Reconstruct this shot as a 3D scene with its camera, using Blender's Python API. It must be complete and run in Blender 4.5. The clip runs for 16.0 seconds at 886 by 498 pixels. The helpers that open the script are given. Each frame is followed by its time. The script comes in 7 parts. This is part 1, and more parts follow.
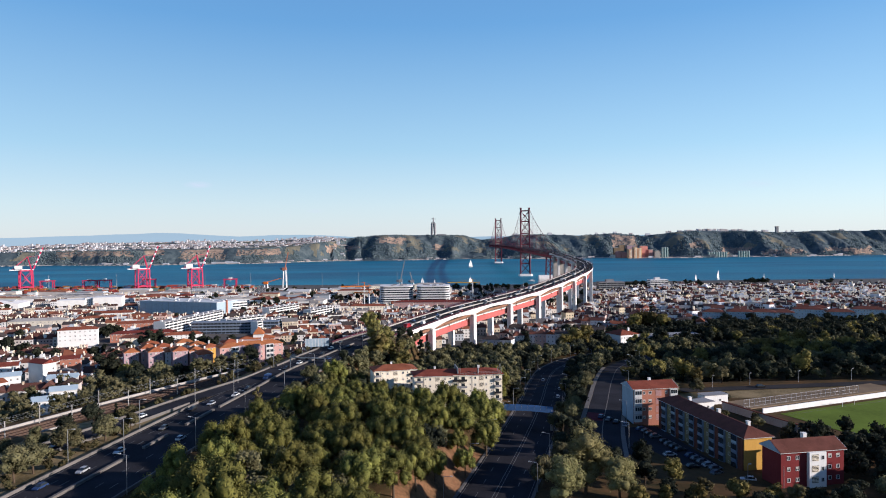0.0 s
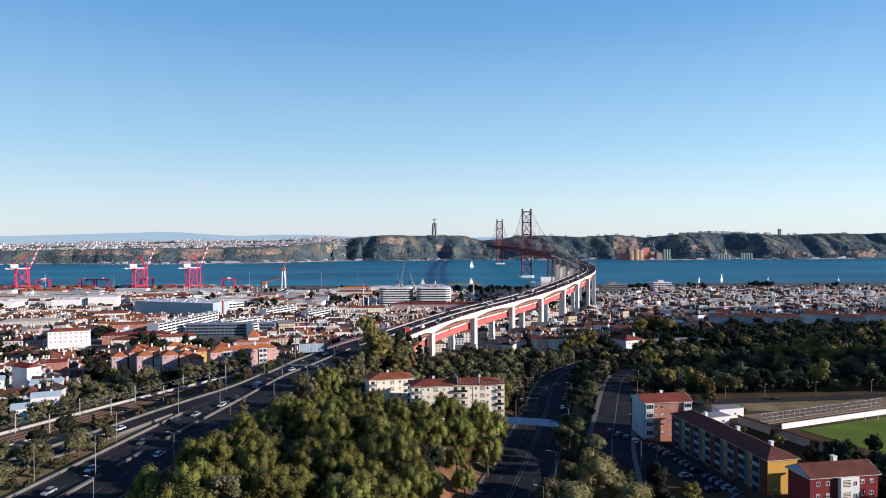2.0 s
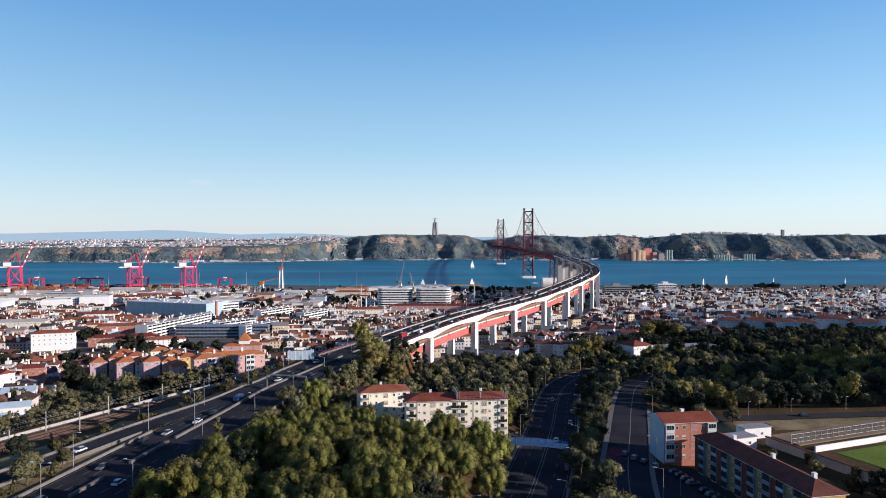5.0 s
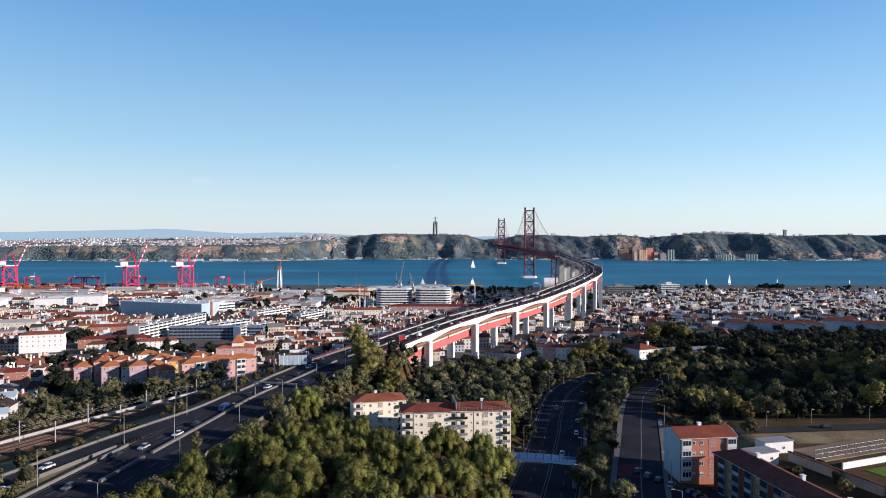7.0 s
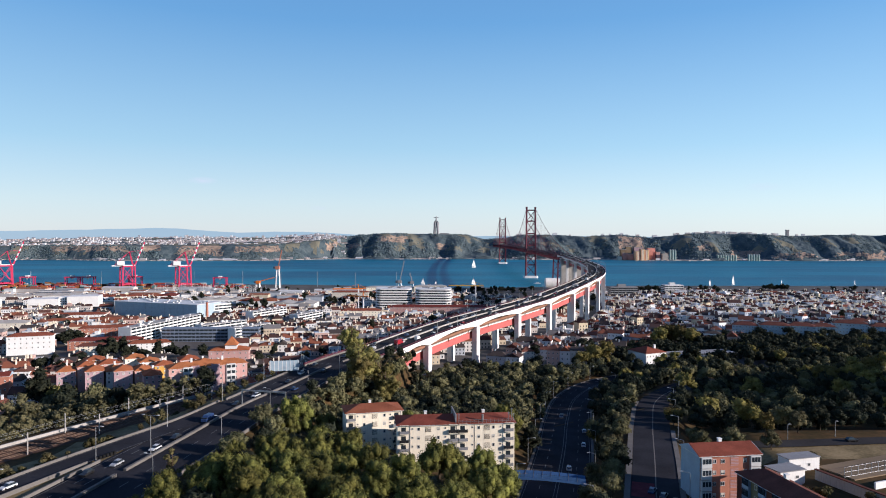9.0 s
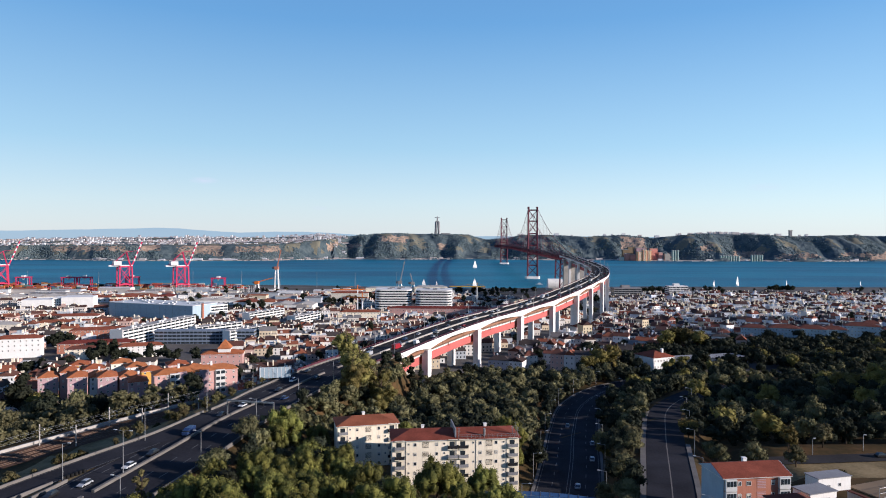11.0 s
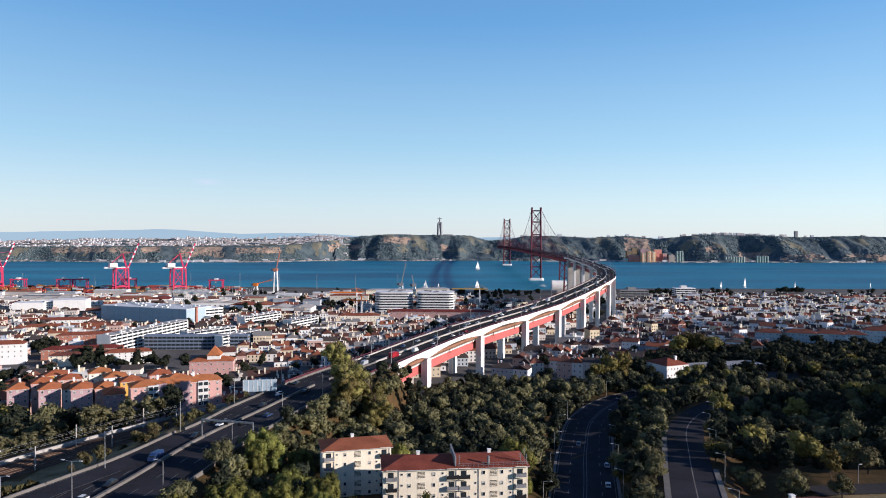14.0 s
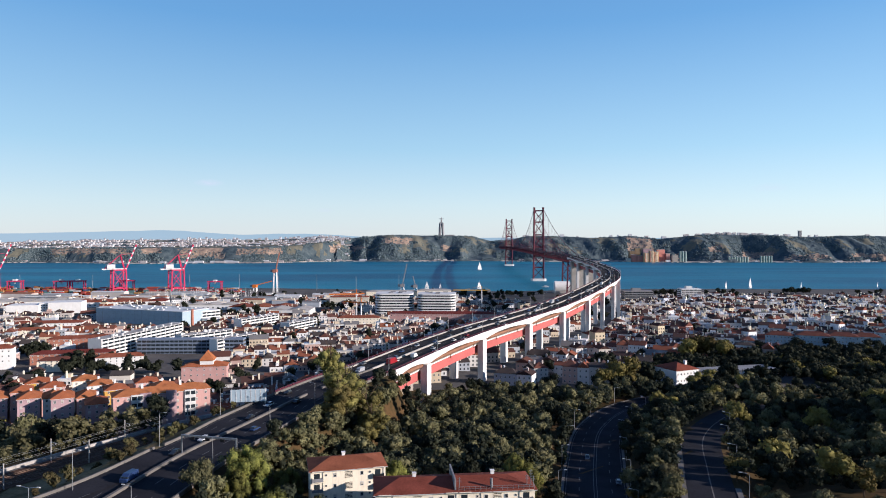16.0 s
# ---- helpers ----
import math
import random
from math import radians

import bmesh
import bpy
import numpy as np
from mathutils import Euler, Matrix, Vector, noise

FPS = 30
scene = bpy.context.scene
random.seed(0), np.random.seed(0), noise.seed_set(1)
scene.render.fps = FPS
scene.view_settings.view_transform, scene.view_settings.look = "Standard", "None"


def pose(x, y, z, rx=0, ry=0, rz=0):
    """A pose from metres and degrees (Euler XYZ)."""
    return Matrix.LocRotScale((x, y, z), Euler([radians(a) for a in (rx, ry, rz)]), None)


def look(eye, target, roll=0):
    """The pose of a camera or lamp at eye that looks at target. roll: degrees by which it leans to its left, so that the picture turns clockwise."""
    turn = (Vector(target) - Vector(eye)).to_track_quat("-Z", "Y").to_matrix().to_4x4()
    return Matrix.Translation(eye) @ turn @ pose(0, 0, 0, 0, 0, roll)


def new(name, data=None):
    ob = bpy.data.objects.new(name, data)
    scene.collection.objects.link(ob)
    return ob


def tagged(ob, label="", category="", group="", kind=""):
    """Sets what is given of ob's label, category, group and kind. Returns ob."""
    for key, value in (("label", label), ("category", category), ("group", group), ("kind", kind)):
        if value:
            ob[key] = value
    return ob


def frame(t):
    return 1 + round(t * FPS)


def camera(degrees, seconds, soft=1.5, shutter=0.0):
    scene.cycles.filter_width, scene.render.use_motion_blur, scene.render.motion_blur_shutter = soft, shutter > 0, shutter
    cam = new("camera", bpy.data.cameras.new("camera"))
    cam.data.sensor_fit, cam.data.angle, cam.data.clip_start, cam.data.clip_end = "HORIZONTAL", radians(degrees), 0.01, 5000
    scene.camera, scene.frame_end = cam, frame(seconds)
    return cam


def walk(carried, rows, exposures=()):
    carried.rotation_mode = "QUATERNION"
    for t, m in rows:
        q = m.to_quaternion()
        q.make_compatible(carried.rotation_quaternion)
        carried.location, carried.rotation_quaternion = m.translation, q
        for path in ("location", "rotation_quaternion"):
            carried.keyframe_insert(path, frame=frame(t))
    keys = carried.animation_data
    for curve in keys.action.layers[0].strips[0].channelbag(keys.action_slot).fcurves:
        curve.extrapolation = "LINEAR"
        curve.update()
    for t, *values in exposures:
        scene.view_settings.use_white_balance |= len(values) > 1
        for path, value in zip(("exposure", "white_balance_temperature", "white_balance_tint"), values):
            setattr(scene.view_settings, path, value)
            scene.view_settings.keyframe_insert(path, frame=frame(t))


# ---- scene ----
cam = camera(66.6, 16.0, soft=1.0)
PATH = [
    (0, look((-3.406, 1.131, 109.231), (11.426, 1000.902, 93.770), -0.582)),
    (1, look((-3.024, 9.164, 109.642), (10.920, 1008.956, 94.743), -0.383)),
    (2, look((-2.632, 17.301, 109.968), (10.688, 1017.104, 95.268), -0.240)),
    (3, look((-2.232, 25.530, 110.216), (10.643, 1025.338, 95.426), -0.134)),
    (4, look((-1.822, 33.840, 110.395), (10.703, 1033.648, 95.299), -0.054)),
    (5, look((-1.403, 42.219, 110.514), (10.801, 1042.024, 94.969), 0.012)),
    (6, look((-0.974, 50.657, 110.581), (10.874, 1050.457, 94.524), 0.069)),
    (7, look((-0.537, 59.140, 110.606), (10.873, 1058.938, 94.051), 0.121)),
    (8, look((-0.090, 67.659, 110.597), (10.759, 1067.457, 93.636), 0.167)),
    (9, look((0.366, 76.202, 110.562), (10.507, 1076.003, 93.357), 0.208)),
    (10, look((0.831, 84.757, 110.511), (10.099, 1084.566, 93.277), 0.240)),
    (11, look((1.305, 93.313, 110.452), (9.535, 1093.135, 93.435), 0.260)),
    (12, look((1.789, 101.859, 110.394), (8.826, 1101.697, 93.832), 0.266)),
    (13, look((2.282, 110.382, 110.346), (7.996, 1110.239, 94.418), 0.253)),
    (14, look((2.784, 118.872, 110.315), (7.084, 1118.747, 95.080), 0.220)),
    (15, look((3.295, 127.318, 110.312), (6.145, 1127.206, 95.617), 0.166)),
    (16, look((3.815, 135.707, 110.344), (5.248, 1135.599, 95.725), 0.090)),
]
walk(cam, PATH, [(0, 1.0, 5640, 10), (16, 1.0, 5640, 10)])

# ---- light ----
SUN_AZ, SUN_EL = radians(107.5), radians(15.5)      # clockwise from +y, above the horizon
world = bpy.data.worlds.new("world")
scene.world = world
world.use_nodes = True
wn = world.node_tree.nodes
sky = wn.new("ShaderNodeTexSky")
sky.sky_type = "NISHITA"
sky.sun_disc = False
sky.sun_elevation, sky.sun_rotation = SUN_EL, 2 * math.pi - SUN_AZ
sky.altitude, sky.air_density, sky.dust_density, sky.ozone_density = 0, 1.0, 0.4, 2.2
wn["Background"].inputs["Strength"].default_value = 0.0868
# clear morning air: pale at the horizon, azure above, the same all round
way, split, ramp, scale, pale = (wn.new(k) for k in ("ShaderNodeTexCoord", "ShaderNodeSeparateXYZ", "ShaderNodeValToRGB", "ShaderNodeVectorMath", "ShaderNodeMix"))
for at, colour in ((0.05, (0.41, 0.455, 0.455)), (0.13, (0.26, 0.375, 0.43)), (0.3, (0.098, 0.225, 0.375)), (0.6, (0.048, 0.10, 0.26))):
    ramp.color_ramp.elements.new(at).color = (*colour, 1)
ramp.color_ramp.elements[0].color, ramp.color_ramp.elements[-1].color = (0.47, 0.47, 0.455, 1), (0.038, 0.076, 0.21, 1)
scale.operation = "SCALE"
scale.inputs["Scale"].default_value = 1 / 0.098
pale.data_type = "RGBA"
pale.inputs[0].default_value = 0.72
wl = world.node_tree.links
wl.new(way.outputs["Generated"], split.inputs[0])
wl.new(split.outputs["Z"], ramp.inputs[0])
wl.new(ramp.outputs[0], scale.inputs[0])
wl.new(sky.outputs[0], pale.inputs[6])
wl.new(scale.outputs[0], pale.inputs[7])
# a few faint wisps of cloud low over the far bank
air = pale.outputs[2]
for centre, size, amount in (((-0.325, 0.942, 0.078), 0.022, 0.8), ((0.435, 0.895, 0.069), 0.026, 0.35), ((-0.17, 0.98, 0.042), 0.016, 0.4)):
    flat, gap, puff, edge, wisp, mixed = (wn.new(k) for k in ("ShaderNodeMapping", "ShaderNodeVectorMath", "ShaderNodeTexNoise", "ShaderNodeMapRange", "ShaderNodeMath", "ShaderNodeMix"))
    flat.inputs["Scale"].default_value = (1, 1, 4)
    gap.operation = "DISTANCE"
    gap.inputs[1].default_value = (centre[0], centre[1], centre[2] * 4)
    puff.inputs["Scale"].default_value, puff.inputs["Detail"].default_value = 90, 5
    edge.inputs[1].default_value, edge.inputs[2].default_value, edge.inputs[3].default_value, edge.inputs[4].default_value = 0, size, amount * 1.6, 0
    wisp.operation = "MULTIPLY"
    mixed.data_type = "RGBA"
    mixed.inputs[7].default_value = (4.3, 4.35, 4.75, 1)
    wl.new(way.outputs["Generated"], flat.inputs[0])
    wl.new(flat.outputs[0], gap.inputs[0])
    wl.new(flat.outputs[0], puff.inputs["Vector"])
    wl.new(gap.outputs["Value"], edge.inputs[0])
    wl.new(edge.outputs[0], wisp.inputs[0])
    wl.new(puff.outputs["Fac"], wisp.inputs[1])
    wl.new(wisp.outputs[0], mixed.inputs[0])
    wl.new(air, mixed.inputs[6])
    air = mixed.outputs[2]
wl.new(air, wn["Background"].inputs["Color"])
sun = new("sun", bpy.data.lights.new("sun", "SUN"))
sun.data.energy, sun.data.angle, sun.data.color = 5.0, radians(0.5), (1.0, 0.82, 0.675)
sun.matrix_world = look((0, 0, 500), (-500 * math.cos(SUN_EL) * math.sin(SUN_AZ), -500 * math.cos(SUN_EL) * math.cos(SUN_AZ), 500 - 500 * math.sin(SUN_EL)))
scene.view_settings.exposure = 0.0

# ---- materials ----
TONE = 0.60          # darkens every base colour so that shaded parts render deep enough


def material(name, color, rough=0.8, metal=0.0, vary=0.25, scale=0.3, fine=4.0, bump=0.15, alt=None, per_object=0.0, per_island=0.0, spec=0.05, stain=0.0, tone=None):
    """A procedural surface: a base colour mottled at two scales, with fine relief."""
    tone = tone or TONE
    color = tuple(c * tone for c in color)
    alt = alt and tuple(c * tone for c in alt)
    m = bpy.data.materials.new(name)
    m.use_nodes = True
    nt = m.node_tree
    n, l = nt.nodes, nt.links
    b = n["Principled BSDF"]
    b.inputs["Roughness"].default_value, b.inputs["Metallic"].default_value = rough, metal
    b.inputs["Specular IOR Level"].default_value = spec
    geo = n.new("ShaderNodeNewGeometry")
    n1, n2 = n.new("ShaderNodeTexNoise"), n.new("ShaderNodeTexNoise")
    n1.inputs["Scale"].default_value, n2.inputs["Scale"].default_value = scale, fine
    n1.inputs["Detail"].default_value, n2.inputs["Detail"].default_value = 4, 3
    for q in (n1, n2):
        l.new(geo.outputs["Position"], q.inputs["Vector"])
    mix = n.new("ShaderNodeMix")
    mix.data_type = "RGBA"
    dark = alt or tuple(c * (1 - vary) for c in color)
    light = color if alt else tuple(min(1, c * (1 + vary * 0.6)) for c in color)
    mix.inputs[6].default_value, mix.inputs[7].default_value = (*dark, 1), (*light, 1)
    add = n.new("ShaderNodeMath")
    add.operation = "ADD"
    half = n.new("ShaderNodeMath")
    half.operation = "MULTIPLY"
    half.inputs[1].default_value = 0.5
    l.new(n2.outputs["Fac"], half.inputs[0])
    l.new(n1.outputs["Fac"], add.inputs[0])
    l.new(half.outputs[0], add.inputs[1])
    ramp = n.new("ShaderNodeMapRange")
    ramp.inputs[1].default_value, ramp.inputs[2].default_value = 0.5, 1.0
    l.new(add.outputs[0], ramp.inputs[0])
    l.new(ramp.outputs[0], mix.inputs[0])
    out = mix.outputs[2]
    for amount, node in ((per_object, "ShaderNodeObjectInfo"), (per_island, "ShaderNodeNewGeometry")):
        if amount:
            info = n.new(node)
            hsv = n.new("ShaderNodeHueSaturation")
            val, hue = n.new("ShaderNodeMapRange"), n.new("ShaderNodeMapRange")
            val.inputs[3].default_value, val.inputs[4].default_value = 1 - amount, 1 + amount
            hue.inputs[3].default_value, hue.inputs[4].default_value = 0.5 - amount * 0.05, 0.5 + amount * 0.05
            src = info.outputs["Random"] if node == "ShaderNodeObjectInfo" else info.outputs["Random Per Island"]
            l.new(src, val.inputs[0])
            l.new(src, hue.inputs[0])
            l.new(val.outputs[0], hsv.inputs["Value"])
            l.new(hue.outputs[0], hsv.inputs["Hue"])
            l.new(out, hsv.inputs["Color"])
            out = hsv.outputs["Color"]
    if stain:
        wave = n.new("ShaderNodeTexNoise")
        stretch = n.new("ShaderNodeMapping")
        stretch.inputs["Scale"].default_value = (0.6, 0.6, 0.06)
        wave.inputs["Detail"].default_value = 5
        l.new(geo.outputs["Position"], stretch.inputs[0])
        l.new(stretch.outputs[0], wave.inputs["Vector"])
        sr, sm = n.new("ShaderNodeMapRange"), n.new("ShaderNodeMix")
        sr.inputs[1].default_value, sr.inputs[2].default_value, sr.inputs[3].default_value, sr.inputs[4].default_value = 0.5, 0.75, 0, stain
        sm.data_type = "RGBA"
        sm.inputs[7].default_value = (color[0] * 0.45, color[1] * 0.42, color[2] * 0.38, 1)
        l.new(wave.outputs["Fac"], sr.inputs[0])
        l.new(sr.outputs[0], sm.inputs[0])
        l.new(out, sm.inputs[6])
        out = sm.outputs[2]
    l.new(out, b.inputs["Base Color"])
    if bump:
        bp = n.new("ShaderNodeBump")
        bp.inputs["Strength"].default_value, bp.inputs["Distance"].default_value = bump, 0.1
        l.new(n2.outputs["Fac"], bp.inputs["Height"])
        l.new(bp.outputs[0], b.inputs["Normal"])
    return m


M_GRASS = material("dry_ground", (0.15, 0.085, 0.038), 0.95, vary=0.4, scale=0.06, fine=0.5, bump=0.5, alt=(0.042, 0.040, 0.018))
M_VERGE = material("dry_verge_grass", (0.36, 0.27, 0.145), 0.95, vary=0.4, scale=0.1, fine=0.9, bump=0.5, alt=(0.12, 0.095, 0.045))
M_EARTH = material("bare_orange_earth", (0.36, 0.185, 0.095), 0.95, vary=0.4, scale=0.12, fine=1.0, bump=0.5, alt=(0.11, 0.07, 0.035))
M_TOWN = material("town_ground", (0.16, 0.147, 0.135), 0.9, vary=0.4, scale=0.03, fine=0.4)
M_ASPHALT = material("asphalt", (0.042, 0.042, 0.049), 0.95, vary=0.35, scale=0.08, fine=1.5, bump=0.1, spec=0.02)
M_ASPHALT_OLD = material("worn_asphalt", (0.055, 0.052, 0.052), 0.95, vary=0.3, scale=0.06, fine=1.0, spec=0.02)
M_PAVE = material("pale_paving", (0.20, 0.185, 0.17), 0.9, vary=0.25, scale=0.2, fine=2.0)
M_LINE = material("road_paint", (0.19, 0.19, 0.185), 0.7, vary=0.3, scale=0.5, fine=4.0)
M_CONCRETE = material("concrete", (0.50, 0.47, 0.43), 0.85, vary=0.2, scale=0.1, fine=1.5, stain=0.4)
M_WHITE_CONC = material("white_concrete", (0.74, 0.72, 0.69), 0.8, vary=0.12, scale=0.08, fine=1.0, stain=0.25, tone=0.8)
M_GREY = material("grey_concrete", (0.32, 0.32, 0.33), 0.85, vary=0.2, scale=0.1, fine=1.0, stain=0.3)
M_BALLAST = material("track_ballast", (0.13, 0.075, 0.05), 0.95, vary=0.35, scale=0.2, fine=3.0, bump=0.4)
M_STEEL = material("galvanised_steel", (0.45, 0.46, 0.47), 0.45, metal=0.7, vary=0.15)
M_RAIL = material("rusty_rail", (0.22, 0.15, 0.11), 0.5, metal=0.6, vary=0.3)
# Bridge red with some blue mixed in as distance haze.
M_BRIDGE = material("bridge_red_paint", (0.165, 0.052, 0.070), 0.6, vary=0.2, scale=0.05, fine=0.6)
M_BEAM = material("faded_red_paint", (0.60, 0.17, 0.155), 0.6, vary=0.15, scale=0.06, fine=0.8, stain=0.3)
M_TUBE = material("rusty_brown_steel", (0.32, 0.17, 0.11), 0.7, vary=0.3, scale=0.1, fine=1.0)
M_TILE = material("terracotta_tiles", (0.27, 0.080, 0.050), 0.85, vary=0.3, scale=0.25, fine=2.5, bump=0.5, per_object=0.25, stain=0.35)
M_TILE_OR = material("orange_roof_tiles", (0.46, 0.155, 0.068), 0.85, vary=0.25, scale=0.3, fine=2.5, bump=0.5, per_object=0.15, stain=0.2)
M_TILE_DK = material("dark_brown_roof_tiles", (0.17, 0.068, 0.05), 0.85, vary=0.3, scale=0.3, fine=2.5, bump=0.5, stain=0.3)
M_CREAM = material("cream_render", (0.82, 0.735, 0.575), 0.9, vary=0.1, scale=0.2, fine=1.5, stain=0.3, tone=0.82)
M_WHITE = material("white_render", (0.80, 0.79, 0.76), 0.9, vary=0.08, scale=0.2, fine=1.5, per_object=0.08, stain=0.2, tone=0.7)
M_WALLS = material("town_render", (0.66, 0.60, 0.51), 0.9, vary=0.12, scale=0.2, fine=1.5, per_object=0.3, stain=0.25)
M_PINK = material("pink_render", (0.66, 0.40, 0.36), 0.9, vary=0.1, scale=0.2, fine=1.5, stain=0.2)
# Lilac is the pink render with its shaded tone put in.
M_LILAC = material("lilac_render", (0.52, 0.36, 0.38), 0.9, vary=0.1, scale=0.2, fine=1.5, stain=0.2)
M_YELLOW = material("yellow_render", (0.72, 0.42, 0.10), 0.9, vary=0.1, scale=0.3, fine=1.5, stain=0.15)
M_BRICK = material("salmon_brick", (0.50, 0.22, 0.15), 0.9, vary=0.15, scale=0.3, fine=3.0, stain=0.2)
# Joinery and panel colours darkened to blue-grey and dull yellow to imitate shade.
M_BLUEGREY = material("blue_grey_joinery_paint", (0.24, 0.29, 0.38), 0.6, vary=0.15, scale=0.4, fine=2.0, stain=0.2)
M_SHADEYELLOW = material("faded_yellow_render", (0.27, 0.235, 0.13), 0.9, vary=0.15, scale=0.3, fine=1.5, stain=0.3)
M_MAROON = material("maroon_render", (0.24, 0.045, 0.045), 0.85, vary=0.15, scale=0.3, fine=1.5, stain=0.2)
# Pale blue; on some pale walls it stands in for shade.
M_PALEBLUE = material("pale_blue_render", (0.45, 0.56, 0.64), 0.9, vary=0.1, scale=0.3, fine=1.5, stain=0.2)
M_BLUEPAINT = material("blue_bridge_paint", (0.11, 0.22, 0.44), 0.6, vary=0.15, scale=0.2, fine=1.5, stain=0.2)
M_GLASS = material("window_glass", (0.035, 0.045, 0.055), 0.12, vary=0.2, scale=0.5, fine=1.0, bump=0.0, spec=0.6)
M_FRAME = material("white_window_frame", (0.72, 0.72, 0.70), 0.6, vary=0.1)
M_SHUTTER = material("roller_blind", (0.60, 0.56, 0.48), 0.7, vary=0.15, per_object=0.2)
M_DARK = material("dark_opening", (0.03, 0.03, 0.032), 0.9, vary=0.2)
M_TRUNK = material("bark", (0.13, 0.095, 0.065), 0.95, vary=0.4, scale=0.8, fine=5.0, bump=0.5)
M_CRANE = material("magenta_crane_paint", (0.62, 0.055, 0.13), 0.55, vary=0.15, scale=0.1)
M_CRANE_W = material("white_crane_paint", (0.78, 0.78, 0.77), 0.55, vary=0.1)
M_ORANGE = material("orange_steel_paint", (0.70, 0.20, 0.04), 0.55, vary=0.15)
M_TYRE = material("tyre_rubber", (0.02, 0.02, 0.02), 0.8, vary=0.2)
M_SAND = material("sandstone_cliff", (0.27, 0.20, 0.13), 0.95, vary=0.3, scale=0.02, fine=0.15)

# ---- building blocks ----
class Geo:
    """Collects the faces of one mesh."""

    def __init__(self):
        self.v, self.f = [], []

    def add(self, verts, faces):
        k = len(self.v)
        self.v.extend(tuple(p) for p in verts)
        self.f.extend(tuple(i + k for i in q) for q in faces)
        return self

    def box(self, x0, x1, y0, y1, z0, z1):
        return self.add([(x0, y0, z0), (x1, y0, z0), (x1, y1, z0), (x0, y1, z0), (x0, y0, z1), (x1, y0, z1), (x1, y1, z1), (x0, y1, z1)],
                        [(3, 2, 1, 0), (4, 5, 6, 7), (0, 1, 5, 4), (1, 2, 6, 5), (2, 3, 7, 6), (3, 0, 4, 7)])

    def prism(self, ring, z0, z1):
        n = len(ring)
        return self.add([(x, y, z0) for x, y in ring] + [(x, y, z1) for x, y in ring],
                        [tuple(range(n - 1, -1, -1)), tuple(range(n, 2 * n))] + [(i, (i + 1) % n, n + (i + 1) % n, n + i) for i in range(n)])

    def beam(self, p, q, w, h=None):
        """A straight bar of a rectangular section from p to q."""
        h = h or w
        p, q = Vector(p), Vector(q)
        d = (q - p).normalized()
        s = d.cross(Vector((0, 0, 1)))
        s = Vector((1, 0, 0)) if s.length < 1e-3 else s.normalized()
        u = s.cross(d)
        ring = [s * (w / 2) + u * (h / 2), s * (-w / 2) + u * (h / 2), s * (-w / 2) - u * (h / 2), s * (w / 2) - u * (h / 2)]
        return self.add([p + r for r in ring] + [q + r for r in ring], [(0, 1, 2, 3), (7, 6, 5, 4), (4, 5, 1, 0), (5, 6, 2, 1), (6, 7, 3, 2), (7, 4, 0, 3)])

    def tube(self, p, q, r0, r1=None, n=8, caps=True):
        r1 = r0 if r1 is None else r1
        p, q = Vector(p), Vector(q)
        d = (q - p).normalized()
        s = d.cross(Vector((0, 0, 1)))
        s = Vector((1, 0, 0)) if s.length < 1e-3 else s.normalized()
        u = s.cross(d)
        a = [2 * math.pi * i / n for i in range(n)]
        faces = [(i, (i + 1) % n, n + (i + 1) % n, n + i) for i in range(n)]
        if caps:
            faces += [tuple(range(n - 1, -1, -1)), tuple(range(n, 2 * n))]
        return self.add([p + (s * math.cos(k) + u * math.sin(k)) * r0 for k in a] + [q + (s * math.cos(k) + u * math.sin(k)) * r1 for k in a], faces)

    def hip(self, w, d, z, rise, over=0.5, thick=0.18, hip=True, cx=0.0, cy=0.0):
        """A pitched roof over a w by d plan, ridge along the longer side, with eaves of some thickness."""
        a, b = w / 2 + over, d / 2 + over
        if w >= d:
            e = (a - b if hip else a)
            r0, r1 = (cx - e, cy, z + rise), (cx + e, cy, z + rise)
        else:
            e = (b - a if hip else b)
            r0, r1 = (cx, cy - e, z + rise), (cx, cy + e, z + rise)
        low = [(cx - a, cy - b, z), (cx + a, cy - b, z), (cx + a, cy + b, z), (cx - a, cy + b, z)]
        top = [(x, y, z + thick) for x, y, _ in low]
        v = low + top + [r0, r1]
        f = [(3, 2, 1, 0), (0, 1, 5, 4), (1, 2, 6, 5), (2, 3, 7, 6), (3, 0, 4, 7)]
        f += [(4, 5, 9, 8), (5, 6, 9), (6, 7, 8, 9), (7, 4, 8)] if w >= d else [(4, 5, 8), (5, 6, 9, 8), (6, 7, 9), (7, 4, 8, 9)]
        return self.add(v, f)

    def mesh(self, name, *mats, smooth=False):
        me = bpy.data.meshes.new(name)
        me.from_pydata([tuple(p) for p in self.v], [], self.f)
        for m in mats:
            me.materials.append(m)
        if smooth:
            me.polygons.foreach_set("use_smooth", [True] * len(me.polygons))
        me.update()
        return me


def part(name, data, mat=None, parent=None, label="", at=None):
    """Links a Geo or a mesh as one object under a thing or a part."""
    ob = new(name, data.mesh(name, mat) if isinstance(data, Geo) else data)
    ob.parent = parent
    if at is not None:
        ob.matrix_basis = at
    return tagged(ob, label)


def thing(name, label, category, m=None, group="", kind=""):
    ob = new(name)
    ob.matrix_basis = m or Matrix()
    return tagged(ob, label, category, group, kind)


def smooth01(x):
    x = np.clip(x, 0, 1)
    return x * x * (3 - 2 * x)


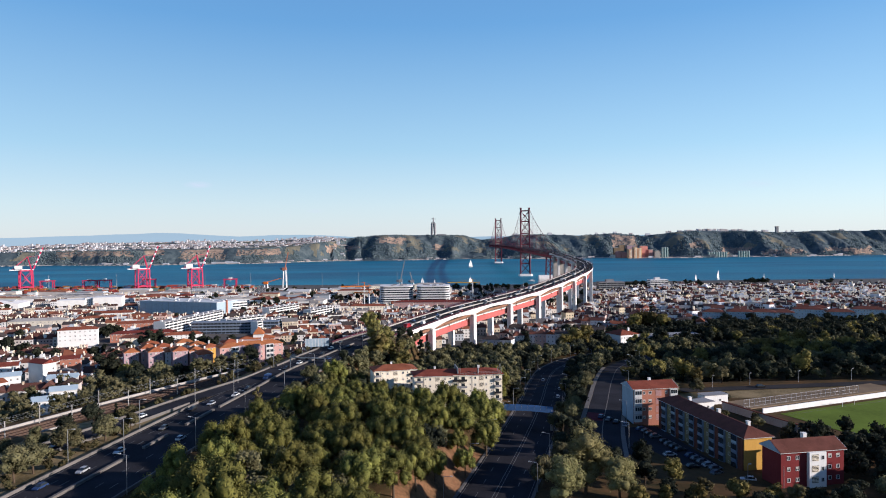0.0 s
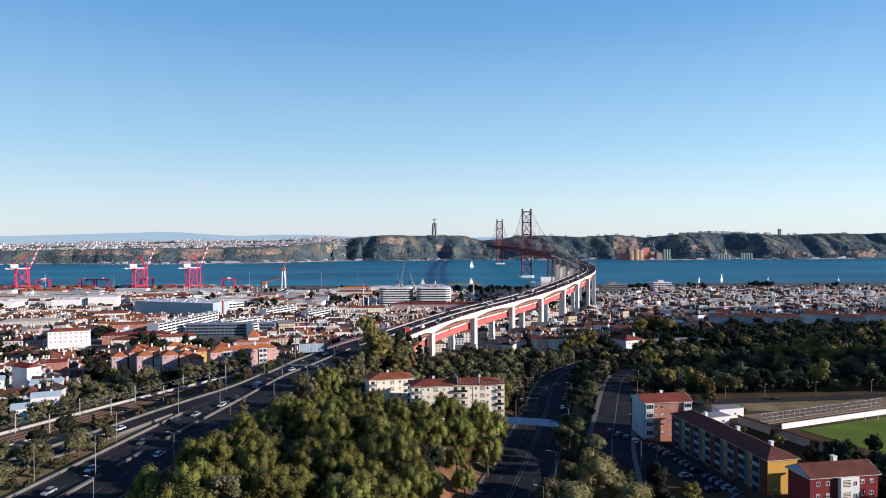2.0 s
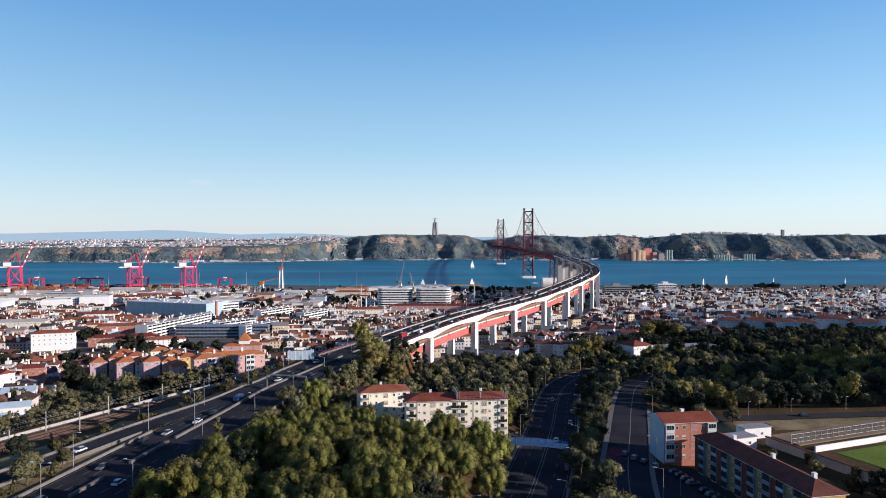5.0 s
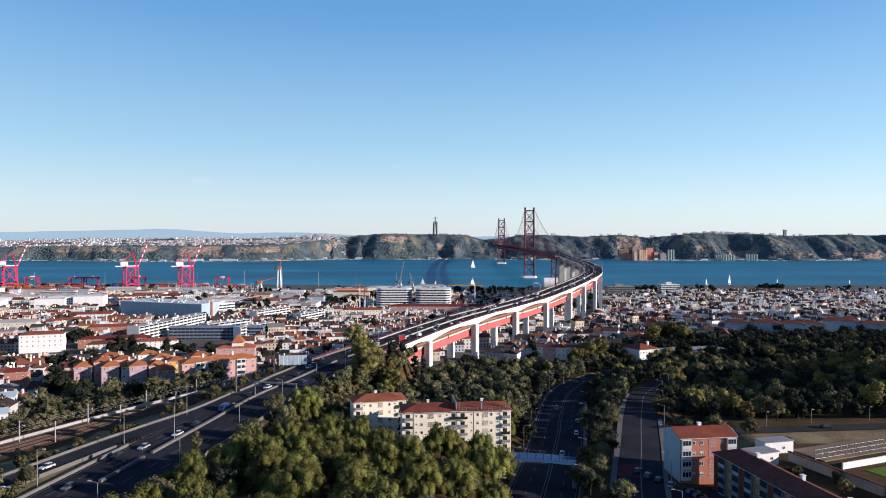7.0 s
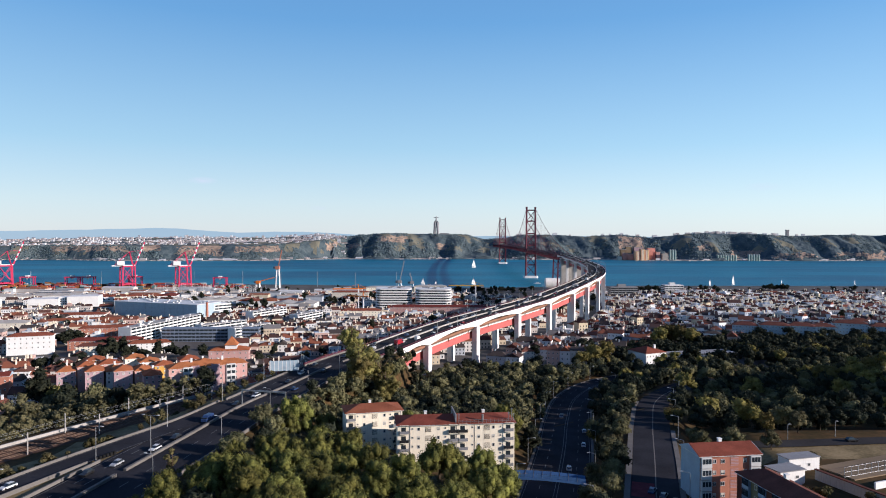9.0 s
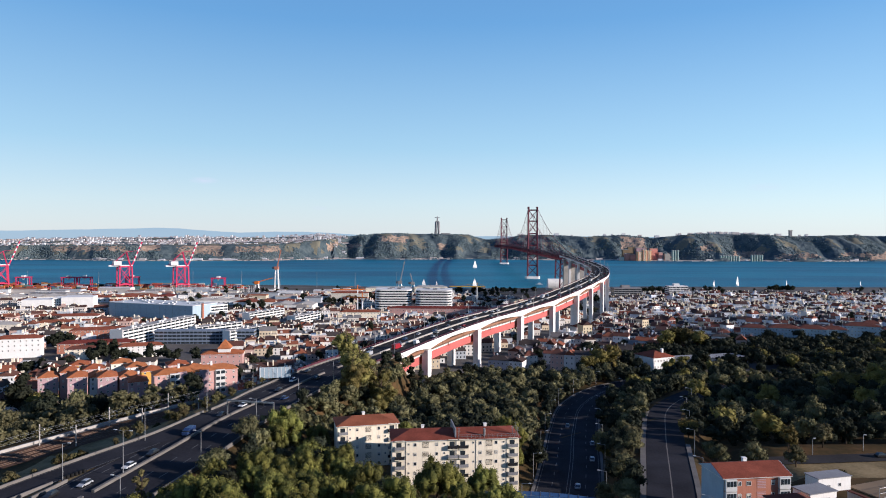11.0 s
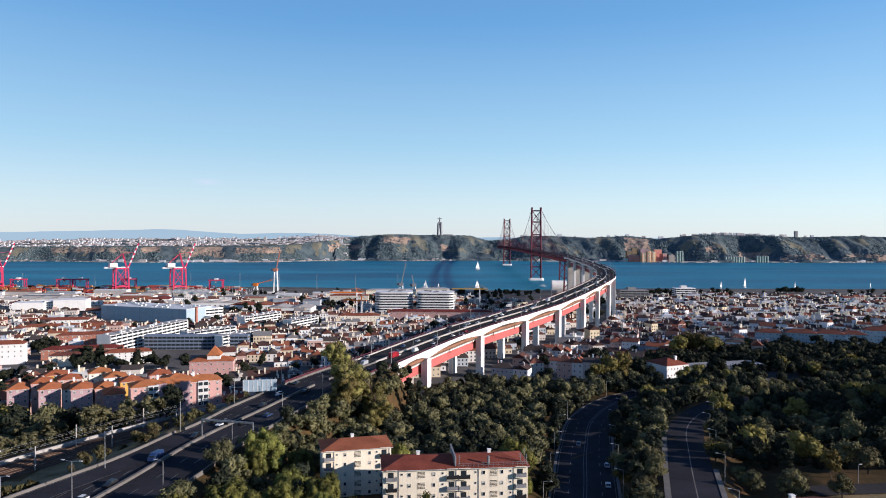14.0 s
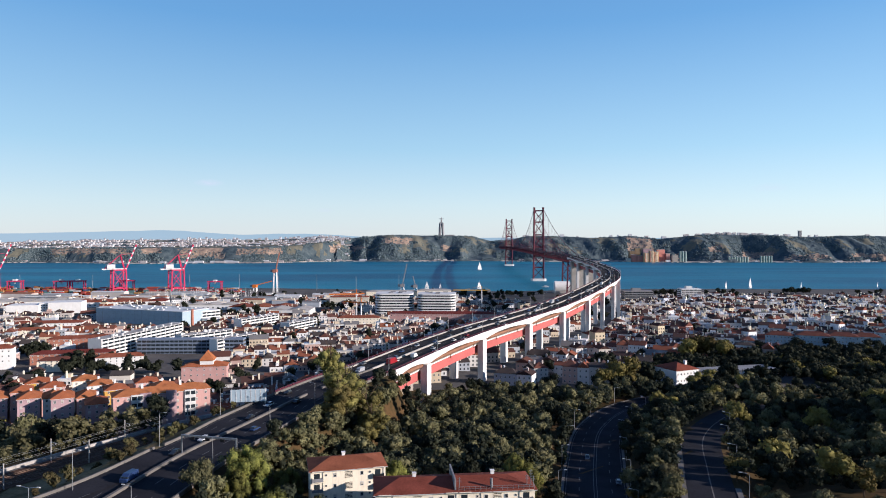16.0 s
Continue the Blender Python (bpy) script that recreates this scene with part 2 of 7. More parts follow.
def polyline(pts):
    """Resamples a plan line smoothly: returns a function of the running length and that length."""
    p = np.array(pts, float)
    s = np.concatenate([[0], np.cumsum(np.hypot(*np.diff(p[:, :2], axis=0).T))])
    t = np.gradient(p, s, axis=0)

    def at(q):
        q = min(max(q, 0.0), s[-1] - 1e-6)
        i = int(np.searchsorted(s, q, "right") - 1)
        h = s[i + 1] - s[i]
        u = (q - s[i]) / h
        h00, h10, h01, h11 = 2 * u**3 - 3 * u**2 + 1, u**3 - 2 * u**2 + u, -2 * u**3 + 3 * u**2, u**3 - u**2
        c = h00 * p[i] + h10 * h * t[i] + h01 * p[i + 1] + h11 * h * t[i + 1]
        d = (6 * u * u - 6 * u) / h * (p[i] - p[i + 1]) + (3 * u * u - 4 * u + 1) * t[i] + (3 * u * u - 2 * u) * t[i + 1]
        d = d[:2] / np.hypot(*d[:2])
        return c, np.array([d[1], -d[0]])          # place, and the way to the right
    return at, s[-1]


# lines of the roads and of the bridge: x, y, z of the middle
HIGHWAY, HIGHWAY_LEN = polyline([(-126, 60, 38.5), (-113, 140, 39.7), (-102.5, 200, 41), (-92, 261, 42), (-83, 306, 43), (-76, 342, 43.8), (-66, 376, 44.0), (-55, 415, 44.2), (-44, 445, 44.5), (-31, 473, 44.8), (-2.7, 543.2, 46.0)])
SLIP, SLIP_LEN = polyline([(-152, 170, 40.4), (-132, 220, 41.35), (-118.5, 253, 41.95), (-109, 278, 42.4), (-99.5, 299, 42.9), (-90.5, 318, 43.3), (-82, 346, 43.9)])
DECK, DECK_LEN = polyline([(-31, 473, 44.8), (-2.7, 543.2, 46.0), (25, 600.6, 47.4), (60.7, 661.4, 49.0), (99.3, 729, 51.0), (138.7, 809.4, 53.9), (185, 914, 57.5), (215.7, 990.3, 60.2), (234, 1055, 62.6), (249, 1131.7, 65.2), (255, 1212.5, 68.0), (257.5, 1283.5, 70.2), (258.5, 1442, 75.8)])
AVENUE, AVENUE_LEN = polyline([(-18, 80, 35.5), (0, 150, 34.5), (16, 205, 33.2), (34, 270, 31.2), (51, 340, 27.5), (63, 395, 24), (80, 455, 20.5), (104, 500, 18), (150, 545, 15.5)])
SIDE_ROAD, SIDE_ROAD_LEN = polyline([(50, 215, 36), (58, 250, 36), (73, 300, 36), (90, 355, 34.6), (108, 405, 31), (135, 450, 27), (170, 490, 24)])
RAILWAY, RAILWAY_LEN = polyline([(-215, 210, 29), (-180, 280, 29.5), (-152, 335, 30), (-124, 385, 30.4), (-96, 430, 30), (-70, 462, 29.5), (-38, 500, 29)])


def line_table(line, length, step=6.0):
    return np.array([np.r_[line(q)[0], line(q)[1]] for q in np.arange(0, length, step)])


LINES = {"slip": line_table(SLIP, SLIP_LEN), "highway": line_table(HIGHWAY, HIGHWAY_LEN - 88), "avenue": line_table(AVENUE, AVENUE_LEN), "side": line_table(SIDE_ROAD, SIDE_ROAD_LEN), "rail": line_table(RAILWAY, RAILWAY_LEN)}
WIDTHS = {"slip": (6.5, 12), "highway": (18.5, 12), "avenue": (13, 9), "side": (9.5, 7), "rail": (13, 16)}   # half width kept level, and run-out


def off_line(name, x, y):
    """Distance from a road's middle line (positive to its right) and the road's height there."""
    tab = LINES[name]
    d = (x[..., None] - tab[:, 0]) ** 2 + (y[..., None] - tab[:, 1]) ** 2
    i = d.argmin(-1)
    side = (x - tab[i, 0]) * tab[i, 3] + (y - tab[i, 1]) * tab[i, 4]
    return np.sqrt(d.min(-1)) * np.where(side < 0, -1, 1), tab[i, 2]


def ground_height(x, y):
    """Height of the land on the near bank."""
    x, y = np.asarray(x, float), np.asarray(y, float)
    shore = y - 75 * smooth01(np.abs(x - 60) / 420)                                     # the bank curves away on both sides
    z = np.interp(shore, [-300, 150, 270, 350, 450, 560, 750, 1000, 1400, 1522, 1526, 6000], [44, 38, 34, 30, 21, 15.5, 10.5, 6.5, 4.2, 3.2, -6, -6])
    west = smooth01((-x - 130 + (y - 380) * 0.45) / 70) * smooth01((900 - y) / 300)    # the valley beyond the railway
    z = z - west * np.interp(y, [0, 250, 450, 650, 900], [18, 18, 12, 6, 0])
    z = np.where(shore > 1530, -6, z)
    z = z + 6.0 * np.exp(-(((x + 30) / 60) ** 2 + ((y - 210) / 80) ** 2))               # the wooded knoll
    z = z + 7.0 * smooth01((x - 120) / 120) * smooth01((520 - y) / 160) * smooth01((y - 300) / 60)
    z = z + (0.5 * np.sin(x * 0.05 + 1.3) * np.sin(y * 0.043) + 0.3 * np.sin(x * 0.13) * np.sin(y * 0.11 + 2)) * np.clip((1100 - y) / 400, 0, 1)
    z = z + 84 * np.exp(-((((x - 435) * 0.93 - (y - 340) * 0.37) / 62) ** 2 + (((x - 435) * 0.37 + (y - 340) * 0.93) / 112) ** 2))   # unseen hill, added east of the view to block the sun from the wood
    for name, (half, run) in WIDTHS.items():
        if np.min(np.abs(y)) < 700:
            d, rz = off_line(name, x, y)
            k = 1 - smooth01((np.abs(d) - half) / run)
            z = z * (1 - k) + (rz - 0.12) * k
    pitch = smooth01((x - 106) / 8) * smooth01((345 - y) / 12) * smooth01((y - 190) / 15) * smooth01((290 - x) / 20)
    return z * (1 - pitch) + 36.6 * pitch


def gz(x, y):
    return float(ground_height(np.array([x]), np.array([y]))[0])


def sheet(name, xs, ys, height, mats, pick=None):
    X, Y = np.meshgrid(xs, ys)
    Z = np.vstack([height(X[j:j + 8], Y[j:j + 8]) for j in range(0, len(ys), 8)])
    me = bpy.data.meshes.new(name)
    nx, ny = len(xs), len(ys)
    i = (np.arange(ny - 1)[:, None] * nx + np.arange(nx - 1)).ravel()
    me.from_pydata(np.stack([X, Y, Z], -1).reshape(-1, 3).tolist(), [], np.stack([i, i + 1, i + 1 + nx, i + nx], -1).tolist())
    for m in mats:
        me.materials.append(m)
    if pick is not None:
        cx, cy = (X[:-1, :-1] + X[1:, 1:]) / 2, (Y[:-1, :-1] + Y[1:, 1:]) / 2
        me.polygons.foreach_set("material_index", pick(cx, cy).astype(int).ravel())
    me.polygons.foreach_set("use_smooth", [True] * len(me.polygons))
    return new(name, me)


xs = np.r_[-4900:-1200:200.0, -1200:-420:30, -420:420:5, 420:1200:30, 1200:4901:200]
ys = np.r_[-500:0:50.0, 0:640:5, 640:1500:20, 1500:1620:6, 1620:4901:240]
def ground_kind(x, y):
    town_side = (y > 560) | ((x + 130 < (y - 380) * 0.45 - 110) & (y > 380))
    d = off_line("highway", x, y)[0]
    a = off_line("avenue", x, y)[0]
    dry = (y < 400) & (d < -10) & (d > -60) | (x > 92) & (y > 300) & (y < 322) & (x < 200)
    bare = (y < 240) & (a < -9) & (a > -24)
    return np.where(town_side, 1, np.where(dry, 2, np.where(bare, 3, 0)))


ground = sheet("ground", xs, ys, ground_height, [M_GRASS, M_TOWN, M_VERGE, M_EARTH], ground_kind)
tagged(ground, "sloping dry grass and town ground running down to the river", "ground", kind="structure")


# ---- the river and the far bank ----
def make_water():
    m = bpy.data.materials.new("river_water")
    m.use_nodes = True
    n, l = m.node_tree.nodes, m.node_tree.links
    b = n["Principled BSDF"]
    b.inputs["Roughness"].default_value = 0.45
    b.inputs["Specular IOR Level"].default_value = 0.18
    b.inputs["IOR"].default_value = 1.33
    geo, mp, wv, big, mix = (n.new(k) for k in ("ShaderNodeNewGeometry", "ShaderNodeMapping", "ShaderNodeTexNoise", "ShaderNodeTexNoise", "ShaderNodeMix"))
    mp.inputs["Scale"].default_value = (0.3, 1.0, 1.0)
    wv.inputs["Scale"].default_value, wv.inputs["Detail"].default_value = 0.12, 6
    big.inputs["Scale"].default_value, big.inputs["Detail"].default_value = 0.004, 4
    l.new(geo.outputs["Position"], mp.inputs[0])
    for q in (wv, big):
        l.new(mp.outputs[0], q.inputs["Vector"])
    mix.data_type = "RGBA"
    mix.inputs[6].default_value, mix.inputs[7].default_value = (0.003, 0.060, 0.115, 1), (0.010, 0.135, 0.200, 1)
    band = n.new("ShaderNodeMapRange")
    band.inputs[1].default_value, band.inputs[2].default_value = 0.36, 0.66
    l.new(big.outputs["Fac"], band.inputs[0])
    l.new(band.outputs[0], mix.inputs[0])
    l.new(mix.outputs[2], b.inputs["Base Color"])
    bp = n.new("ShaderNodeBump")
    bp.inputs["Strength"].default_value, bp.inputs["Distance"].default_value = 1.0, 1.2
    l.new(wv.outputs["Fac"], bp.inputs["Height"])
    l.new(bp.outputs[0], b.inputs["Normal"])
    return m


M_WATER = make_water()
tagged(sheet("water", np.linspace(-4900, 4900, 12), np.linspace(1505, 4900, 8), lambda x, y: x * 0, [M_WATER]), "rippled blue river water between the two banks", "water", kind="structure")

# skyline of the far bank: bearing (x over y) against height
SKY_B = [-1.0, -0.66, -0.5, -0.35, -0.24, -0.2, -0.155, -0.11, -0.07, 0.0, 0.045, 0.07, 0.1, 0.125, 0.18, 0.215, 0.27, 0.31, 0.355, 0.40, 0.46, 0.52, 0.60, 0.66, 1.0]
SKY_H = [56, 60, 66, 68, 70, 80, 100, 122, 130, 130, 124, 100, 104, 128, 126, 117, 128, 112, 128, 138, 132, 126, 130, 130, 130]


def fractal(x, y, k, seed, octaves=4):
    """Fractal noise over a plan, k waves a metre."""
    return np.array([noise.fractal((px * k, py * k, seed), 0.9, 2.1, octaves) for px, py in zip(np.ravel(x), np.ravel(y))]).reshape(np.shape(x))


# bare cliffs of the far bank: bearing from, to, and the share of the height they take
CLIFFS = [(-0.56, -0.445, 0.55, 1.02), (-0.43, -0.395, 0.6, 1.0), (-0.372, -0.305, 0.3, 0.98), (-0.296, -0.225, 0.5, 0.95), (-0.165, -0.142, 0.4, 0.8), (-0.13, -0.105, 0.35, 0.65), (-0.086, -0.042, 0.62, 0.93), (-0.004, 0.016, 0.3, 0.6),
          (0.262, 0.306, 0.35, 1.0), (0.33, 0.345, 0.1, 0.35), (0.375, 0.40, 0.3, 0.6), (0.43, 0.475, 0.08, 0.3), (0.49, 0.56, 0.06, 0.26), (0.58, 0.66, 0.1, 0.3)]


def far_shape(x, y):
    """Height of the far bank, and how far up its slope a place lies."""
    b = x / y
    west = smooth01((-0.125 - b) / 0.05)                      # low plateau with a cliffed edge; hills further on
    top = np.interp(b, SKY_B, SKY_H)
    shore = 3430 + 60 * np.sin(b * 9 + 1) + 30 * np.sin(b * 31) - 300 * smooth01((-0.1 - b) / 0.32)
    d = y - shore
    spur = fractal(x * 1.0, y * 0.4, 0.0048, 3.3, 3)         # spurs and gullies run down to the river
    run = 115 + 250 * (1 - west) + 30 * np.sin(b * 14)
    rise = smooth01((d - 10 + (spur - 0.15) * (34 + 115 * (1 - west))) / run) ** np.where(west > 0.5, 1.3, 0.8)
    rough = fractal(x, y, 0.016, 7.7, 4)
    z = np.where(d < 0, -4, 2.5) + (top - 2.5) * rise + (rough * 7.5 + np.abs(fractal(x, y, 0.05, 1.1, 2)) * 5) * np.clip(rise * 4, 0, 1) * np.clip(1.25 - rise, 0.12, 1)
    r = np.hypot(x, y)
    z = z + west * np.clip((d - 150) / 900, 0, 1) * 34       # the plateau climbs inland
    z = np.where((west < 0.5) & (y > 4100), z - np.clip((y - 4100) / 500, 0, 1) * 60, z)
    return np.where((d < -20) | (r > 4735), -6, z), rise, spur


def far_height(x, y):
    return far_shape(x, y)[0]


def far_kind(x, y):
    """Scrub, sandy cliff, dry grass or shingle for each facet of the far bank."""
    z, rise, spur = far_shape(x, y)
    b = x / y
    n1, n2 = fractal(x, y, 0.012, 4.4, 4), fractal(x, y, 0.04, 8.2, 3)
    kind = np.zeros(x.shape, int)
    kind[(n1 + 0.4 * spur > 0.42) & (rise > 0.3)] = 2
    for b0, b1, lo, hi in CLIFFS:
        inside = np.minimum(np.minimum(b - b0, b1 - b) / 0.012, np.minimum(rise - lo, hi - rise) / 0.1)
        kind[(inside + 0.5 * n1 + 0.5 * n2 > 0.3) & (inside > -0.3)] = 1
    kind[(rise < 0.015) & (z > 0)] = 3
    kind[(rise > 0.985) & (b < -0.15) & (n1 > -0.1)] = 2
    return kind


# Scrub colours lean blue-grey: distance haze is put into them.
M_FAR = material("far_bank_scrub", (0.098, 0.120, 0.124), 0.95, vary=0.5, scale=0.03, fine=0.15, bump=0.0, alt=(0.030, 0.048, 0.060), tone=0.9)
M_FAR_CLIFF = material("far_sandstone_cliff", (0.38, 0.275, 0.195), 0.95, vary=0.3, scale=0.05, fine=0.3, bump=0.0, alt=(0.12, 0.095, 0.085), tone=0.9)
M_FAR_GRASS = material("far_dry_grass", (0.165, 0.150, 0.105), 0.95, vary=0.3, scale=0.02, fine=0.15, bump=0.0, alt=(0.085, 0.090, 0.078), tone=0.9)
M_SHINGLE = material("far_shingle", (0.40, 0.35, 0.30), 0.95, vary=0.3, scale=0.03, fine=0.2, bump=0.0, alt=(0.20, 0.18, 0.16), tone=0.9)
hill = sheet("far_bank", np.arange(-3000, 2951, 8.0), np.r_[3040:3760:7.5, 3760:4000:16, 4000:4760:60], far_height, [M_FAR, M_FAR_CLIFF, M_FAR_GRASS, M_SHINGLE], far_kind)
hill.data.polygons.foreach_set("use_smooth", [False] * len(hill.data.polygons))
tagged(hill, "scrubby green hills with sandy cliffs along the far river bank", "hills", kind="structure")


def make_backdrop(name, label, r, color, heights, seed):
    """Mountains beyond the land, at the edge of sight; a blue glow imitates haze."""
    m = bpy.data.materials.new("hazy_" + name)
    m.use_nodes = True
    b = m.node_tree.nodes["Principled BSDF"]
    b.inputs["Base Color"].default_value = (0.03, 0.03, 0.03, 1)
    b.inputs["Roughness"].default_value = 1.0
    # Emission paints the haze; the ridge is no light source.
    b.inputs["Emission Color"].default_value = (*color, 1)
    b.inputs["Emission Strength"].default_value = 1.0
    g = Geo()
    steps = 300
    for i in range(steps + 1):
        deg = -46 + 92 * i / steps
        a = radians(deg)
        h = np.interp(deg, *heights) + 3.2 * noise.fractal((deg * 0.35, seed, 0.5), 0.9, 2.0, 4)
        g.v += [(r * math.sin(a), r * math.cos(a), -6), (r * math.sin(a), r * math.cos(a), h)]
    g.f += [(2 * i, 2 * i + 2, 2 * i + 3, 2 * i + 1) for i in range(steps)]
    return tagged(part(name, g, m), label, "mountains", kind="structure")


make_backdrop("backdrop", "mountain ridge glowing pale haze-blue on the far horizon", 4795, (0.168, 0.226, 0.262), ([-46, -36, -31, -27.5, -25, -22, -20.5, -18, -16, -13, -11, -8, -6, 0, 46], [130, 136, 140, 150, 158, 166, 163, 148, 138, 146, 146, 134, 124, 121, 119]), 2.0)
make_backdrop("foothill_backdrop", "low foothills glowing haze blue-grey under the mountain ridge", 4765, (0.172, 0.228, 0.262), ([-46, -30, -24, -16, -9, 0, 46], [116, 124, 122, 118, 117, 112, 110]), 5.0)


# ---- roads ----
def strip(name, line, q0, q1, a, b, lift, mat, label="", category="", step=5.0, thick=0.0, kind="structure", parent=None):
    """A band between the offsets a and b (numbers, or functions of the running length) along a line."""
    g = Geo()
    n = max(2, int((q1 - q0) / step) + 1)
    fa, fb = (a if callable(a) else lambda q: a), (b if callable(b) else lambda q: b)
    for i in range(n):
        q = q0 + (q1 - q0) * i / (n - 1)
        c, r = line(q)
        for o in (fa(q), fb(q)):
            g.v.append((c[0] + r[0] * o, c[1] + r[1] * o, c[2] + lift))
    if thick:
        k = len(g.v)
        g.v += [(x, y, z - thick) for x, y, z in g.v]
    for i in range(n - 1):
        j = 2 * i
        g.f.append((j, j + 1, j + 3, j + 2))
        if thick:
            g.f += [(k + j + 2, k + j + 3, k + j + 1, k + j), (j, j + 2, k + j + 2, k + j), (j + 3, j + 1, k + j + 1, k + j + 3)]
    if thick:
        e = 2 * n - 2
        g.f += [(1, 0, k, k + 1), (e, e + 1, k + e + 1, k + e)]
    ob = part(name, g, mat, parent)
    if category:
        tagged(ob, label, category, kind=kind)
    return ob


def dashes(name, line, q0, q1, off, mat, parent, run=4.0, gap=8.0, width=0.22, lift=0.03):
    g = Geo()
    q = q0
    fo = off if callable(off) else lambda s: off
    while q + run < q1:
        ring = []
        for s, w in ((q, -width / 2), (q, width / 2), (q + run, width / 2), (q + run, -width / 2)):
            c, r = line(s)
            o = fo(s) + w
            ring.append((c[0] + r[0] * o, c[1] + r[1] * o, c[2] + lift))
        g.add(ring, [(0, 1, 2, 3)])
        q += run + gap
    return tagged(part(name, g, mat, parent), kind="stuff")


def hw_half(q):
    y = HIGHWAY(q)[0][1]
    return float(np.interp(y, [200, 300, 355, 376, 433, 508], [13.5, 11.8, 11.0, 13.6, 13.2, 13.0]))


def hw_right(q):
    y = HIGHWAY(q)[0][1]
    return float(np.interp(y, [200, 300, 345, 376, 433, 508], [17.0, 17.5, 16.5, 14.6, 13.2, 13.0]))


def hw_side(q, s):
    return hw_right(q) if s > 0 else hw_half(q)


HW_END = HIGHWAY_LEN - 75.7


def hw_at(y):
    """Running length on the highway at which it reaches y."""
    lo, hi = 0.0, HIGHWAY_LEN
    for _ in range(40):
        mid = (lo + hi) / 2
        lo, hi = (mid, hi) if HIGHWAY(mid)[0][1] < y else (lo, mid)
    return lo


road = strip("road", HIGHWAY, 0, HW_END, lambda q: -hw_half(q), hw_right, 0.05, M_ASPHALT, "dark asphalt dual carriageway climbing onto the bridge", "road")
slip = strip("road", SLIP, 0, SLIP_LEN, -4.8, 4.8, 0.14, M_ASPHALT, "asphalt slip road leaving the dual carriageway", "road")
for o in (-4.2, 4.2):
    strip("edge_line", SLIP, 0, SLIP_LEN - 34, o - 0.1, o + 0.1, 0.16, M_LINE, parent=slip)
for s in (-1, 1):
    for k in (0.36, 0.62):
        dashes("lane_marking", HIGHWAY, 0, HW_END, lambda q: s * hw_side(q, s) * k, M_LINE, road, lift=0.07)
    strip("edge_line", HIGHWAY, 0, HW_END, lambda q: s * (hw_side(q, s) - 1.2) - 0.1, lambda q: s * (hw_side(q, s) - 1.2) + 0.1, 0.07, M_LINE, parent=road)
for s, q0, q1 in ((1, 0, HW_END), (-1, 0, hw_at(277)), (-1, hw_at(348), HW_END)):
    strip("parapet_wall", HIGHWAY, q0, q1, lambda q: s * hw_side(q, s) - 0.25, lambda q: s * hw_side(q, s) + 0.25, 0.95, M_PAVE, "low pale concrete barrier edging the carriageway", "barrier", thick=2.2)
strip("parapet_wall", SLIP, 0, SLIP_LEN, -5.3, -4.8, 0.95, M_PAVE, "low pale concrete barrier edging the slip road", "barrier", thick=2.2)
strip("parapet_wall", SLIP, 0, 118, 4.8, 5.2, 0.85, M_PAVE, "low pale concrete barrier edging the slip road", "barrier", thick=2.0)
for y0, y1 in ((60, 214), (222, 236), (248, 268), (272, 420)):
    strip("median_barrier", HIGHWAY, hw_at(y0), hw_at(y1), -0.45, 0.45, 0.85, M_PAVE, "pale concrete median barrier between the carriageways", "barrier", thick=1.2)
strip("median_barrier", HIGHWAY, hw_at(432), HW_END, -0.45, 0.45, 0.85, M_PAVE, "pale concrete median barrier between the carriageways", "barrier", thick=1.2)
# crash cushion at the nose where the slip road leaves
cushion = thing("crash_cushion", "row of dark rubber drums at the slip road's nose", "crash cushion", pose(-102.6, 281, 42.4, 0, 0, 66))
for k in range(6):
    part("drum", Geo().tube((k * 1.3, 0, 0), (k * 1.3, 0, 1.0), 0.5, 0.45, 10), M_TYRE, cushion)
# red railing on the ramp up to the viaduct
ramp_rail = thing("ramp_railing", "dark red steel railing on both edges of the ramp", "railing")
for s in (-1, 1):
    for h in (1.35, 1.85):
        strip("rail", HIGHWAY, hw_at(416), HW_END, lambda q: s * hw_half(q) - 0.12, lambda q: s * hw_half(q) + 0.12, h, M_BRIDGE, parent=ramp_rail, thick=0.25)
    g = Geo()
    q = hw_at(416)
    while q < HW_END:
        c, r = HIGHWAY(q)
        x, y = c[0] + r[0] * s * hw_half(q), c[1] + r[1] * s * hw_half(q)
        g.box(x - 0.1, x + 0.1, y - 0.1, y + 0.1, c[2] + 0.9, c[2] + 1.6)
        q += 3.0
    tagged(part("rail_posts", g, M_BRIDGE, ramp_rail), kind="stuff")

avenue = strip("road", AVENUE, 0, AVENUE_LEN, -10.5, 10.5, 0.05, M_ASPHALT, "dark asphalt avenue running under a footbridge", "road")
for o in (-0.5, 0.5):
    strip("centre_line", AVENUE, 0, AVENUE_LEN, o - 0.1, o + 0.1, 0.07, M_LINE, parent=avenue)
for o in (-5.4, 5.4):
    dashes("lane_marking", AVENUE, 0, AVENUE_LEN, o, M_LINE, avenue, lift=0.07)
for o in (-9.8, 9.8):
    strip("edge_line", AVENUE, 0, AVENUE_LEN, o - 0.08, o + 0.08, 0.07, M_LINE, parent=avenue)
for o in (-11.0, 11.0):
    strip("kerb", AVENUE, 0, AVENUE_LEN, o - 0.5, o + 0.5, 0.2, M_PAVE, "pale concrete kerb along the avenue", "kerb", thick=0.5)

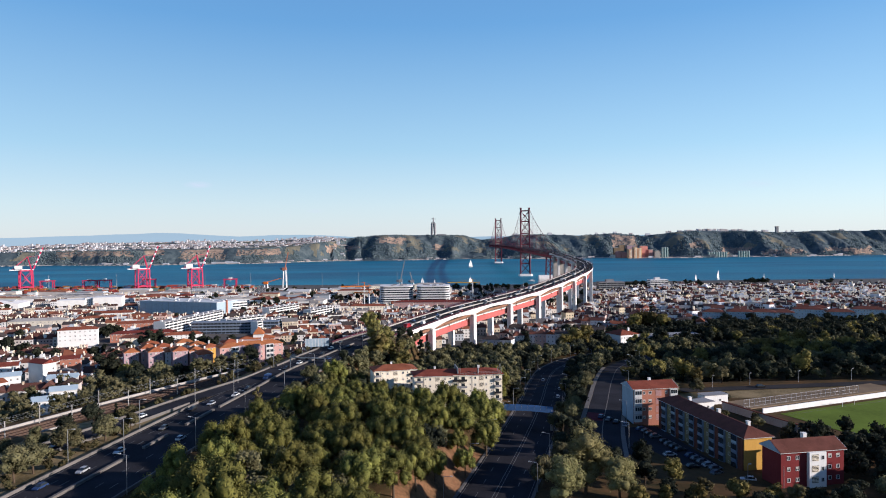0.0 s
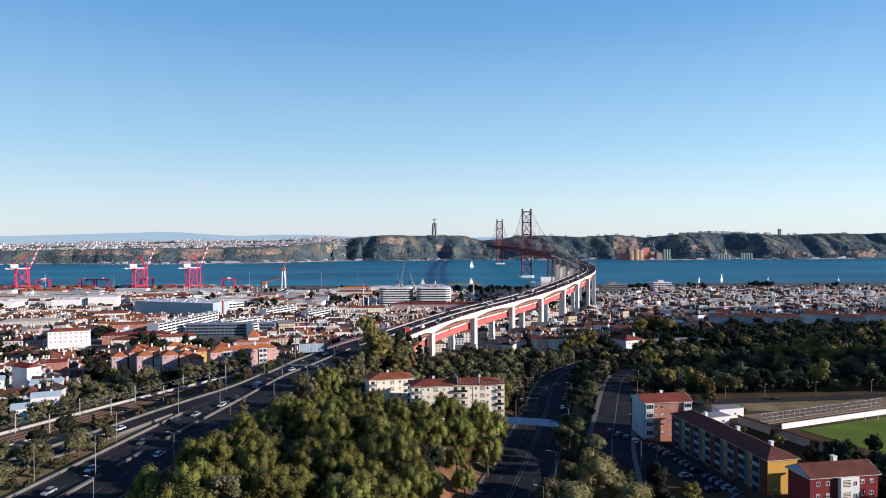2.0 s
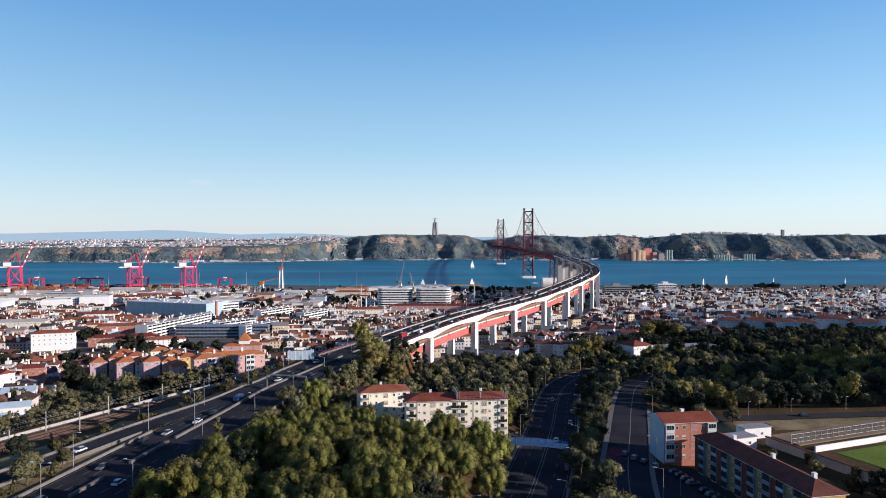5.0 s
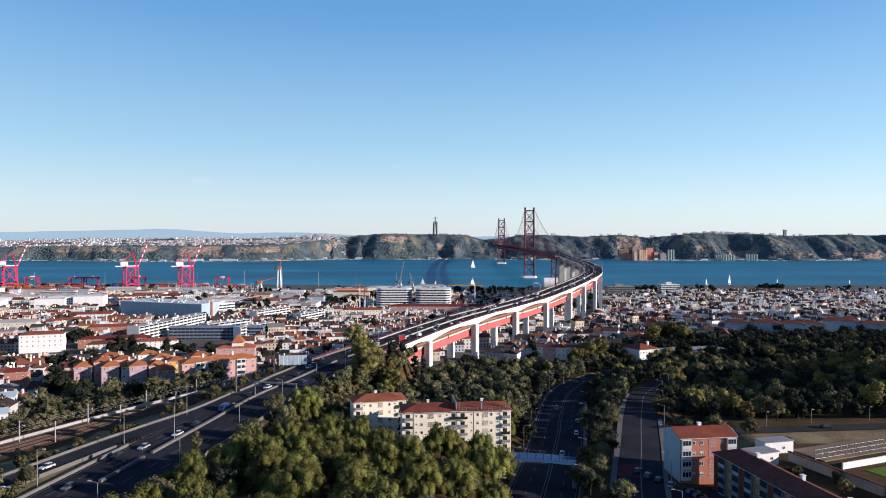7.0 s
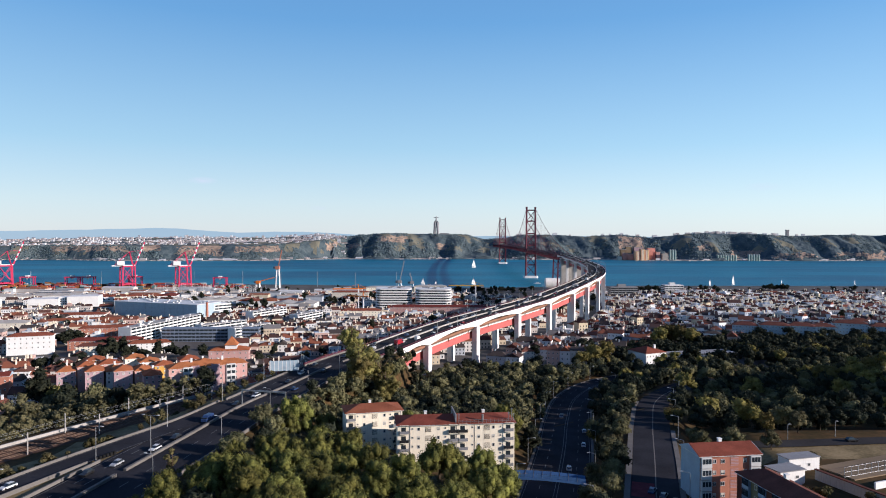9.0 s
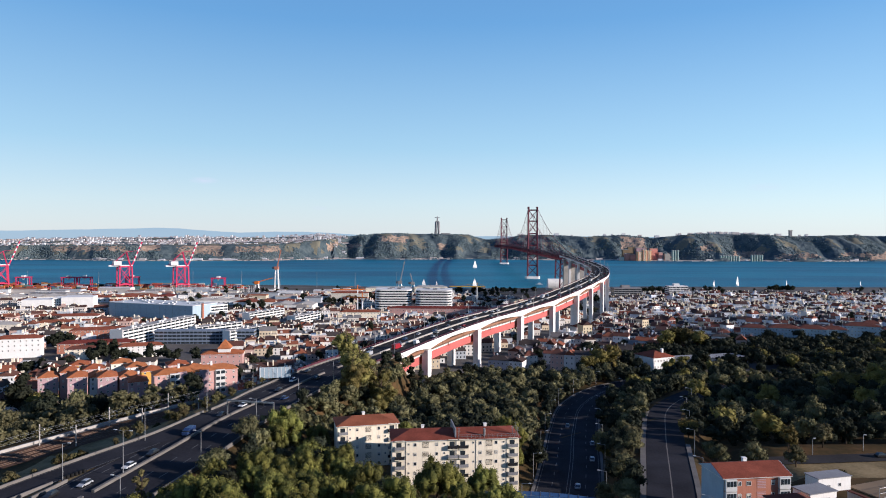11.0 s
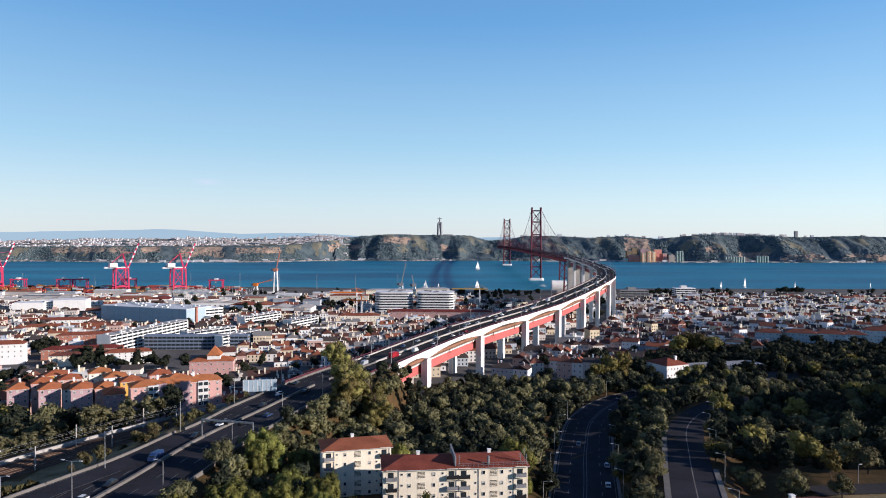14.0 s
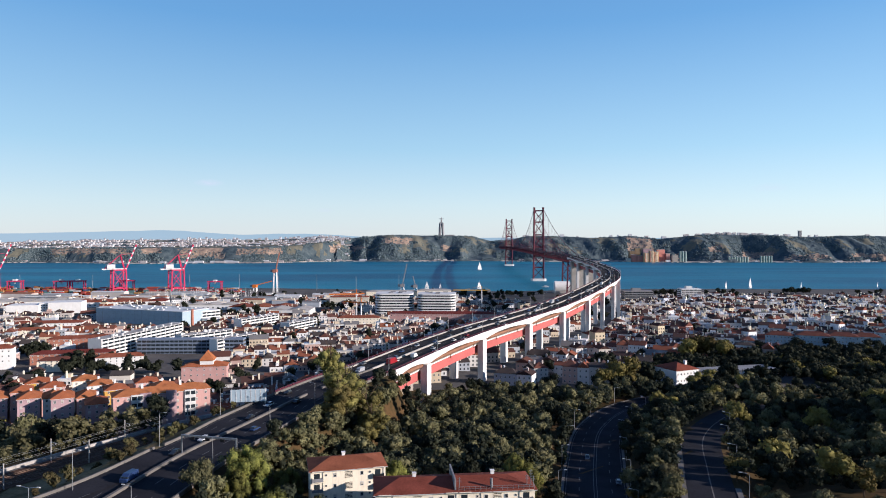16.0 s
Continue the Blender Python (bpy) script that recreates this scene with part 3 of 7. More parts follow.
side = strip("road", SIDE_ROAD, 0, SIDE_ROAD_LEN, -6.4, 7.4, 0.05, M_ASPHALT, "asphalt side road beside the apartment blocks", "road")
dashes("lane_marking", SIDE_ROAD, 0, SIDE_ROAD_LEN, 0.8, M_PAVE, side, run=9, gap=0.1, width=0.35, lift=0.07)
strip("bus_lane_patch", SIDE_ROAD, 54, 66, -6.2, 0.4, 0.06, material("red_road_surfacing", (0.16, 0.045, 0.055), 0.95, vary=0.3, scale=0.3, fine=2.0, spec=0.02), parent=side)
strip("pavement", SIDE_ROAD, 0, 190, -8.3, -6.5, 0.2, M_PAVE, "pale paved footway along the side road", "pavement", thick=0.5)
strip("pavement", SIDE_ROAD, 0, 130, 7.5, 9.1, 0.2, M_PAVE, "pale paved footway along the side road", "pavement", thick=0.5)

rail_bed = strip("railway_bed", RAILWAY, 0, RAILWAY_LEN, -7.5, 7.5, 0.08, M_BALLAST, "brown ballast bed with rail tracks", "railway")
for o in (-4.9, -3.45, -0.9, 0.55, 3.2, 4.65):
    strip("rail", RAILWAY, 0, RAILWAY_LEN, o - 0.06, o + 0.06, 0.28, M_RAIL, thick=0.2, parent=rail_bed)
strip("retaining_wall", RAILWAY, 0, RAILWAY_LEN, -10.2, -9.4, 1.2, M_CONCRETE, "long pale concrete wall along the railway", "wall", thick=6.0)
strip("retaining_wall", RAILWAY, 0, 95, 9.2, 10.0, 1.2, M_CONCRETE, "long pale concrete wall along the railway", "wall", thick=5.0)
strip("service_track", RAILWAY, 0, RAILWAY_LEN, -9.3, -7.7, 0.15, M_PAVE, "pale service path beside the tracks", "path")

# ---- the bridge ----
def deck_at(y):
    """Running length on the viaduct's line at which it reaches y."""
    lo, hi = 0.0, DECK_LEN
    for _ in range(40):
        mid = (lo + hi) / 2
        lo, hi = (mid, hi) if DECK(mid)[0][1] < y else (lo, mid)
    return lo


PIER_Y = [426, 514, 594, 664, 731, 812, 880, 950, 1027, 1108, 1190, 1262, 1345]
PIER_Q = [deck_at(y) if y > 470 else -1 for y in PIER_Y]
viaduct = thing("viaduct", "white concrete road viaduct on tall piers with red railings", "viaduct")


def haunched_girder(q0, q1, off, wide=3.4, deep=4.2, shallow=1.7):
    """One span of a box girder whose underside arches between two piers."""
    g, n = Geo(), 14
    for i in range(n + 1):
        q = q0 + (q1 - q0) * i / n
        c, r = DECK(q)
        u = abs(2 * i / n - 1)
        d = shallow + (deep - shallow) * u ** 1.8
        for o, z in ((off - wide / 2, -0.5), (off + wide / 2, -0.5), (off + wide / 2, -d), (off - wide / 2, -d)):
            g.v.append((c[0] + r[0] * o, c[1] + r[1] * o, c[2] + z))
    for i in range(n):
        a = 4 * i
        g.f += [(a, a + 4, a + 5, a + 1), (a + 1, a + 5, a + 6, a + 2), (a + 2, a + 6, a + 7, a + 3), (a + 3, a + 7, a + 4, a)]
    g.f += [(0, 1, 2, 3), (4 * n + 3, 4 * n + 2, 4 * n + 1, 4 * n)]
    return g


def column(q, off, top, along=5.8, across=4.0):
    c, r = DECK(q)
    f = np.array([-r[1], r[0]])
    ring = [(c[0] + r[0] * (off + s * across / 2) + f[0] * t * along / 2, c[1] + r[1] * (off + s * across / 2) + f[1] * t * along / 2) for s, t in ((-1, -1), (1, -1), (1, 1), (-1, 1))]
    x, y = c[0] + r[0] * off, c[1] + r[1] * off
    return Geo().prism(ring, gz(x, y) - 2, c[2] - top)


strip("deck_slab", DECK, 0, DECK_LEN, -13, 13, -0.05, M_WHITE_CONC, parent=viaduct, thick=0.9)
strip("carriageway", DECK, 0, DECK_LEN, -12.3, 12.3, 0.02, M_ASPHALT_OLD, parent=viaduct)
for o in (-8.3, -4.4, 4.4, 8.3):
    dashes("lane_marking", DECK, 0, DECK_LEN, o, M_LINE, viaduct, lift=0.05)
strip("median_barrier", DECK, 0, DECK_LEN, -0.4, 0.4, 0.95, M_CONCRETE, parent=viaduct, thick=0.95)
for s in (-1, 1):
    strip("parapet", DECK, 0, DECK_LEN, s * 12.75 - 0.25, s * 12.75 + 0.25, 0.75, M_WHITE_CONC if s > 0 else M_CONCRETE, parent=viaduct, thick=0.9)
    strip("handrail", DECK, 0, DECK_LEN, s * 12.75 - 0.12, s * 12.75 + 0.12, 1.75, M_BRIDGE, parent=viaduct, thick=0.25)
    g = Geo()
    for i in range(int(DECK_LEN / 3)):
        c, r = DECK(i * 3.0)
        x, y = c[0] + r[0] * s * 12.75, c[1] + r[1] * s * 12.75
        g.box(x - 0.1, x + 0.1, y - 0.1, y + 0.1, c[2] + 0.7, c[2] + 1.6)
    tagged(part("railing_posts", g, M_BRIDGE, viaduct), kind="stuff")
for a, b in zip([0.0] + PIER_Q[1:], PIER_Q[1:] + [DECK_LEN]):
    if b - a > 5:
        for o in (-10.8, 10.8):
            part("girder", haunched_girder(a, b, o), M_WHITE_CONC, viaduct)
for q in PIER_Q[1:]:
    c, r = DECK(q)
    for o in (-10.6, 10.6):
        part("column", column(q, o, 4.5), M_WHITE_CONC, viaduct)
    g = Geo()
    z = c[2] - 3.2
    g.beam((c[0] - r[0] * 8, c[1] - r[1] * 8, z), (c[0] + r[0] * 8, c[1] + r[1] * 8, z), 3.0, 4.0)
    part("crossbeam", g, M_GREY, viaduct)
# the railway carried below the road, running on under the ramp
for o in (-7.0, 6.2):
    strip("rail_girder", HIGHWAY, hw_at(440), HW_END + 0.5, o, o + 0.8, -8.2, M_BEAM, parent=viaduct, thick=5.4)
strip("rail_deck", HIGHWAY, hw_at(440), HW_END + 0.5, -7.6, 7.6, -6.9, M_WHITE_CONC, parent=viaduct, thick=1.3)
strip("ramp_slab", HIGHWAY, hw_at(440), HW_END + 0.5, -13, 13, -0.02, M_WHITE_CONC, parent=viaduct, thick=2.4)
strip("rail_girder", DECK, 0, DECK_LEN, 6.2, 7.0, -8.2, M_BEAM, parent=viaduct, thick=5.4)
strip("rail_girder", DECK, 0, DECK_LEN, -7.0, -6.2, -8.2, M_BEAM, parent=viaduct, thick=5.4)
strip("rail_deck", DECK, 0, DECK_LEN, -7.6, 7.6, -6.9, M_WHITE_CONC, parent=viaduct, thick=1.3)
strip("walkway", DECK, 0, DECK_LEN, 7.6, 8.4, -6.8, M_CONCRETE, parent=viaduct, thick=0.4)
g = Geo()
for i in range(int(DECK_LEN / 12)):
    (a, ra), (b, rb) = DECK(i * 12.0), DECK(i * 12.0 + 12.2)
    g.tube((a[0] + ra[0] * 9.0, a[1] + ra[1] * 9.0, a[2] - 4.9), (b[0] + rb[0] * 9.0, b[1] + rb[1] * 9.0, b[2] - 4.9), 1.15 if i % 3 else 1.3, n=10)
part("pipe", g, M_TUBE, viaduct)
for i in range(26):
    q = 12 + i * 37.0
    if q < DECK_LEN - 6:
        c, r = DECK(q)
        g = Geo()
        g.box(-0.3, 0.3, -0.3, 0.3, -8.8, -0.9)
        part("hanger_post", g, M_TUBE, viaduct, at=pose(c[0] + r[0] * 8.5, c[1] + r[1] * 8.5, c[2]))


T1, T2 = Vector((260, 1925, 0)), Vector((282, 2938, 0))
AX = (T2 - T1).normalized()
RT = Vector((AX.y, -AX.x, 0))
TOP = 190.5
DZ = 79.0                       # level of the road on the main span
S1 = Vector((258.5, 1442, 0))              # ends of the side spans
S2 = T2 + AX * 483
bridge = thing("suspension_bridge", "dark red steel suspension bridge with two braced towers over the river", "bridge")


def tower(base):
    half0, half1 = 13.5, 11.8
    for s in (-1, 1):
        g = Geo()
        a, b = base + RT * s * half0 + Vector((0, 0, 6)), base + RT * s * half1 + Vector((0, 0, TOP))
        for t in (-1, 1):
            g.beam(a + AX * t * 3.0, b + AX * t * 2.2, 3.6, 2.6)
        for k in range(0, 24):
            u = k / 23
            m = a.lerp(b, u)
            g.beam(m - AX * 3, m + AX * 3, 3.2, 0.9)
        part("tower_leg", g, M_BRIDGE, bridge)
    levels = [8, 36, 66, 90, 122, 156, 186]
    for z0, z1 in zip(levels, levels[1:]):
        g = Geo()
        w0, w1 = (half0 + (half1 - half0) * (z - 6) / (TOP - 6) for z in (z0, z1))
        if not (z0 == 66):
            g.beam(base - RT * w0 + Vector((0, 0, z0)), base + RT * w1 + Vector((0, 0, z1)), 1.7)
            g.beam(base + RT * w0 + Vector((0, 0, z0)), base - RT * w1 + Vector((0, 0, z1)), 1.7)
        g.beam(base - RT * w1 + Vector((0, 0, z1)), base + RT * w1 + Vector((0, 0, z1)), 2.6, 3.4)
        part("brace", g, M_BRIDGE, bridge)
    for s in (-1, 1):
        g = Geo()
        p = base + RT * s * half1 + Vector((0, 0, TOP))
        g.box(p.x - 2.4, p.x + 2.4, p.y - 3, p.y + 3, TOP - 0.5, TOP + 4.5)
        part("saddle", g, M_BRIDGE, bridge)
    g = Geo()
    ring = [base + RT * (20 * sx) + AX * (11 * sy) for sx, sy in ((-1, -0.6), (-0.8, -1), (0.8, -1), (1, -0.6), (1, 0.6), (0.8, 1), (-0.8, 1), (-1, 0.6))]
    g.prism([(p.x, p.y) for p in ring], -6, 6)
    part("pier_base", g, M_WHITE_CONC, bridge)


tower(T1)
tower(T2)


def road_z(p):
    """Level of the suspended road, cambered to the middle of the span."""
    u = (p - T1).dot(AX)
    return DZ + 3.0 * math.exp(-((u - 506) / 600) ** 2) - 2.2 * np.clip(-u / 483, 0, 1.2) - 2.2 * np.clip((u - 1013) / 483, 0, 1.2)


def truss(p, q, n):
    """Stiffening truss with its road, from p to q in n panels."""
    pts = [p.lerp(q, i / n) for i in range(n + 1)]
    top = [Vector((a.x, a.y, road_z(a) - 1.0)) for a in pts]
    for s in (-1, 1):
        g = Geo()
        for i in range(n):
            a, b = top[i] + RT * s * 10.5, top[i + 1] + RT * s * 10.5
            dn = Vector((0, 0, -10.6))
            g.beam(a, b, 0.9, 1.1)
            g.beam(a + dn, b + dn, 0.9, 1.1)
            g.beam(a, a + dn, 0.7)
            m = (a + b) / 2
            g.beam(a + dn, m, 0.6)
            g.beam(m, b + dn, 0.6)
        part("truss", g, M_BRIDGE, bridge)
    g = Geo()
    for a, b in zip(top, top[1:]):
        g.add([a - RT * 10.4, a + RT * 10.4, b + RT * 10.4, b - RT * 10.4] + [v + Vector((0, 0, 1.0)) for v in (a - RT * 10.4, a + RT * 10.4, b + RT * 10.4, b - RT * 10.4)],
              [(3, 2, 1, 0), (4, 5, 6, 7), (0, 1, 5, 4), (1, 2, 6, 5), (2, 3, 7, 6), (3, 0, 4, 7)])
    part("carriageway", g, M_ASPHALT, bridge)
    g = Geo()
    for a, b in zip(top, top[1:]):
        dn = Vector((0, 0, -9.6))
        g.add([a - RT * 9 + dn, a + RT * 9 + dn, b + RT * 9 + dn, b - RT * 9 + dn], [(3, 2, 1, 0)])
        g.beam(a - RT * 10.4 + dn, a + RT * 10.4 + dn, 1.0, 1.4)
    part("rail_floor", g, M_BRIDGE, bridge)
    for s in (-1, 1):
        g = Geo()
        for a, b in zip(top, top[1:]):
            g.beam(a + RT * s * 10.4 + Vector((0, 0, 2.1)), b + RT * s * 10.4 + Vector((0, 0, 2.1)), 0.3, 0.5)
        part("railing", g, M_BRIDGE, bridge)


truss(S1, T1, 21)
truss(T1, T2, 44)
truss(T2, S2, 21)
for s in (-1, 1):
    g, h = Geo(), Geo()
    off = RT * s * 11.8
    n = 44
    curve = []
    for i in range(n + 1):
        u = 2 * i / n - 1
        p = T1.lerp(T2, i / n)
        curve.append(Vector((p.x, p.y, 88 + (TOP + 2 - 88) * u * u)) + off)
    for a, b in zip(curve, curve[1:]):
        g.tube(a, b, 0.55, n=6, caps=False)
    for c in curve[1:-1]:
        h.tube(c, Vector((c.x, c.y, road_z(c - off))), 0.16, n=4, caps=False)
    for t, e in ((T1, S1), (T2, S2)):
        side_curve = []
        for i in range(22):
            u = i / 21
            p = t.lerp(e, u)
            side_curve.append(Vector((p.x, p.y, (TOP + 2) * (1 - u) + (road_z(e) + 1) * u - 4 * 16 * u * (1 - u))) + off)
        for a, b in zip(side_curve, side_curve[1:]):
            g.tube(a, b, 0.55, n=6, caps=False)
        for c in side_curve[1:-1]:
            h.tube(c, Vector((c.x, c.y, road_z(c - off))), 0.16, n=4, caps=False)
    part("main_cable", g, M_BRIDGE, bridge)
    tagged(part("hanger_ropes", h, M_BRIDGE, bridge), kind="stuff")

# steel bent and anchorage at the near shore
for d in (70, 8):
    p = S1 + AX * d
    for s in (-1, 1):
        g = Geo()
        g.beam((p + RT * s * 11) + Vector((0, 0, 4)), (p + RT * s * 9) + Vector((0, 0, road_z(p) - 11)), 2.6)
        part("bent_leg", g, M_BRIDGE, bridge)
    g = Geo()
    for z0, z1 in ((14, 38), (38, 64)):
        g.beam(p - RT * 10 + Vector((0, 0, z0)), p + RT * 10 + Vector((0, 0, z1)), 1.2)
        g.beam(p + RT * 10 + Vector((0, 0, z0)), p - RT * 10 + Vector((0, 0, z1)), 1.2)
    part("brace", g, M_BRIDGE, bridge)
anchorage = thing("anchorage", "massive pale concrete anchorage block and wall piers", "anchorage")
part("drum", Geo().tube((228, 1478, 16), (258, 1478, 16), 11, 11, 24), M_WHITE_CONC, anchorage)
part("footing", Geo().box(226, 276, 1462, 1496, 0, 8), M_CONCRETE, anchorage)
for y0, x0, x1, z1 in ((1400, 247, 270, 68.5), (1345, 250, 268, 66.0), (1300, 251, 267, 64.5)):
    part("wall_pier", Geo().box(x0, x1, y0, y0 + 12, 0, z1), M_CONCRETE, anchorage)

# ---- windows, balconies and houses ----
def combo(name, *pairs):
    """One mesh out of several Geos, each with its own material."""
    me = bpy.data.meshes.new(name)
    v, f, idx = [], [], []
    for k, (g, m) in enumerate(pairs):
        n = len(v)
        v += g.v
        f += [tuple(i + n for i in q) for q in g.f]
        idx += [k] * len(g.f)
        me.materials.append(m)
    me.from_pydata([tuple(p) for p in v], [], f)
    me.polygons.foreach_set("material_index", idx)
    me.update()
    return me


WINDOWS = {}


def window_mesh(w, h, frame_mat=M_FRAME, blind=0.0):
    """A framed pane with a sill, standing in the wall plane y = 0 and facing -y; blind: how far a roller blind is down."""
    key = (w, h, frame_mat.name, blind)
    if key not in WINDOWS:
        t = min(0.1, w * 0.12)
        o = [(-w / 2, 0), (w / 2, 0), (w / 2, h), (-w / 2, h)]
        i = [(-w / 2 + t, t), (w / 2 - t, t), (w / 2 - t, h - t), (-w / 2 + t, h - t)]
        v = [(x, 0.05, z) for x, z in o] + [(x, -0.08, z) for x, z in o] + [(x, -0.08, z) for x, z in i] + [(x, -0.01, z) for x, z in i]
        f, idx = [], []
        for k in range(4):
            n = (k + 1) % 4
            f += [(k, n, 4 + n, 4 + k), (4 + k, 4 + n, 8 + n, 8 + k), (8 + k, 8 + n, 12 + n, 12 + k)]
            idx += [0, 0, 0]
        zb = h - t - (h - 2 * t) * blind
        cuts = sorted({t, zb, h - t})
        cols = [-w / 2 + t, -0.04, 0.04, w / 2 - t] if w > 0.9 else [-w / 2 + t, w / 2 - t]
        for z0, z1 in zip(cuts, cuts[1:]):
            for c, (x0, x1) in enumerate(zip(cols, cols[1:])):
                n = len(v)
                v += [(x0, -0.01, z0), (x1, -0.01, z0), (x1, -0.01, z1), (x0, -0.01, z1)]
                f.append((n, n + 1, n + 2, n + 3))
                idx.append(2 if blind and z0 >= zb - 1e-6 else (0 if c == 1 else 1))
        me = bpy.data.meshes.new("window")
        me.from_pydata(v, [], f)
        for m in (frame_mat, M_GLASS, M_SHUTTER):
            me.materials.append(m)
        me.polygons.foreach_set("material_index", idx)
        bm = bmesh.new()
        bm.from_mesh(me)
        bmesh.ops.remove_doubles(bm, verts=bm.verts, dist=0.001)
        bm.to_mesh(me)
        bm.free()
        WINDOWS[key] = me
    return WINDOWS[key]


def balcony_mesh(w, h, deep, rail_mat, wall_mat):
    """A balcony: dark recess with a glazed door behind, slab, side cheek and a solid rail."""
    key = ("balcony", w, h, deep, rail_mat.name, wall_mat.name)
    if key not in WINDOWS:
        slab, rail, door, wall = Geo(), Geo(), Geo(), Geo()
        slab.box(-w / 2, w / 2, -deep, 0.02, -0.15, 0)
        rail.box(-w / 2, w / 2, -deep, -deep + 0.07, 0.08, 1.0)
        rail.box(-w / 2, -w / 2 + 0.07, -deep + 0.07, 0, 0.08, 1.0)
        rail.box(w / 2 - 0.07, w / 2, -deep + 0.07, 0, 0.08, 1.0)
        door.box(-w * 0.32, w * 0.2, -0.03, 0.03, 0.02, 2.1)
        wall.box(-w / 2, w / 2, -deep * 0.9, 0.02, h - 0.12, h)
        WINDOWS[key] = combo("balcony", (slab, wall_mat), (rail, rail_mat), (door, M_GLASS), (wall, wall_mat))
    return WINDOWS[key]


def lattice_mesh(w, h, n=5, bar_mat=None, dark_mat=None):
    """A stairwell screen: proud pale louvres stepping back to dark slots, in one folded sheet."""
    bar_mat, dark_mat = bar_mat or M_CREAM, dark_mat or M_DARK
    key = ("lattice", w, h, n, bar_mat.name, dark_mat.name)
    if key not in WINDOWS:
        prof, idx = [(0.03, 0.0)], []
        for i in range(n):
            z0, z1, z2 = h * i / n, h * (i + 0.42) / n, h * (i + 1) / n
            prof += [(-0.1, z0), (-0.1, z1), (-0.01, z1), (-0.01, z2)]
            idx += [0, 0, 0, 1]
        prof += [(-0.1, h), (0.03, h)]
        idx += [0, 0]
        me = bpy.data.meshes.new("stair_screen")
        v = [(x, y, z) for y, z in prof for x in (-w / 2, w / 2)]
        me.from_pydata(v, [], [(2 * i, 2 * i + 1, 2 * i + 3, 2 * i + 2) for i in range(len(prof) - 1)])
        me.materials.append(bar_mat)
        me.materials.append(dark_mat)
        me.polygons.foreach_set("material_index", idx)
        WINDOWS[key] = me
    return WINDOWS[key]


FACE = {"front": lambda L, D, s: pose(s, 0, 0), "right": lambda L, D, s: pose(L, s, 0, 0, 0, 90), "back": lambda L, D, s: pose(L - s, D, 0, 0, 0, 180), "left": lambda L, D, s: pose(0, D - s, 0, 0, 0, -90)}


def put(parent, me, face, L, D, s, z):
    """Sets a shared mesh on one face of a building, s metres from its left end as one looks at it, z above its base."""
    return part(me.name.split(".")[0], me, None, parent, at=Matrix.Translation((0, 0, z)) @ FACE[face](L, D, s))


def chimney(parent, x, y, z, h=1.6, w=0.8, mat=None):
    g = Geo()
    g.box(x - w / 2, x + w / 2, y - w / 2, y + w / 2, z, z + h)
    g.box(x - w / 2 - 0.1, x + w / 2 + 0.1, y - w / 2 - 0.1, y + w / 2 + 0.1, z + h, z + h + 0.15)
    return part("chimney", g, mat or M_WHITE, parent)


OCCUPIED = []


def occupy(x, y, rot, L, D):
    OCCUPIED.append((x, y, math.cos(radians(rot)), math.sin(radians(rot)), L, D))


def free_plot(x, y, pad):
    for ox, oy, c, s, L, D in OCCUPIED:
        u, v = (x - ox) * c + (y - oy) * s, -(x - ox) * s + (y - oy) * c
        if -pad < u < L + pad and -pad < v < D + pad:
            return False
    return True


def body(name, label, category, x, y, rot, L, D, z0, z1, wall_mat, group="", sink=3.0):
    """An Empty at the front left corner of a building and its walls."""
    b = thing(name, label, category, pose(x, y, z0, 0, 0, rot), group)
    part("wall", Geo().box(0, L, 0, D, -sink, z1 - z0), wall_mat, b)
    occupy(x, y, rot, L, D)
    return b


def pitched(parent, L, D, h, rise, mat, over=0.5, hip=True):
    g = Geo()
    g.hip(L, D, h, rise, over, 0.2, hip, L / 2, D / 2)
    r = part("roof", g, mat, parent)
    e = Geo()
    for x0, x1, y0, y1 in ((-over, L + over, -over, -over + 0.12), (-over, L + over, D + over - 0.12, D + over), (-over, -over + 0.12, -over + 0.12, D + over - 0.12), (L + over - 0.12, L + over, -over + 0.12, D + over - 0.12)):
        e.box(x0, x1, y0, y1, h - 0.16, h - 0.004)
    part("gutter", e, M_FRAME, r)
    if not hip:
        for x in ((-over - 0.22, L + over + 0.02) if L >= D else ()):
            w = Geo()
            w.add([(x, -over * 0.7, h + 0.1), (x + 0.2, -over * 0.7, h + 0.1), (x + 0.2, D + over * 0.7, h + 0.1), (x, D + over * 0.7, h + 0.1), (x, D / 2, h + rise * 0.96), (x + 0.2, D / 2, h + rise * 0.96)], [(0, 1, 5, 4), (2, 3, 4, 5), (0, 4, 3), (1, 2, 5)])
            part("gable", w, M_PALEBLUE, parent)
    return r


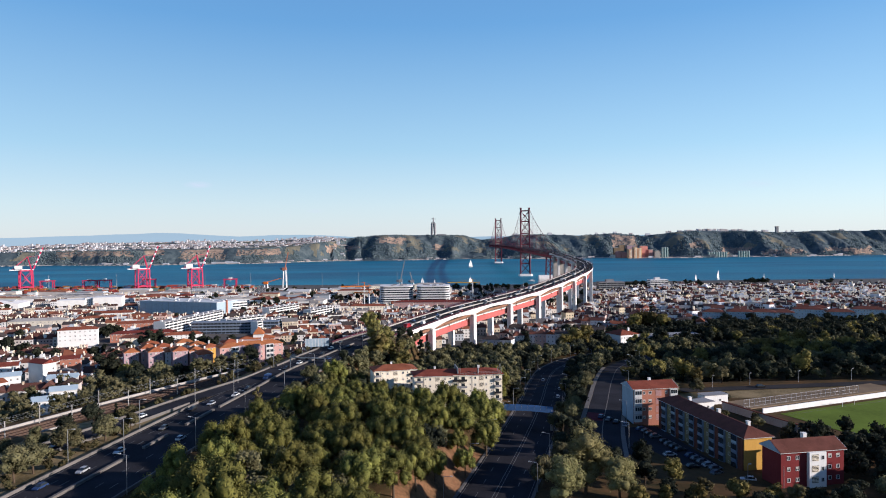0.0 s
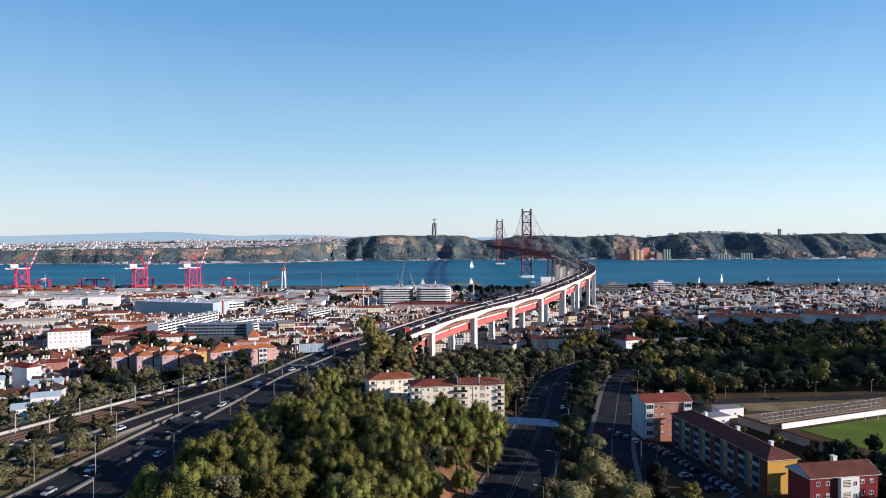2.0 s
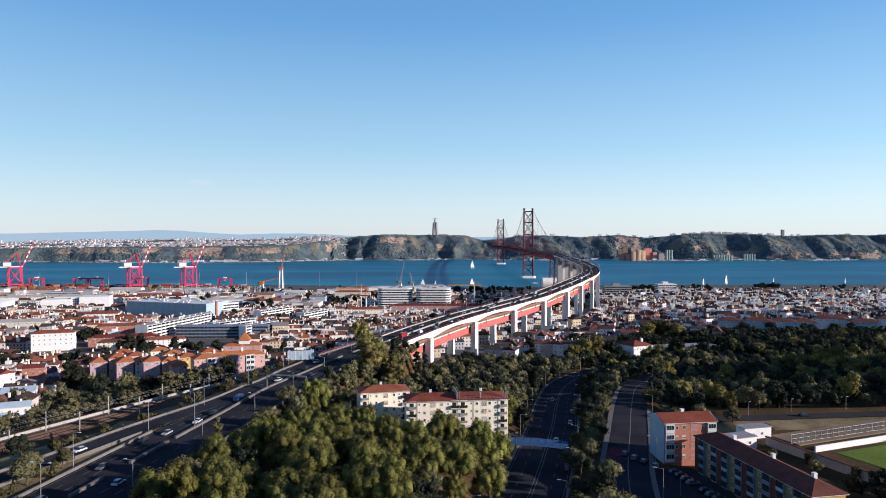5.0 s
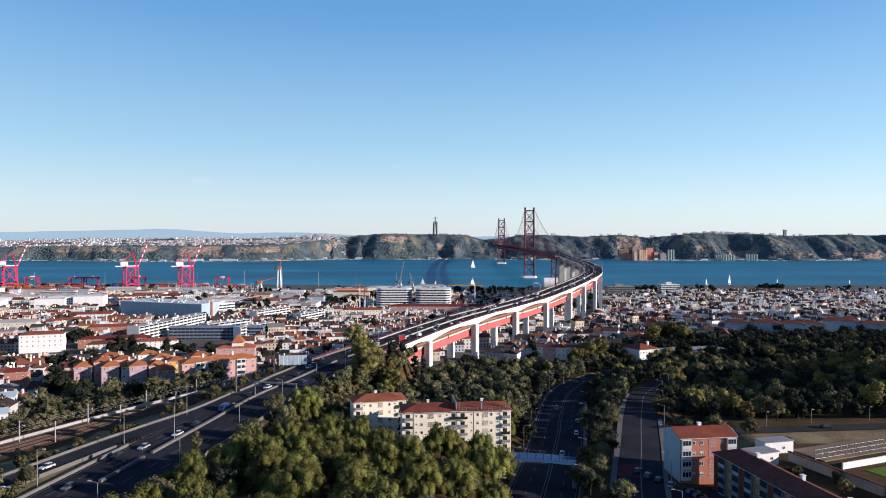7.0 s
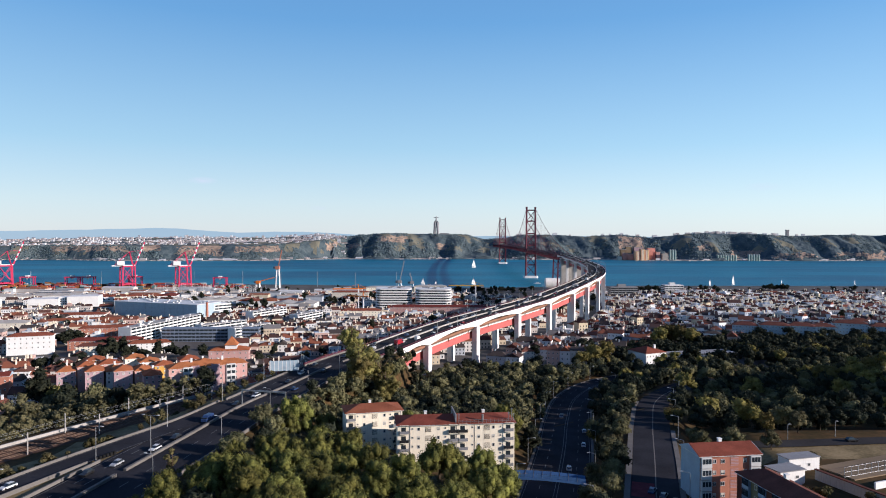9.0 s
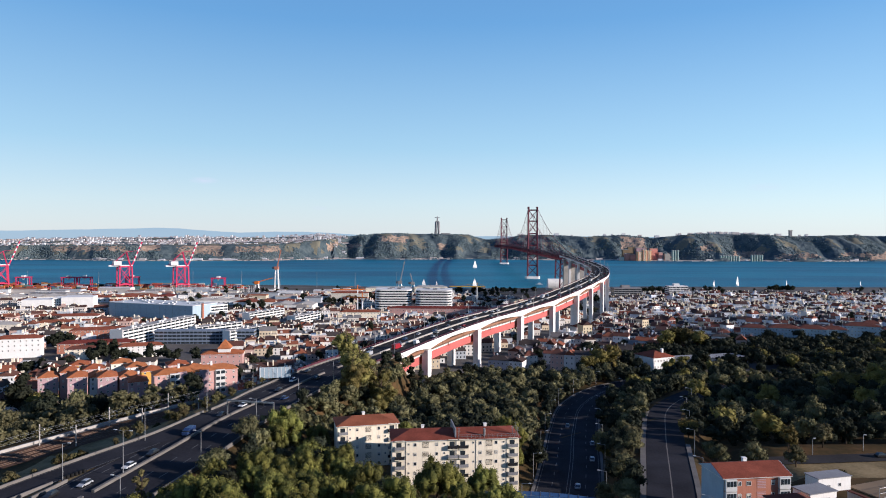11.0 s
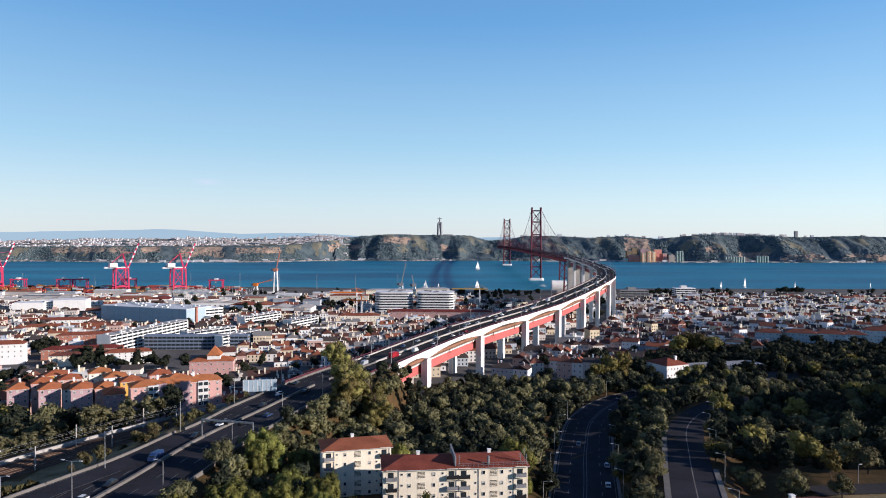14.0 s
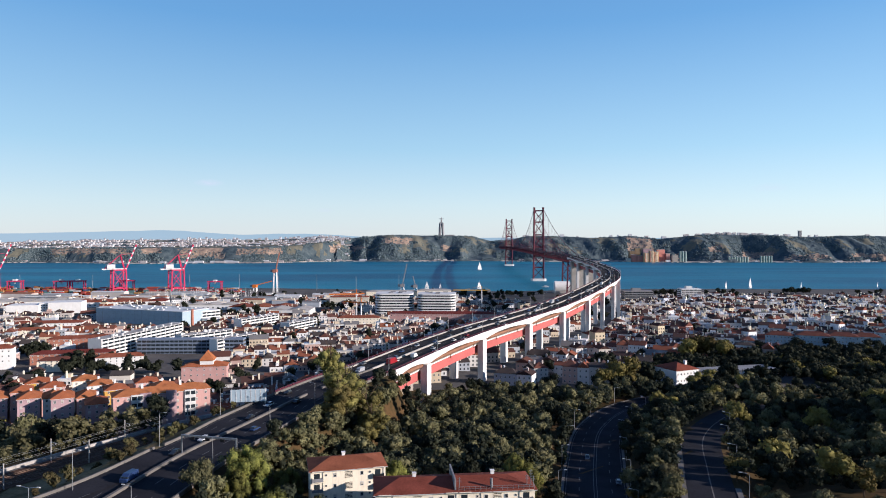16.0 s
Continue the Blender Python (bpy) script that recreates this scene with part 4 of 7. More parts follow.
# ---- apartment blocks near the avenue ----
def cream_block(name_label, x, y, rot, L, D, z0, z1, bays, extra):
    b = body("apartment_block", name_label, "apartment block", x, y, rot, L, D, z0, z1, M_CREAM, "cream apartment blocks")
    h = z1 - z0
    roof = pitched(b, L, D, h, 2.0, M_TILE, 0.55)
    floors = 5
    fh = h / floors
    for f in range(floors):
        z = h - fh * (f + 1)
        for kind, s in bays:
            if kind == "b":
                put(b, balcony_mesh(3.0, fh, 0.9, M_GREY if (f + int(s)) % 3 else M_DARK, M_CREAM), "front", L, D, s, z + 0.15)
            elif kind == "s":
                put(b, lattice_mesh(2.0, fh * 0.62), "front", L, D, s, z + 0.45)
            elif kind == "w":
                put(b, window_mesh(0.9, 1.1, blind=(0.0, 0.5, 0.0, 0.8)[(f * 3 + int(s * 2)) % 4]), "front", L, D, s, z + 1.0)
            else:
                put(b, window_mesh(0.55, 0.6), "front", L, D, s, z + 1.4)
        for s in (D * 0.3, D * 0.7):
            put(b, window_mesh(1.1, 1.2, blind=0.5), "right", L, D, s, z + 0.9)
    for s in ((0.16, 0.97) if L < 30 else (0.105, 0.5, 0.655, 0.9)):
        g = Geo()
        g.tube((L * s, -0.09, 0), (L * s, -0.09, h), 0.06, n=6)
        part("downpipe", g, M_GREY, b)
    for cx in extra:
        chimney(b, cx, D * 0.55, h + 1.2, 1.6, 0.9, M_WHITE_CONC)
    return b, h


small_cream, _ = cream_block("small cream rendered apartment block with a hipped red tile roof", -31.9, 318.5, 14, 20.6, 11.5, 32.2, 46.9,
                             [("b", 1.9), ("t", 4.2), ("w", 6.6), ("s", 10.4), ("w", 14.0), ("t", 16.2), ("b", 18.6)], [9.5])
big_cream, hb = cream_block("long cream rendered apartment block with balconies and a red tile roof", -12.2, 298.2, 6, 39.4, 12.0, 33.6, 48.3,
                            [("b", 2.2), ("t", 5.0), ("w", 7.0), ("s", 10.2), ("w", 13.6), ("t", 16.0), ("b", 18.6), ("b", 21.9), ("t", 25.0), ("w", 27.2), ("s", 30.0), ("w", 32.2), ("t", 34.6), ("b", 37.4)], [9.8, 29.8])
# roof terrace railing, party wall and aerials on the long block
g = Geo()
for i in range(15):
    g.box(20.3 + i * 1.35, 20.38 + i * 1.35, -0.3, -0.22, hb + 0.2, hb + 1.35)
for z in (0.75, 1.3):
    g.box(20.3, 39.3, -0.29, -0.23, hb + z, hb + z + 0.06)
part("roof_railing", g, M_STEEL, big_cream)
part("parapet_wall", Geo().box(19.3, 19.7, 0.2, 11.5, hb + 0.4, hb + 3.1), M_GREY, big_cream)
for x, h2 in ((20.6, 3.2), (38.6, 4.6), (39.2, 3.0), (37.6, 3.4)):
    g = Geo()
    g.tube((x, 1.0, hb + 0.3), (x, 1.0, hb + h2), 0.09, n=6)
    for k in range(3):
        g.box(x - 0.45, x + 0.45, 0.97, 1.03, hb + h2 - 0.3 - 0.4 * k, hb + h2 - 0.25 - 0.4 * k)
    part("aerial", g, M_STEEL, big_cream)
g = Geo()
g.tube((28.6, 0.9, hb), (28.6, 0.9, hb + 2.8), 0.35, n=10)
part("vent_pipe", g, M_STEEL, big_cream)

# brick block with a pale gable end
red = body("apartment_block", "salmon brick apartment block with shade-blue pale gable wall and red roof", "apartment block", 74.8, 264.2, 7, 18.2, 11.0, 35.6, 49.2, M_BRICK)
pitched(red, 18.2, 11.0, 13.6, 2.2, M_TILE, 0.5, hip=False)
# Pale end wall tinted blue for the shade on it.
part("end_wall", Geo().box(-0.06, 0.0, 0, 11.0, -3, 13.6), M_PALEBLUE, red)
for f in range(4):
    z = 13.6 - 3.2 * (f + 1) + 0.1
    for s in (1.7, 16.5):
        g = Geo()
        g.box(s - 1.5, s + 1.5, -0.9, -0.0, z - 0.1, z + 2.85)
        bay = part("glazed_balcony", g, M_FRAME, red)
        for k in (-0.9, 0.0, 0.9):
            part("pane", Geo().box(s + k - 0.38, s + k + 0.38, -0.94, -0.9, z + 1.1, z + 2.5), M_GLASS, bay)
    for s in (4.4, 6.9, 13.6):
        put(red, window_mesh(1.0 if s != 6.9 else 1.3, 1.2, blind=0.6 if (f + int(s)) % 2 else 0.0), "front", 18.2, 11, s, z + 0.9)
    put(red, lattice_mesh(2.4, 2.5, 6, M_LILAC, M_BRICK), "front", 18.2, 11, 10.4, z + 0.15)
    for s in (3, 8):
        put(red, window_mesh(1.1, 1.2), "right", 18.2, 11, s, z + 0.9)
chimney(red, 9.5, 6.5, 14.2, 2.2, 1.0)

# long block with a yellow end and balconied front in shade
ang = math.degrees(math.atan2(208.1 - 259.5, 92.6 - 83.4))
LL, LD = math.hypot(208.1 - 259.5, 92.6 - 83.4), 9.6
long_block = body("apartment_block", "long apartment block with dark roof, shade-blue balconies and yellow end wall", "apartment block", 83.4, 259.5, ang, LL, LD, 34.6, 46.3, M_YELLOW)
pitched(long_block, LL, LD, 11.7, 2.5, M_TILE_DK, 0.6)
# Panel and bays carry the front's shade in their colours.
part("front_panel", Geo().box(0.3, LL - 0.3, -0.05, 0, -1, 11.6), M_SHADEYELLOW, long_block)
for k in range(5):
    s = 1.6 + k * (LL - 3.2) / 4
    part("stair_tower", Geo().box(s - 1.25, s + 1.25, -0.45, -0.05, -1, 11.7), M_TILE_DK, long_block)
    if k == 4:
        break
    w = (LL - 3.2) / 4 - 2.5
    for f in range(4):
        z = 0.2 + f * 2.9
        for a in (1.5, w - 1.5):                     # glazed balconies either side of a painted panel
            u = s + 1.25 + a
            bay = part("glazed_balcony", Geo().box(u - 1.45, u + 1.45, -0.75, -0.05, z, z + 2.75), M_BLUEGREY, long_block)
            part("parapet", Geo().box(u - 1.4, u + 1.4, -0.8, -0.75, z + 0.12, z + 0.9), M_PALEBLUE if (f + k) % 3 == 0 else M_BLUEGREY, bay)
            for c in (-0.94, 0.0, 0.94):
                part("pane", Geo().box(u + c - 0.44, u + c + 0.44, -0.79, -0.75, z + 0.98, z + 2.66), M_GLASS, bay)
        put(long_block, window_mesh(1.1, 1.2, blind=0.4 * ((f + k) % 2)), "front", LL, LD, s + 1.25 + w / 2, z + 0.8)
for cx in (12, 30, 46):
    chimney(long_block, cx, LD * 0.6, 13.2, 1.8, 1.0)

# maroon block with a white central bay
mar = body("apartment_block", "maroon apartment block with pale blue gable and white central bay", "apartment block", 95.6, 191.8, 8.5, 20.2, 8.6, 33.6, 46.9, M_MAROON)
pitched(mar, 20.2, 8.6, 13.3, 2.6, M_TILE_DK, 0.6, hip=False)
bay = part("central_bay", Geo().box(8.2, 13.6, -1.2, 0, -2, 13.2), M_WHITE, mar)
for f in range(4):
    z = 13.3 - 3.2 * (f + 1)
    for s in (2.4, 5.2, 15.6, 18.2):
        put(mar, window_mesh(1.1, 1.2, blind=0.5 if (f + int(s)) % 3 == 0 else 0), "front", 20.2, 8.6, s, z + 0.9)
    part("bay_screen", lattice_mesh(2.2, 1.9), None, bay, at=pose(10.0, -1.2, z + 0.6))
    part("window", window_mesh(1.0, 1.2), None, bay, at=pose(12.4, -1.2, z + 0.9))
chimney(mar, 11.0, 5.0, 15.0, 2.0, 1.2)
g = Geo()
g.tube((0.6, -0.4, 0), (0.6, -0.4, 9.5), 0.1, n=6)
part("downpipe", g, M_STEEL, mar)

# small white sheds above the pitch
hut = body("shed", "small white rendered shed with flat dark roof by the wall", "shed", 104.0, 276.5, 18, 9.5, 6.0, 36.4, 40.2, M_WHITE)
part("roof", Geo().box(-0.3, 9.8, -0.3, 6.3, 3.8, 4.05), M_GREY, hut)
put(hut, window_mesh(1.2, 1.0), "front", 9.5, 6, 6.5, 1.4)
hut = body("shed", "small white rendered shed with door and window", "shed", 112.5, 287.5, 14, 11.5, 5.0, 36.4, 40.6, M_WHITE)
part("roof", Geo().box(-0.3, 11.8, -0.3, 5.3, 4.2, 4.4), M_GREY, hut)
part("door", Geo().box(3.0, 4.2, -0.05, 0, 0, 2.2), M_GREY, hut)
put(hut, window_mesh(1.0, 1.0), "front", 11.5, 5, 7.5, 1.5)

# ---- pink terraces beyond the railway ----
def terrace(label, x, y, rot, L, D, z0, z1, wall, roof, rise=2.4, hip=True, floors=4, step=3.1, group="", faces=("front", "right"), category="apartment house", name="house"):
    b = body(name, label, category, x, y, rot, L, D, z0, z1, wall, group, sink=5)
    h = z1 - z0
    pitched(b, L, D, h, rise, roof, 0.45, hip)
    fh = h / floors
    for face in faces:
        run = L if face in ("front", "back") else D
        n = max(1, int(run / step))
        for f in range(floors):
            for i in range(n):
                put(b, window_mesh(1.0, 1.3, blind=(0, 0.4, 0, 0.9)[(i * 5 + f * 3) % 4]), face, L, D, run * (i + 0.5) / n, fh * f + fh * 0.32)
    return b


pk = terrace("long pink apartment house with glazed white bays and red roof", -137.8, 425.5, 30, 40.3, 11.5, 27.0, 41.6, M_PINK, M_TILE_OR, floors=5, step=4.0)
for s in (9.5, 31.5):
    bay = part("glazed_bay", Geo().box(s - 2.4, s + 2.4, -0.7, 0, 3.0, 15.0), M_FRAME, pk)
    for f in range(4):
        for k in (-1.2, 1.2):
            part("pane", Geo().box(s + k - 0.95, s + k + 0.95, -0.75, -0.7, 3.5 + f * 3.1, 5.1 + f * 3.1), M_GLASS, bay)
# These bays wear the lilac of the facade's shaded parts.
for s in (13.0, 23.5):
    part("projecting_bay", Geo().box(s - 2.2, s + 2.2, -0.5, 0, -2, 15.4), M_LILAC, pk)
chimney(pk, 12, 5, 16.6, 2.0, 1.0)
chimney(pk, 28, 5, 16.6, 2.0, 1.0)
rng = random.Random(5)
for i in range(7):
    x, y = -154.5 - i * 8.6, 434.5 + i * 1.6 + (i % 2) * 7
    b = terrace("pink and shade-lilac terraced house with an orange tiled hip roof", x, y, 28 + (i % 2) * 3, 9.0, 13.0, 29.0, 36.2 + 0.9 * (i % 3), (M_LILAC, M_PINK, M_LILAC, M_WHITE)[i % 4], M_TILE_OR, 2.6, floors=3, step=3.0, group="pink terraced houses")
    chimney(b, 5, 7, 8.8, 2.6, 0.9)
for i in range(8):
    x, y = -128 - i * 11.5, 463 + i * 1.5 + (i % 3) * 5
    b = terrace("terraced house with an orange tiled roof behind the pink houses", x, y, 30, 11.0, 11.0, 26.0, 35.2 + 0.9 * (i % 3), (M_WHITE, M_CREAM, M_PINK, M_YELLOW)[i % 4], M_TILE_OR, 2.5, floors=4, step=3.4, group="orange roofed houses", faces=("front",))
    chimney(b, 5, 6, 11.0, 2.4, 0.9)

# cottages in the valley beyond the railway wall
COTTAGES = ((-252, 432, 62, 9, 15, 19, 32, 0), (-236, 408, 20, 16, 9, 19, 27, 2), (-214, 372, 25, 13, 8, 20, 27.5, 2), (-212, 352, 25, 12, 8, 20, 26.5, 2), (-262, 392, 60, 12, 10, 18, 27, 0), (-246, 358, 60, 11, 9, 18, 26, 1),
            (-236, 330, 62, 13, 9, 18, 26, 0), (-275, 420, 30, 14, 9, 18, 26, 2), (-296, 450, 25, 15, 10, 17, 27, 0), (-262, 470, 20, 12, 10, 18, 28, 3), (-300, 405, 60, 12, 9, 17, 25, 1), (-286, 372, 60, 12, 10, 17, 26, 0), (-228, 306, 62, 12, 9, 19, 25, 2))
for x, y, rot, L, D, z0, z1, kind in COTTAGES:
    b = terrace(("white rendered cottage with a terracotta tile roof", "cream cottage with a terracotta tile roof", "white cottage with a plain pale roof", "salmon rendered house with a tiled roof")[kind], x, y, rot, L, D, z0, z1,
                (M_WHITE, M_CREAM, M_WHITE, M_BRICK)[kind], (M_TILE, M_TILE, M_PALEBLUE, M_TILE)[kind], 2.2, False, 2, 3.2, "valley cottages", category="house")
    chimney(b, L * 0.7, D * 0.5, z1 - z0 + 1.4, 1.6, 0.8)


# ---- large buildings of the town ----
def banded(parent, x0, x1, y0, y1, z0, n, fh, slab_mat, glass_mat, proud=0.5, split=6.0):
    """Storeys as white bands over recessed dark glazing with uprights."""
    for f in range(n):
        z = z0 + f * fh
        part("storey", Geo().box(x0 + proud, x1 - proud, y0 + proud, y1 - proud, z, z + fh * 0.55), glass_mat, parent)
        part("band", Geo().box(x0, x1, y0, y1, z + fh * 0.55, z + fh), slab_mat, parent)
    k = int((x1 - x0) / split)
    up = Geo().box(0, 0.3, 0, 0.3, 0, n * fh - fh * 0.45).mesh("upright", slab_mat)
    for i in range(k + 1):
        part("upright", up, None, parent, at=pose(x0 + 0.1 + (x1 - x0 - 0.5) * i / k, y0 + 0.05, z0))
    m = parent.matrix_basis
    occupy(m.translation.x, m.translation.y, math.degrees(m.to_euler().z), x1, y1)


def slab_block(label, x, y, rot, L, D, z0, n, fh=3.0):
    """A white slab of flats: open galleries in a grid of white bands and uprights, plain end walls, plant on the roof."""
    b = thing("apartment_block", label, "apartment block", pose(x, y, z0, 0, 0, rot), "white slab blocks")
    h = n * fh
    part("wall", Geo().box(1.2, L - 1.2, 1.0, D - 1.0, -3, h), M_WHITE_CONC, b)
    for s in (0, L - 1.2):
        part("end_wall", Geo().box(s, s + 1.2, 0.6, D - 0.6, -3, h + 0.4), M_WHITE, b)
    for f in range(n):
        z = f * fh
        for y0, y1, yg in ((0.0, 0.99, 0.94), (D - 0.99, D, D - 0.99)):
            part("gallery", Geo().box(0.3, L - 0.3, y0, y1, z + fh - 0.35, z + fh), M_WHITE, b)
            part("rail", Geo().box(0.3, L - 0.3, y0 if y0 < 1 else y1 - 0.1, y0 + 0.1 if y0 < 1 else y1, z, z + 0.95), M_WHITE, b)
        part("glazing", Geo().box(1.3, L - 1.3, 0.9, 0.99, z + 0.2, z + fh - 0.4), M_GLASS, b)
    k = max(2, int(L / 7))
    cw = Geo().box(0, 0.4, -0.05, 0.98, 0, h).mesh("cross_wall", M_WHITE)
    for i in range(k + 1):
        part("cross_wall", cw, None, b, at=pose(0.3 + (L - 1.0) * i / k, 0, 0))
    occupy(x, y, rot, L, D)
    r = Geo()
    rr = random.Random(int(L * 7))
    for i in range(int(L / 6)):
        x1, y1, w, q = rr.uniform(1, L - 4), rr.uniform(1, D - 3), rr.uniform(1, 2.5), rr.uniform(0.8, 2.2)
        r.box(x1, x1 + w, y1, y1 + w * 0.8, h + 0.02, h + q)
    tagged(part("roof_plant", r, M_WHITE, b), kind="stuff")
    part("roof", Geo().box(0, L, 0.3, D - 0.3, h - 0.02, h + 0.02), M_CONCRETE, b)
    return b


slab_block("long white slab of flats with open galleries in the sun", -278, 694, 78, 116, 14, 8.5, 6)
slab_block("white slab of flats with open galleries", -229.6, 740, 56, 56, 11, 8, 5)
slab_block("white slab of flats with open galleries", -190, 717, 63, 50, 10, 8, 5)
slab_block("white slab of flats with open galleries", -214.9, 872, 65, 64, 12, 7, 5)
slab_block("cream slab of flats with open galleries", -156, 842, 67, 52, 12, 7, 5)
wing = thing("apartment_block", "low dark glazed wing between the white slabs", "apartment block", pose(-262, 722, 8, 0, 0, 2))
# Bands share the shade-darkened blue-grey; this front faces away from the sun.
banded(wing, 0, 92, 0, 9, -1, 5, 3.2, M_BLUEGREY, M_GLASS, 0.25, 4.0)

museum = thing("museum", "large pale grey metal-clad hall on a dark recessed base", "museum", pose(-418, 958, 6, 0, 0, -20))
part("wall", Geo().box(0, 130, 0, 46, -1.5, 19.5), M_PALEBLUE, museum)
part("base", Geo().box(4, 126, 4, 44, -4, -1.5), M_DARK, museum)
g = Geo()
for i in range(1, 13):
    g.box(10 * i - 0.08, 10 * i + 0.08, -0.08, 0, -1.4, 19.4)
for z in (3.5, 8.5, 14.0):
    g.box(0, 130, -0.07, 0, z - 0.04, z + 0.04)
part("cladding_joints", g, M_GREY, museum)
part("roof", Geo().box(-0.3, 130.3, -0.3, 46.3, 19.5, 20.1), M_CRANE_W, museum)
occupy(-418, 958, -20, 130, 46)
occupy(-572, 1026, 16, 90, 30)
occupy(-90, 1062, 0, 115, 50)
rr = random.Random(3)
for i in range(34):
    x, y, w = rr.uniform(3, 118), rr.uniform(3, 40), rr.uniform(2, 9)
    part("roof_unit", Geo().box(x, x + w, y, y + rr.uniform(1.5, 3), 20.1, 20.1 + rr.uniform(0.5, 1.6)), M_WHITE, museum)
annex = thing("office_block", "glass office block with green-tinted bands and white slabs", "office", pose(-296, 930, 6, 0, 0, 52))
banded(annex, 0, 44, 0, 22, -1, 5, 3.7, M_WHITE, M_GLASS)
part("entrance_block", Geo().box(18, 40, -12, 0, -1, 9), M_WHITE, annex)

for x, y, w, d, rot in ((-89, 1066, 54, 46, 2), (-31, 1062, 54, 46, -2)):
    tw = thing("office_block", "rounded white office tower with dark ribbon windows", "office", pose(x, y, 4.5, 0, 0, rot), "twin office towers")
    ring = lambda o: [(x0 + cx * 9, y0 + cy * 9) for x0, y0, a0 in ((w - 9 - o, 9 + o, -90), (w - 9 - o, d - 9 - o, 0), (9 + o, d - 9 - o, 90), (9 + o, 9 + o, 180)) for cx, cy in [(math.cos(radians(a0 + 15 * k)), math.sin(radians(a0 + 15 * k))) for k in range(7)]]
    for f in range(8):
        z = 1 + f * 3.65
        part("storey", Geo().prism(ring(1.6), z, z + 1.85), M_GLASS, tw)
        part("band", Geo().prism(ring(0.5 * (f % 2)), z + 1.85, z + 3.65), M_WHITE, tw)
    part("ground_floor", Geo().prism(ring(4), -3, 1), M_DARK, tw)
    for k in range(7):
        x1, y1 = rr.uniform(8, w - 16), rr.uniform(8, d - 12)
        part("roof_unit", Geo().box(x1, x1 + rr.uniform(2, 7), y1, y1 + 3, 30.2, 31.5), M_GREY, tw)

term = thing("terminal_building", "large white rendered building with a glazed stair bay", "office", pose(-572, 1026, 5.5, 0, 0, 16))
part("wall", Geo().box(0, 38, 0, 30, -3, 16), M_WHITE, term)
part("stair_bay", Geo().box(38, 50, 3, 30, -3, 18), M_WHITE, term)
part("wall", Geo().box(50, 90, -3, 30, 4, 19), M_WHITE, term)
part("undercroft", Geo().box(52, 88, -1, 28, -3, 4), M_DARK, term)
for f in range(5):
    for k in (40, 43, 46):
        put(term, window_mesh(2.0, 1.9), "front", 90, 30, k + 1, 1 + f * 3.3).location.y += 3
for x, y, L, D, h, rot in ((-690, 1120, 150, 40, 11, 14), (-560, 1150, 140, 40, 9, 12), (-760, 1040, 110, 50, 9, 12), (-420, 1120, 120, 30, 8, 4), (-300, 1090, 90, 34, 9, 2), (-230, 1020, 60, 40, 12, 0)):
    wh = body("warehouse", "low pale warehouse with a long roof near the docks", "warehouse", x, y, rot, L, D, 4.5, 4.5 + h, M_WHITE, "dock warehouses")
    bays = max(2, int(L / 24))
    rm = rr.choice((M_CONCRETE, M_WHITE_CONC, M_TILE))
    for i in range(bays):
        part("roof", Geo().hip(L / bays, D, h, 3.0, -0.02, 0.2, False, L / bays * (i + 0.5), D / 2), rm, wh)
    for i in range(int(L / 7)):
        put(wh, window_mesh(2.4, 1.8, M_GREY), "front", L, D, 3.5 + i * 7, h * 0.45)
for x, y, L, D, z0, z1, rot, wm, rm, lab in (
        (-322, 668, 60, 13, 11, 18, 14, M_BRICK, M_TILE, "long brown-roofed shed beside the rail yard"),
        (-262, 652, 34, 10, 12, 18.5, 20, M_WHITE, M_TILE, "low white workshop with a brown roof"),
        (-302, 644, 24, 9, 12, 17.5, 12, M_CREAM, M_TILE_DK, "low cream workshop with a dark roof"),
        (-360, 644, 34, 12, 14, 25.5, 20, M_WHITE, M_TILE, "three-storey white rendered building with a red roof"),
        (-352, 742, 84, 14, 10, 19, 16, M_BRICK, M_TILE, "long brick warehouse with a red tile roof"),
        (-300, 735, 60, 12, 10, 16, 16, M_PALEBLUE, M_TILE, "long low warehouse with a red tile roof"),
        (-420, 800, 80, 15, 9, 19, 14, M_CREAM, M_TILE, "long cream warehouse with a tiled roof"),
        (-460, 860, 70, 16, 8, 18, 14, M_WHITE, M_TILE, "long white warehouse with a tiled roof"),
        (-480, 760, 60, 16, 10, 21, 14, M_WALLS, M_CONCRETE, "pale industrial building with a flat roof"),
        (-60, 960, 130, 18, 6, 19, -2, M_PINK, M_TILE, "long old pink factory with a tiled roof"),
        (-120, 930, 50, 16, 6.5, 17, 4, M_CREAM, M_TILE, "cream factory wing with a tiled roof"),
        (-170, 1180, 60, 16, 4.5, 20, 3, M_WALLS, M_TILE, "ochre office building with a red roof"),
        (-130, 1330, 90, 18, 4, 17, 2, M_CREAM, M_CONCRETE, "long cream dock office"),
        (-40, 1320, 60, 18, 4, 20, 2, M_CREAM, M_CONCRETE, "cream dock office with a tower")):
    terrace(lab, x, y, rot, L, D, z0, z1, wm, rm, 2.6, True, 3, 4.0, faces=("front",), category="building", name="building")
pal = terrace("pink villa with a tall red pyramid roof", -176, 600, 10, 30, 14, 14, 21.5, M_PINK, M_TILE_OR, 3, True, 2, 4)
part("tower", Geo().box(12, 21, 2, 12, 6, 11.5), M_WHITE, pal)
part("tower_roof", Geo().hip(9, 10.5, 11.5, 6.5, 0.5, 0.2, True, 16.5, 7), M_TILE_OR, pal)

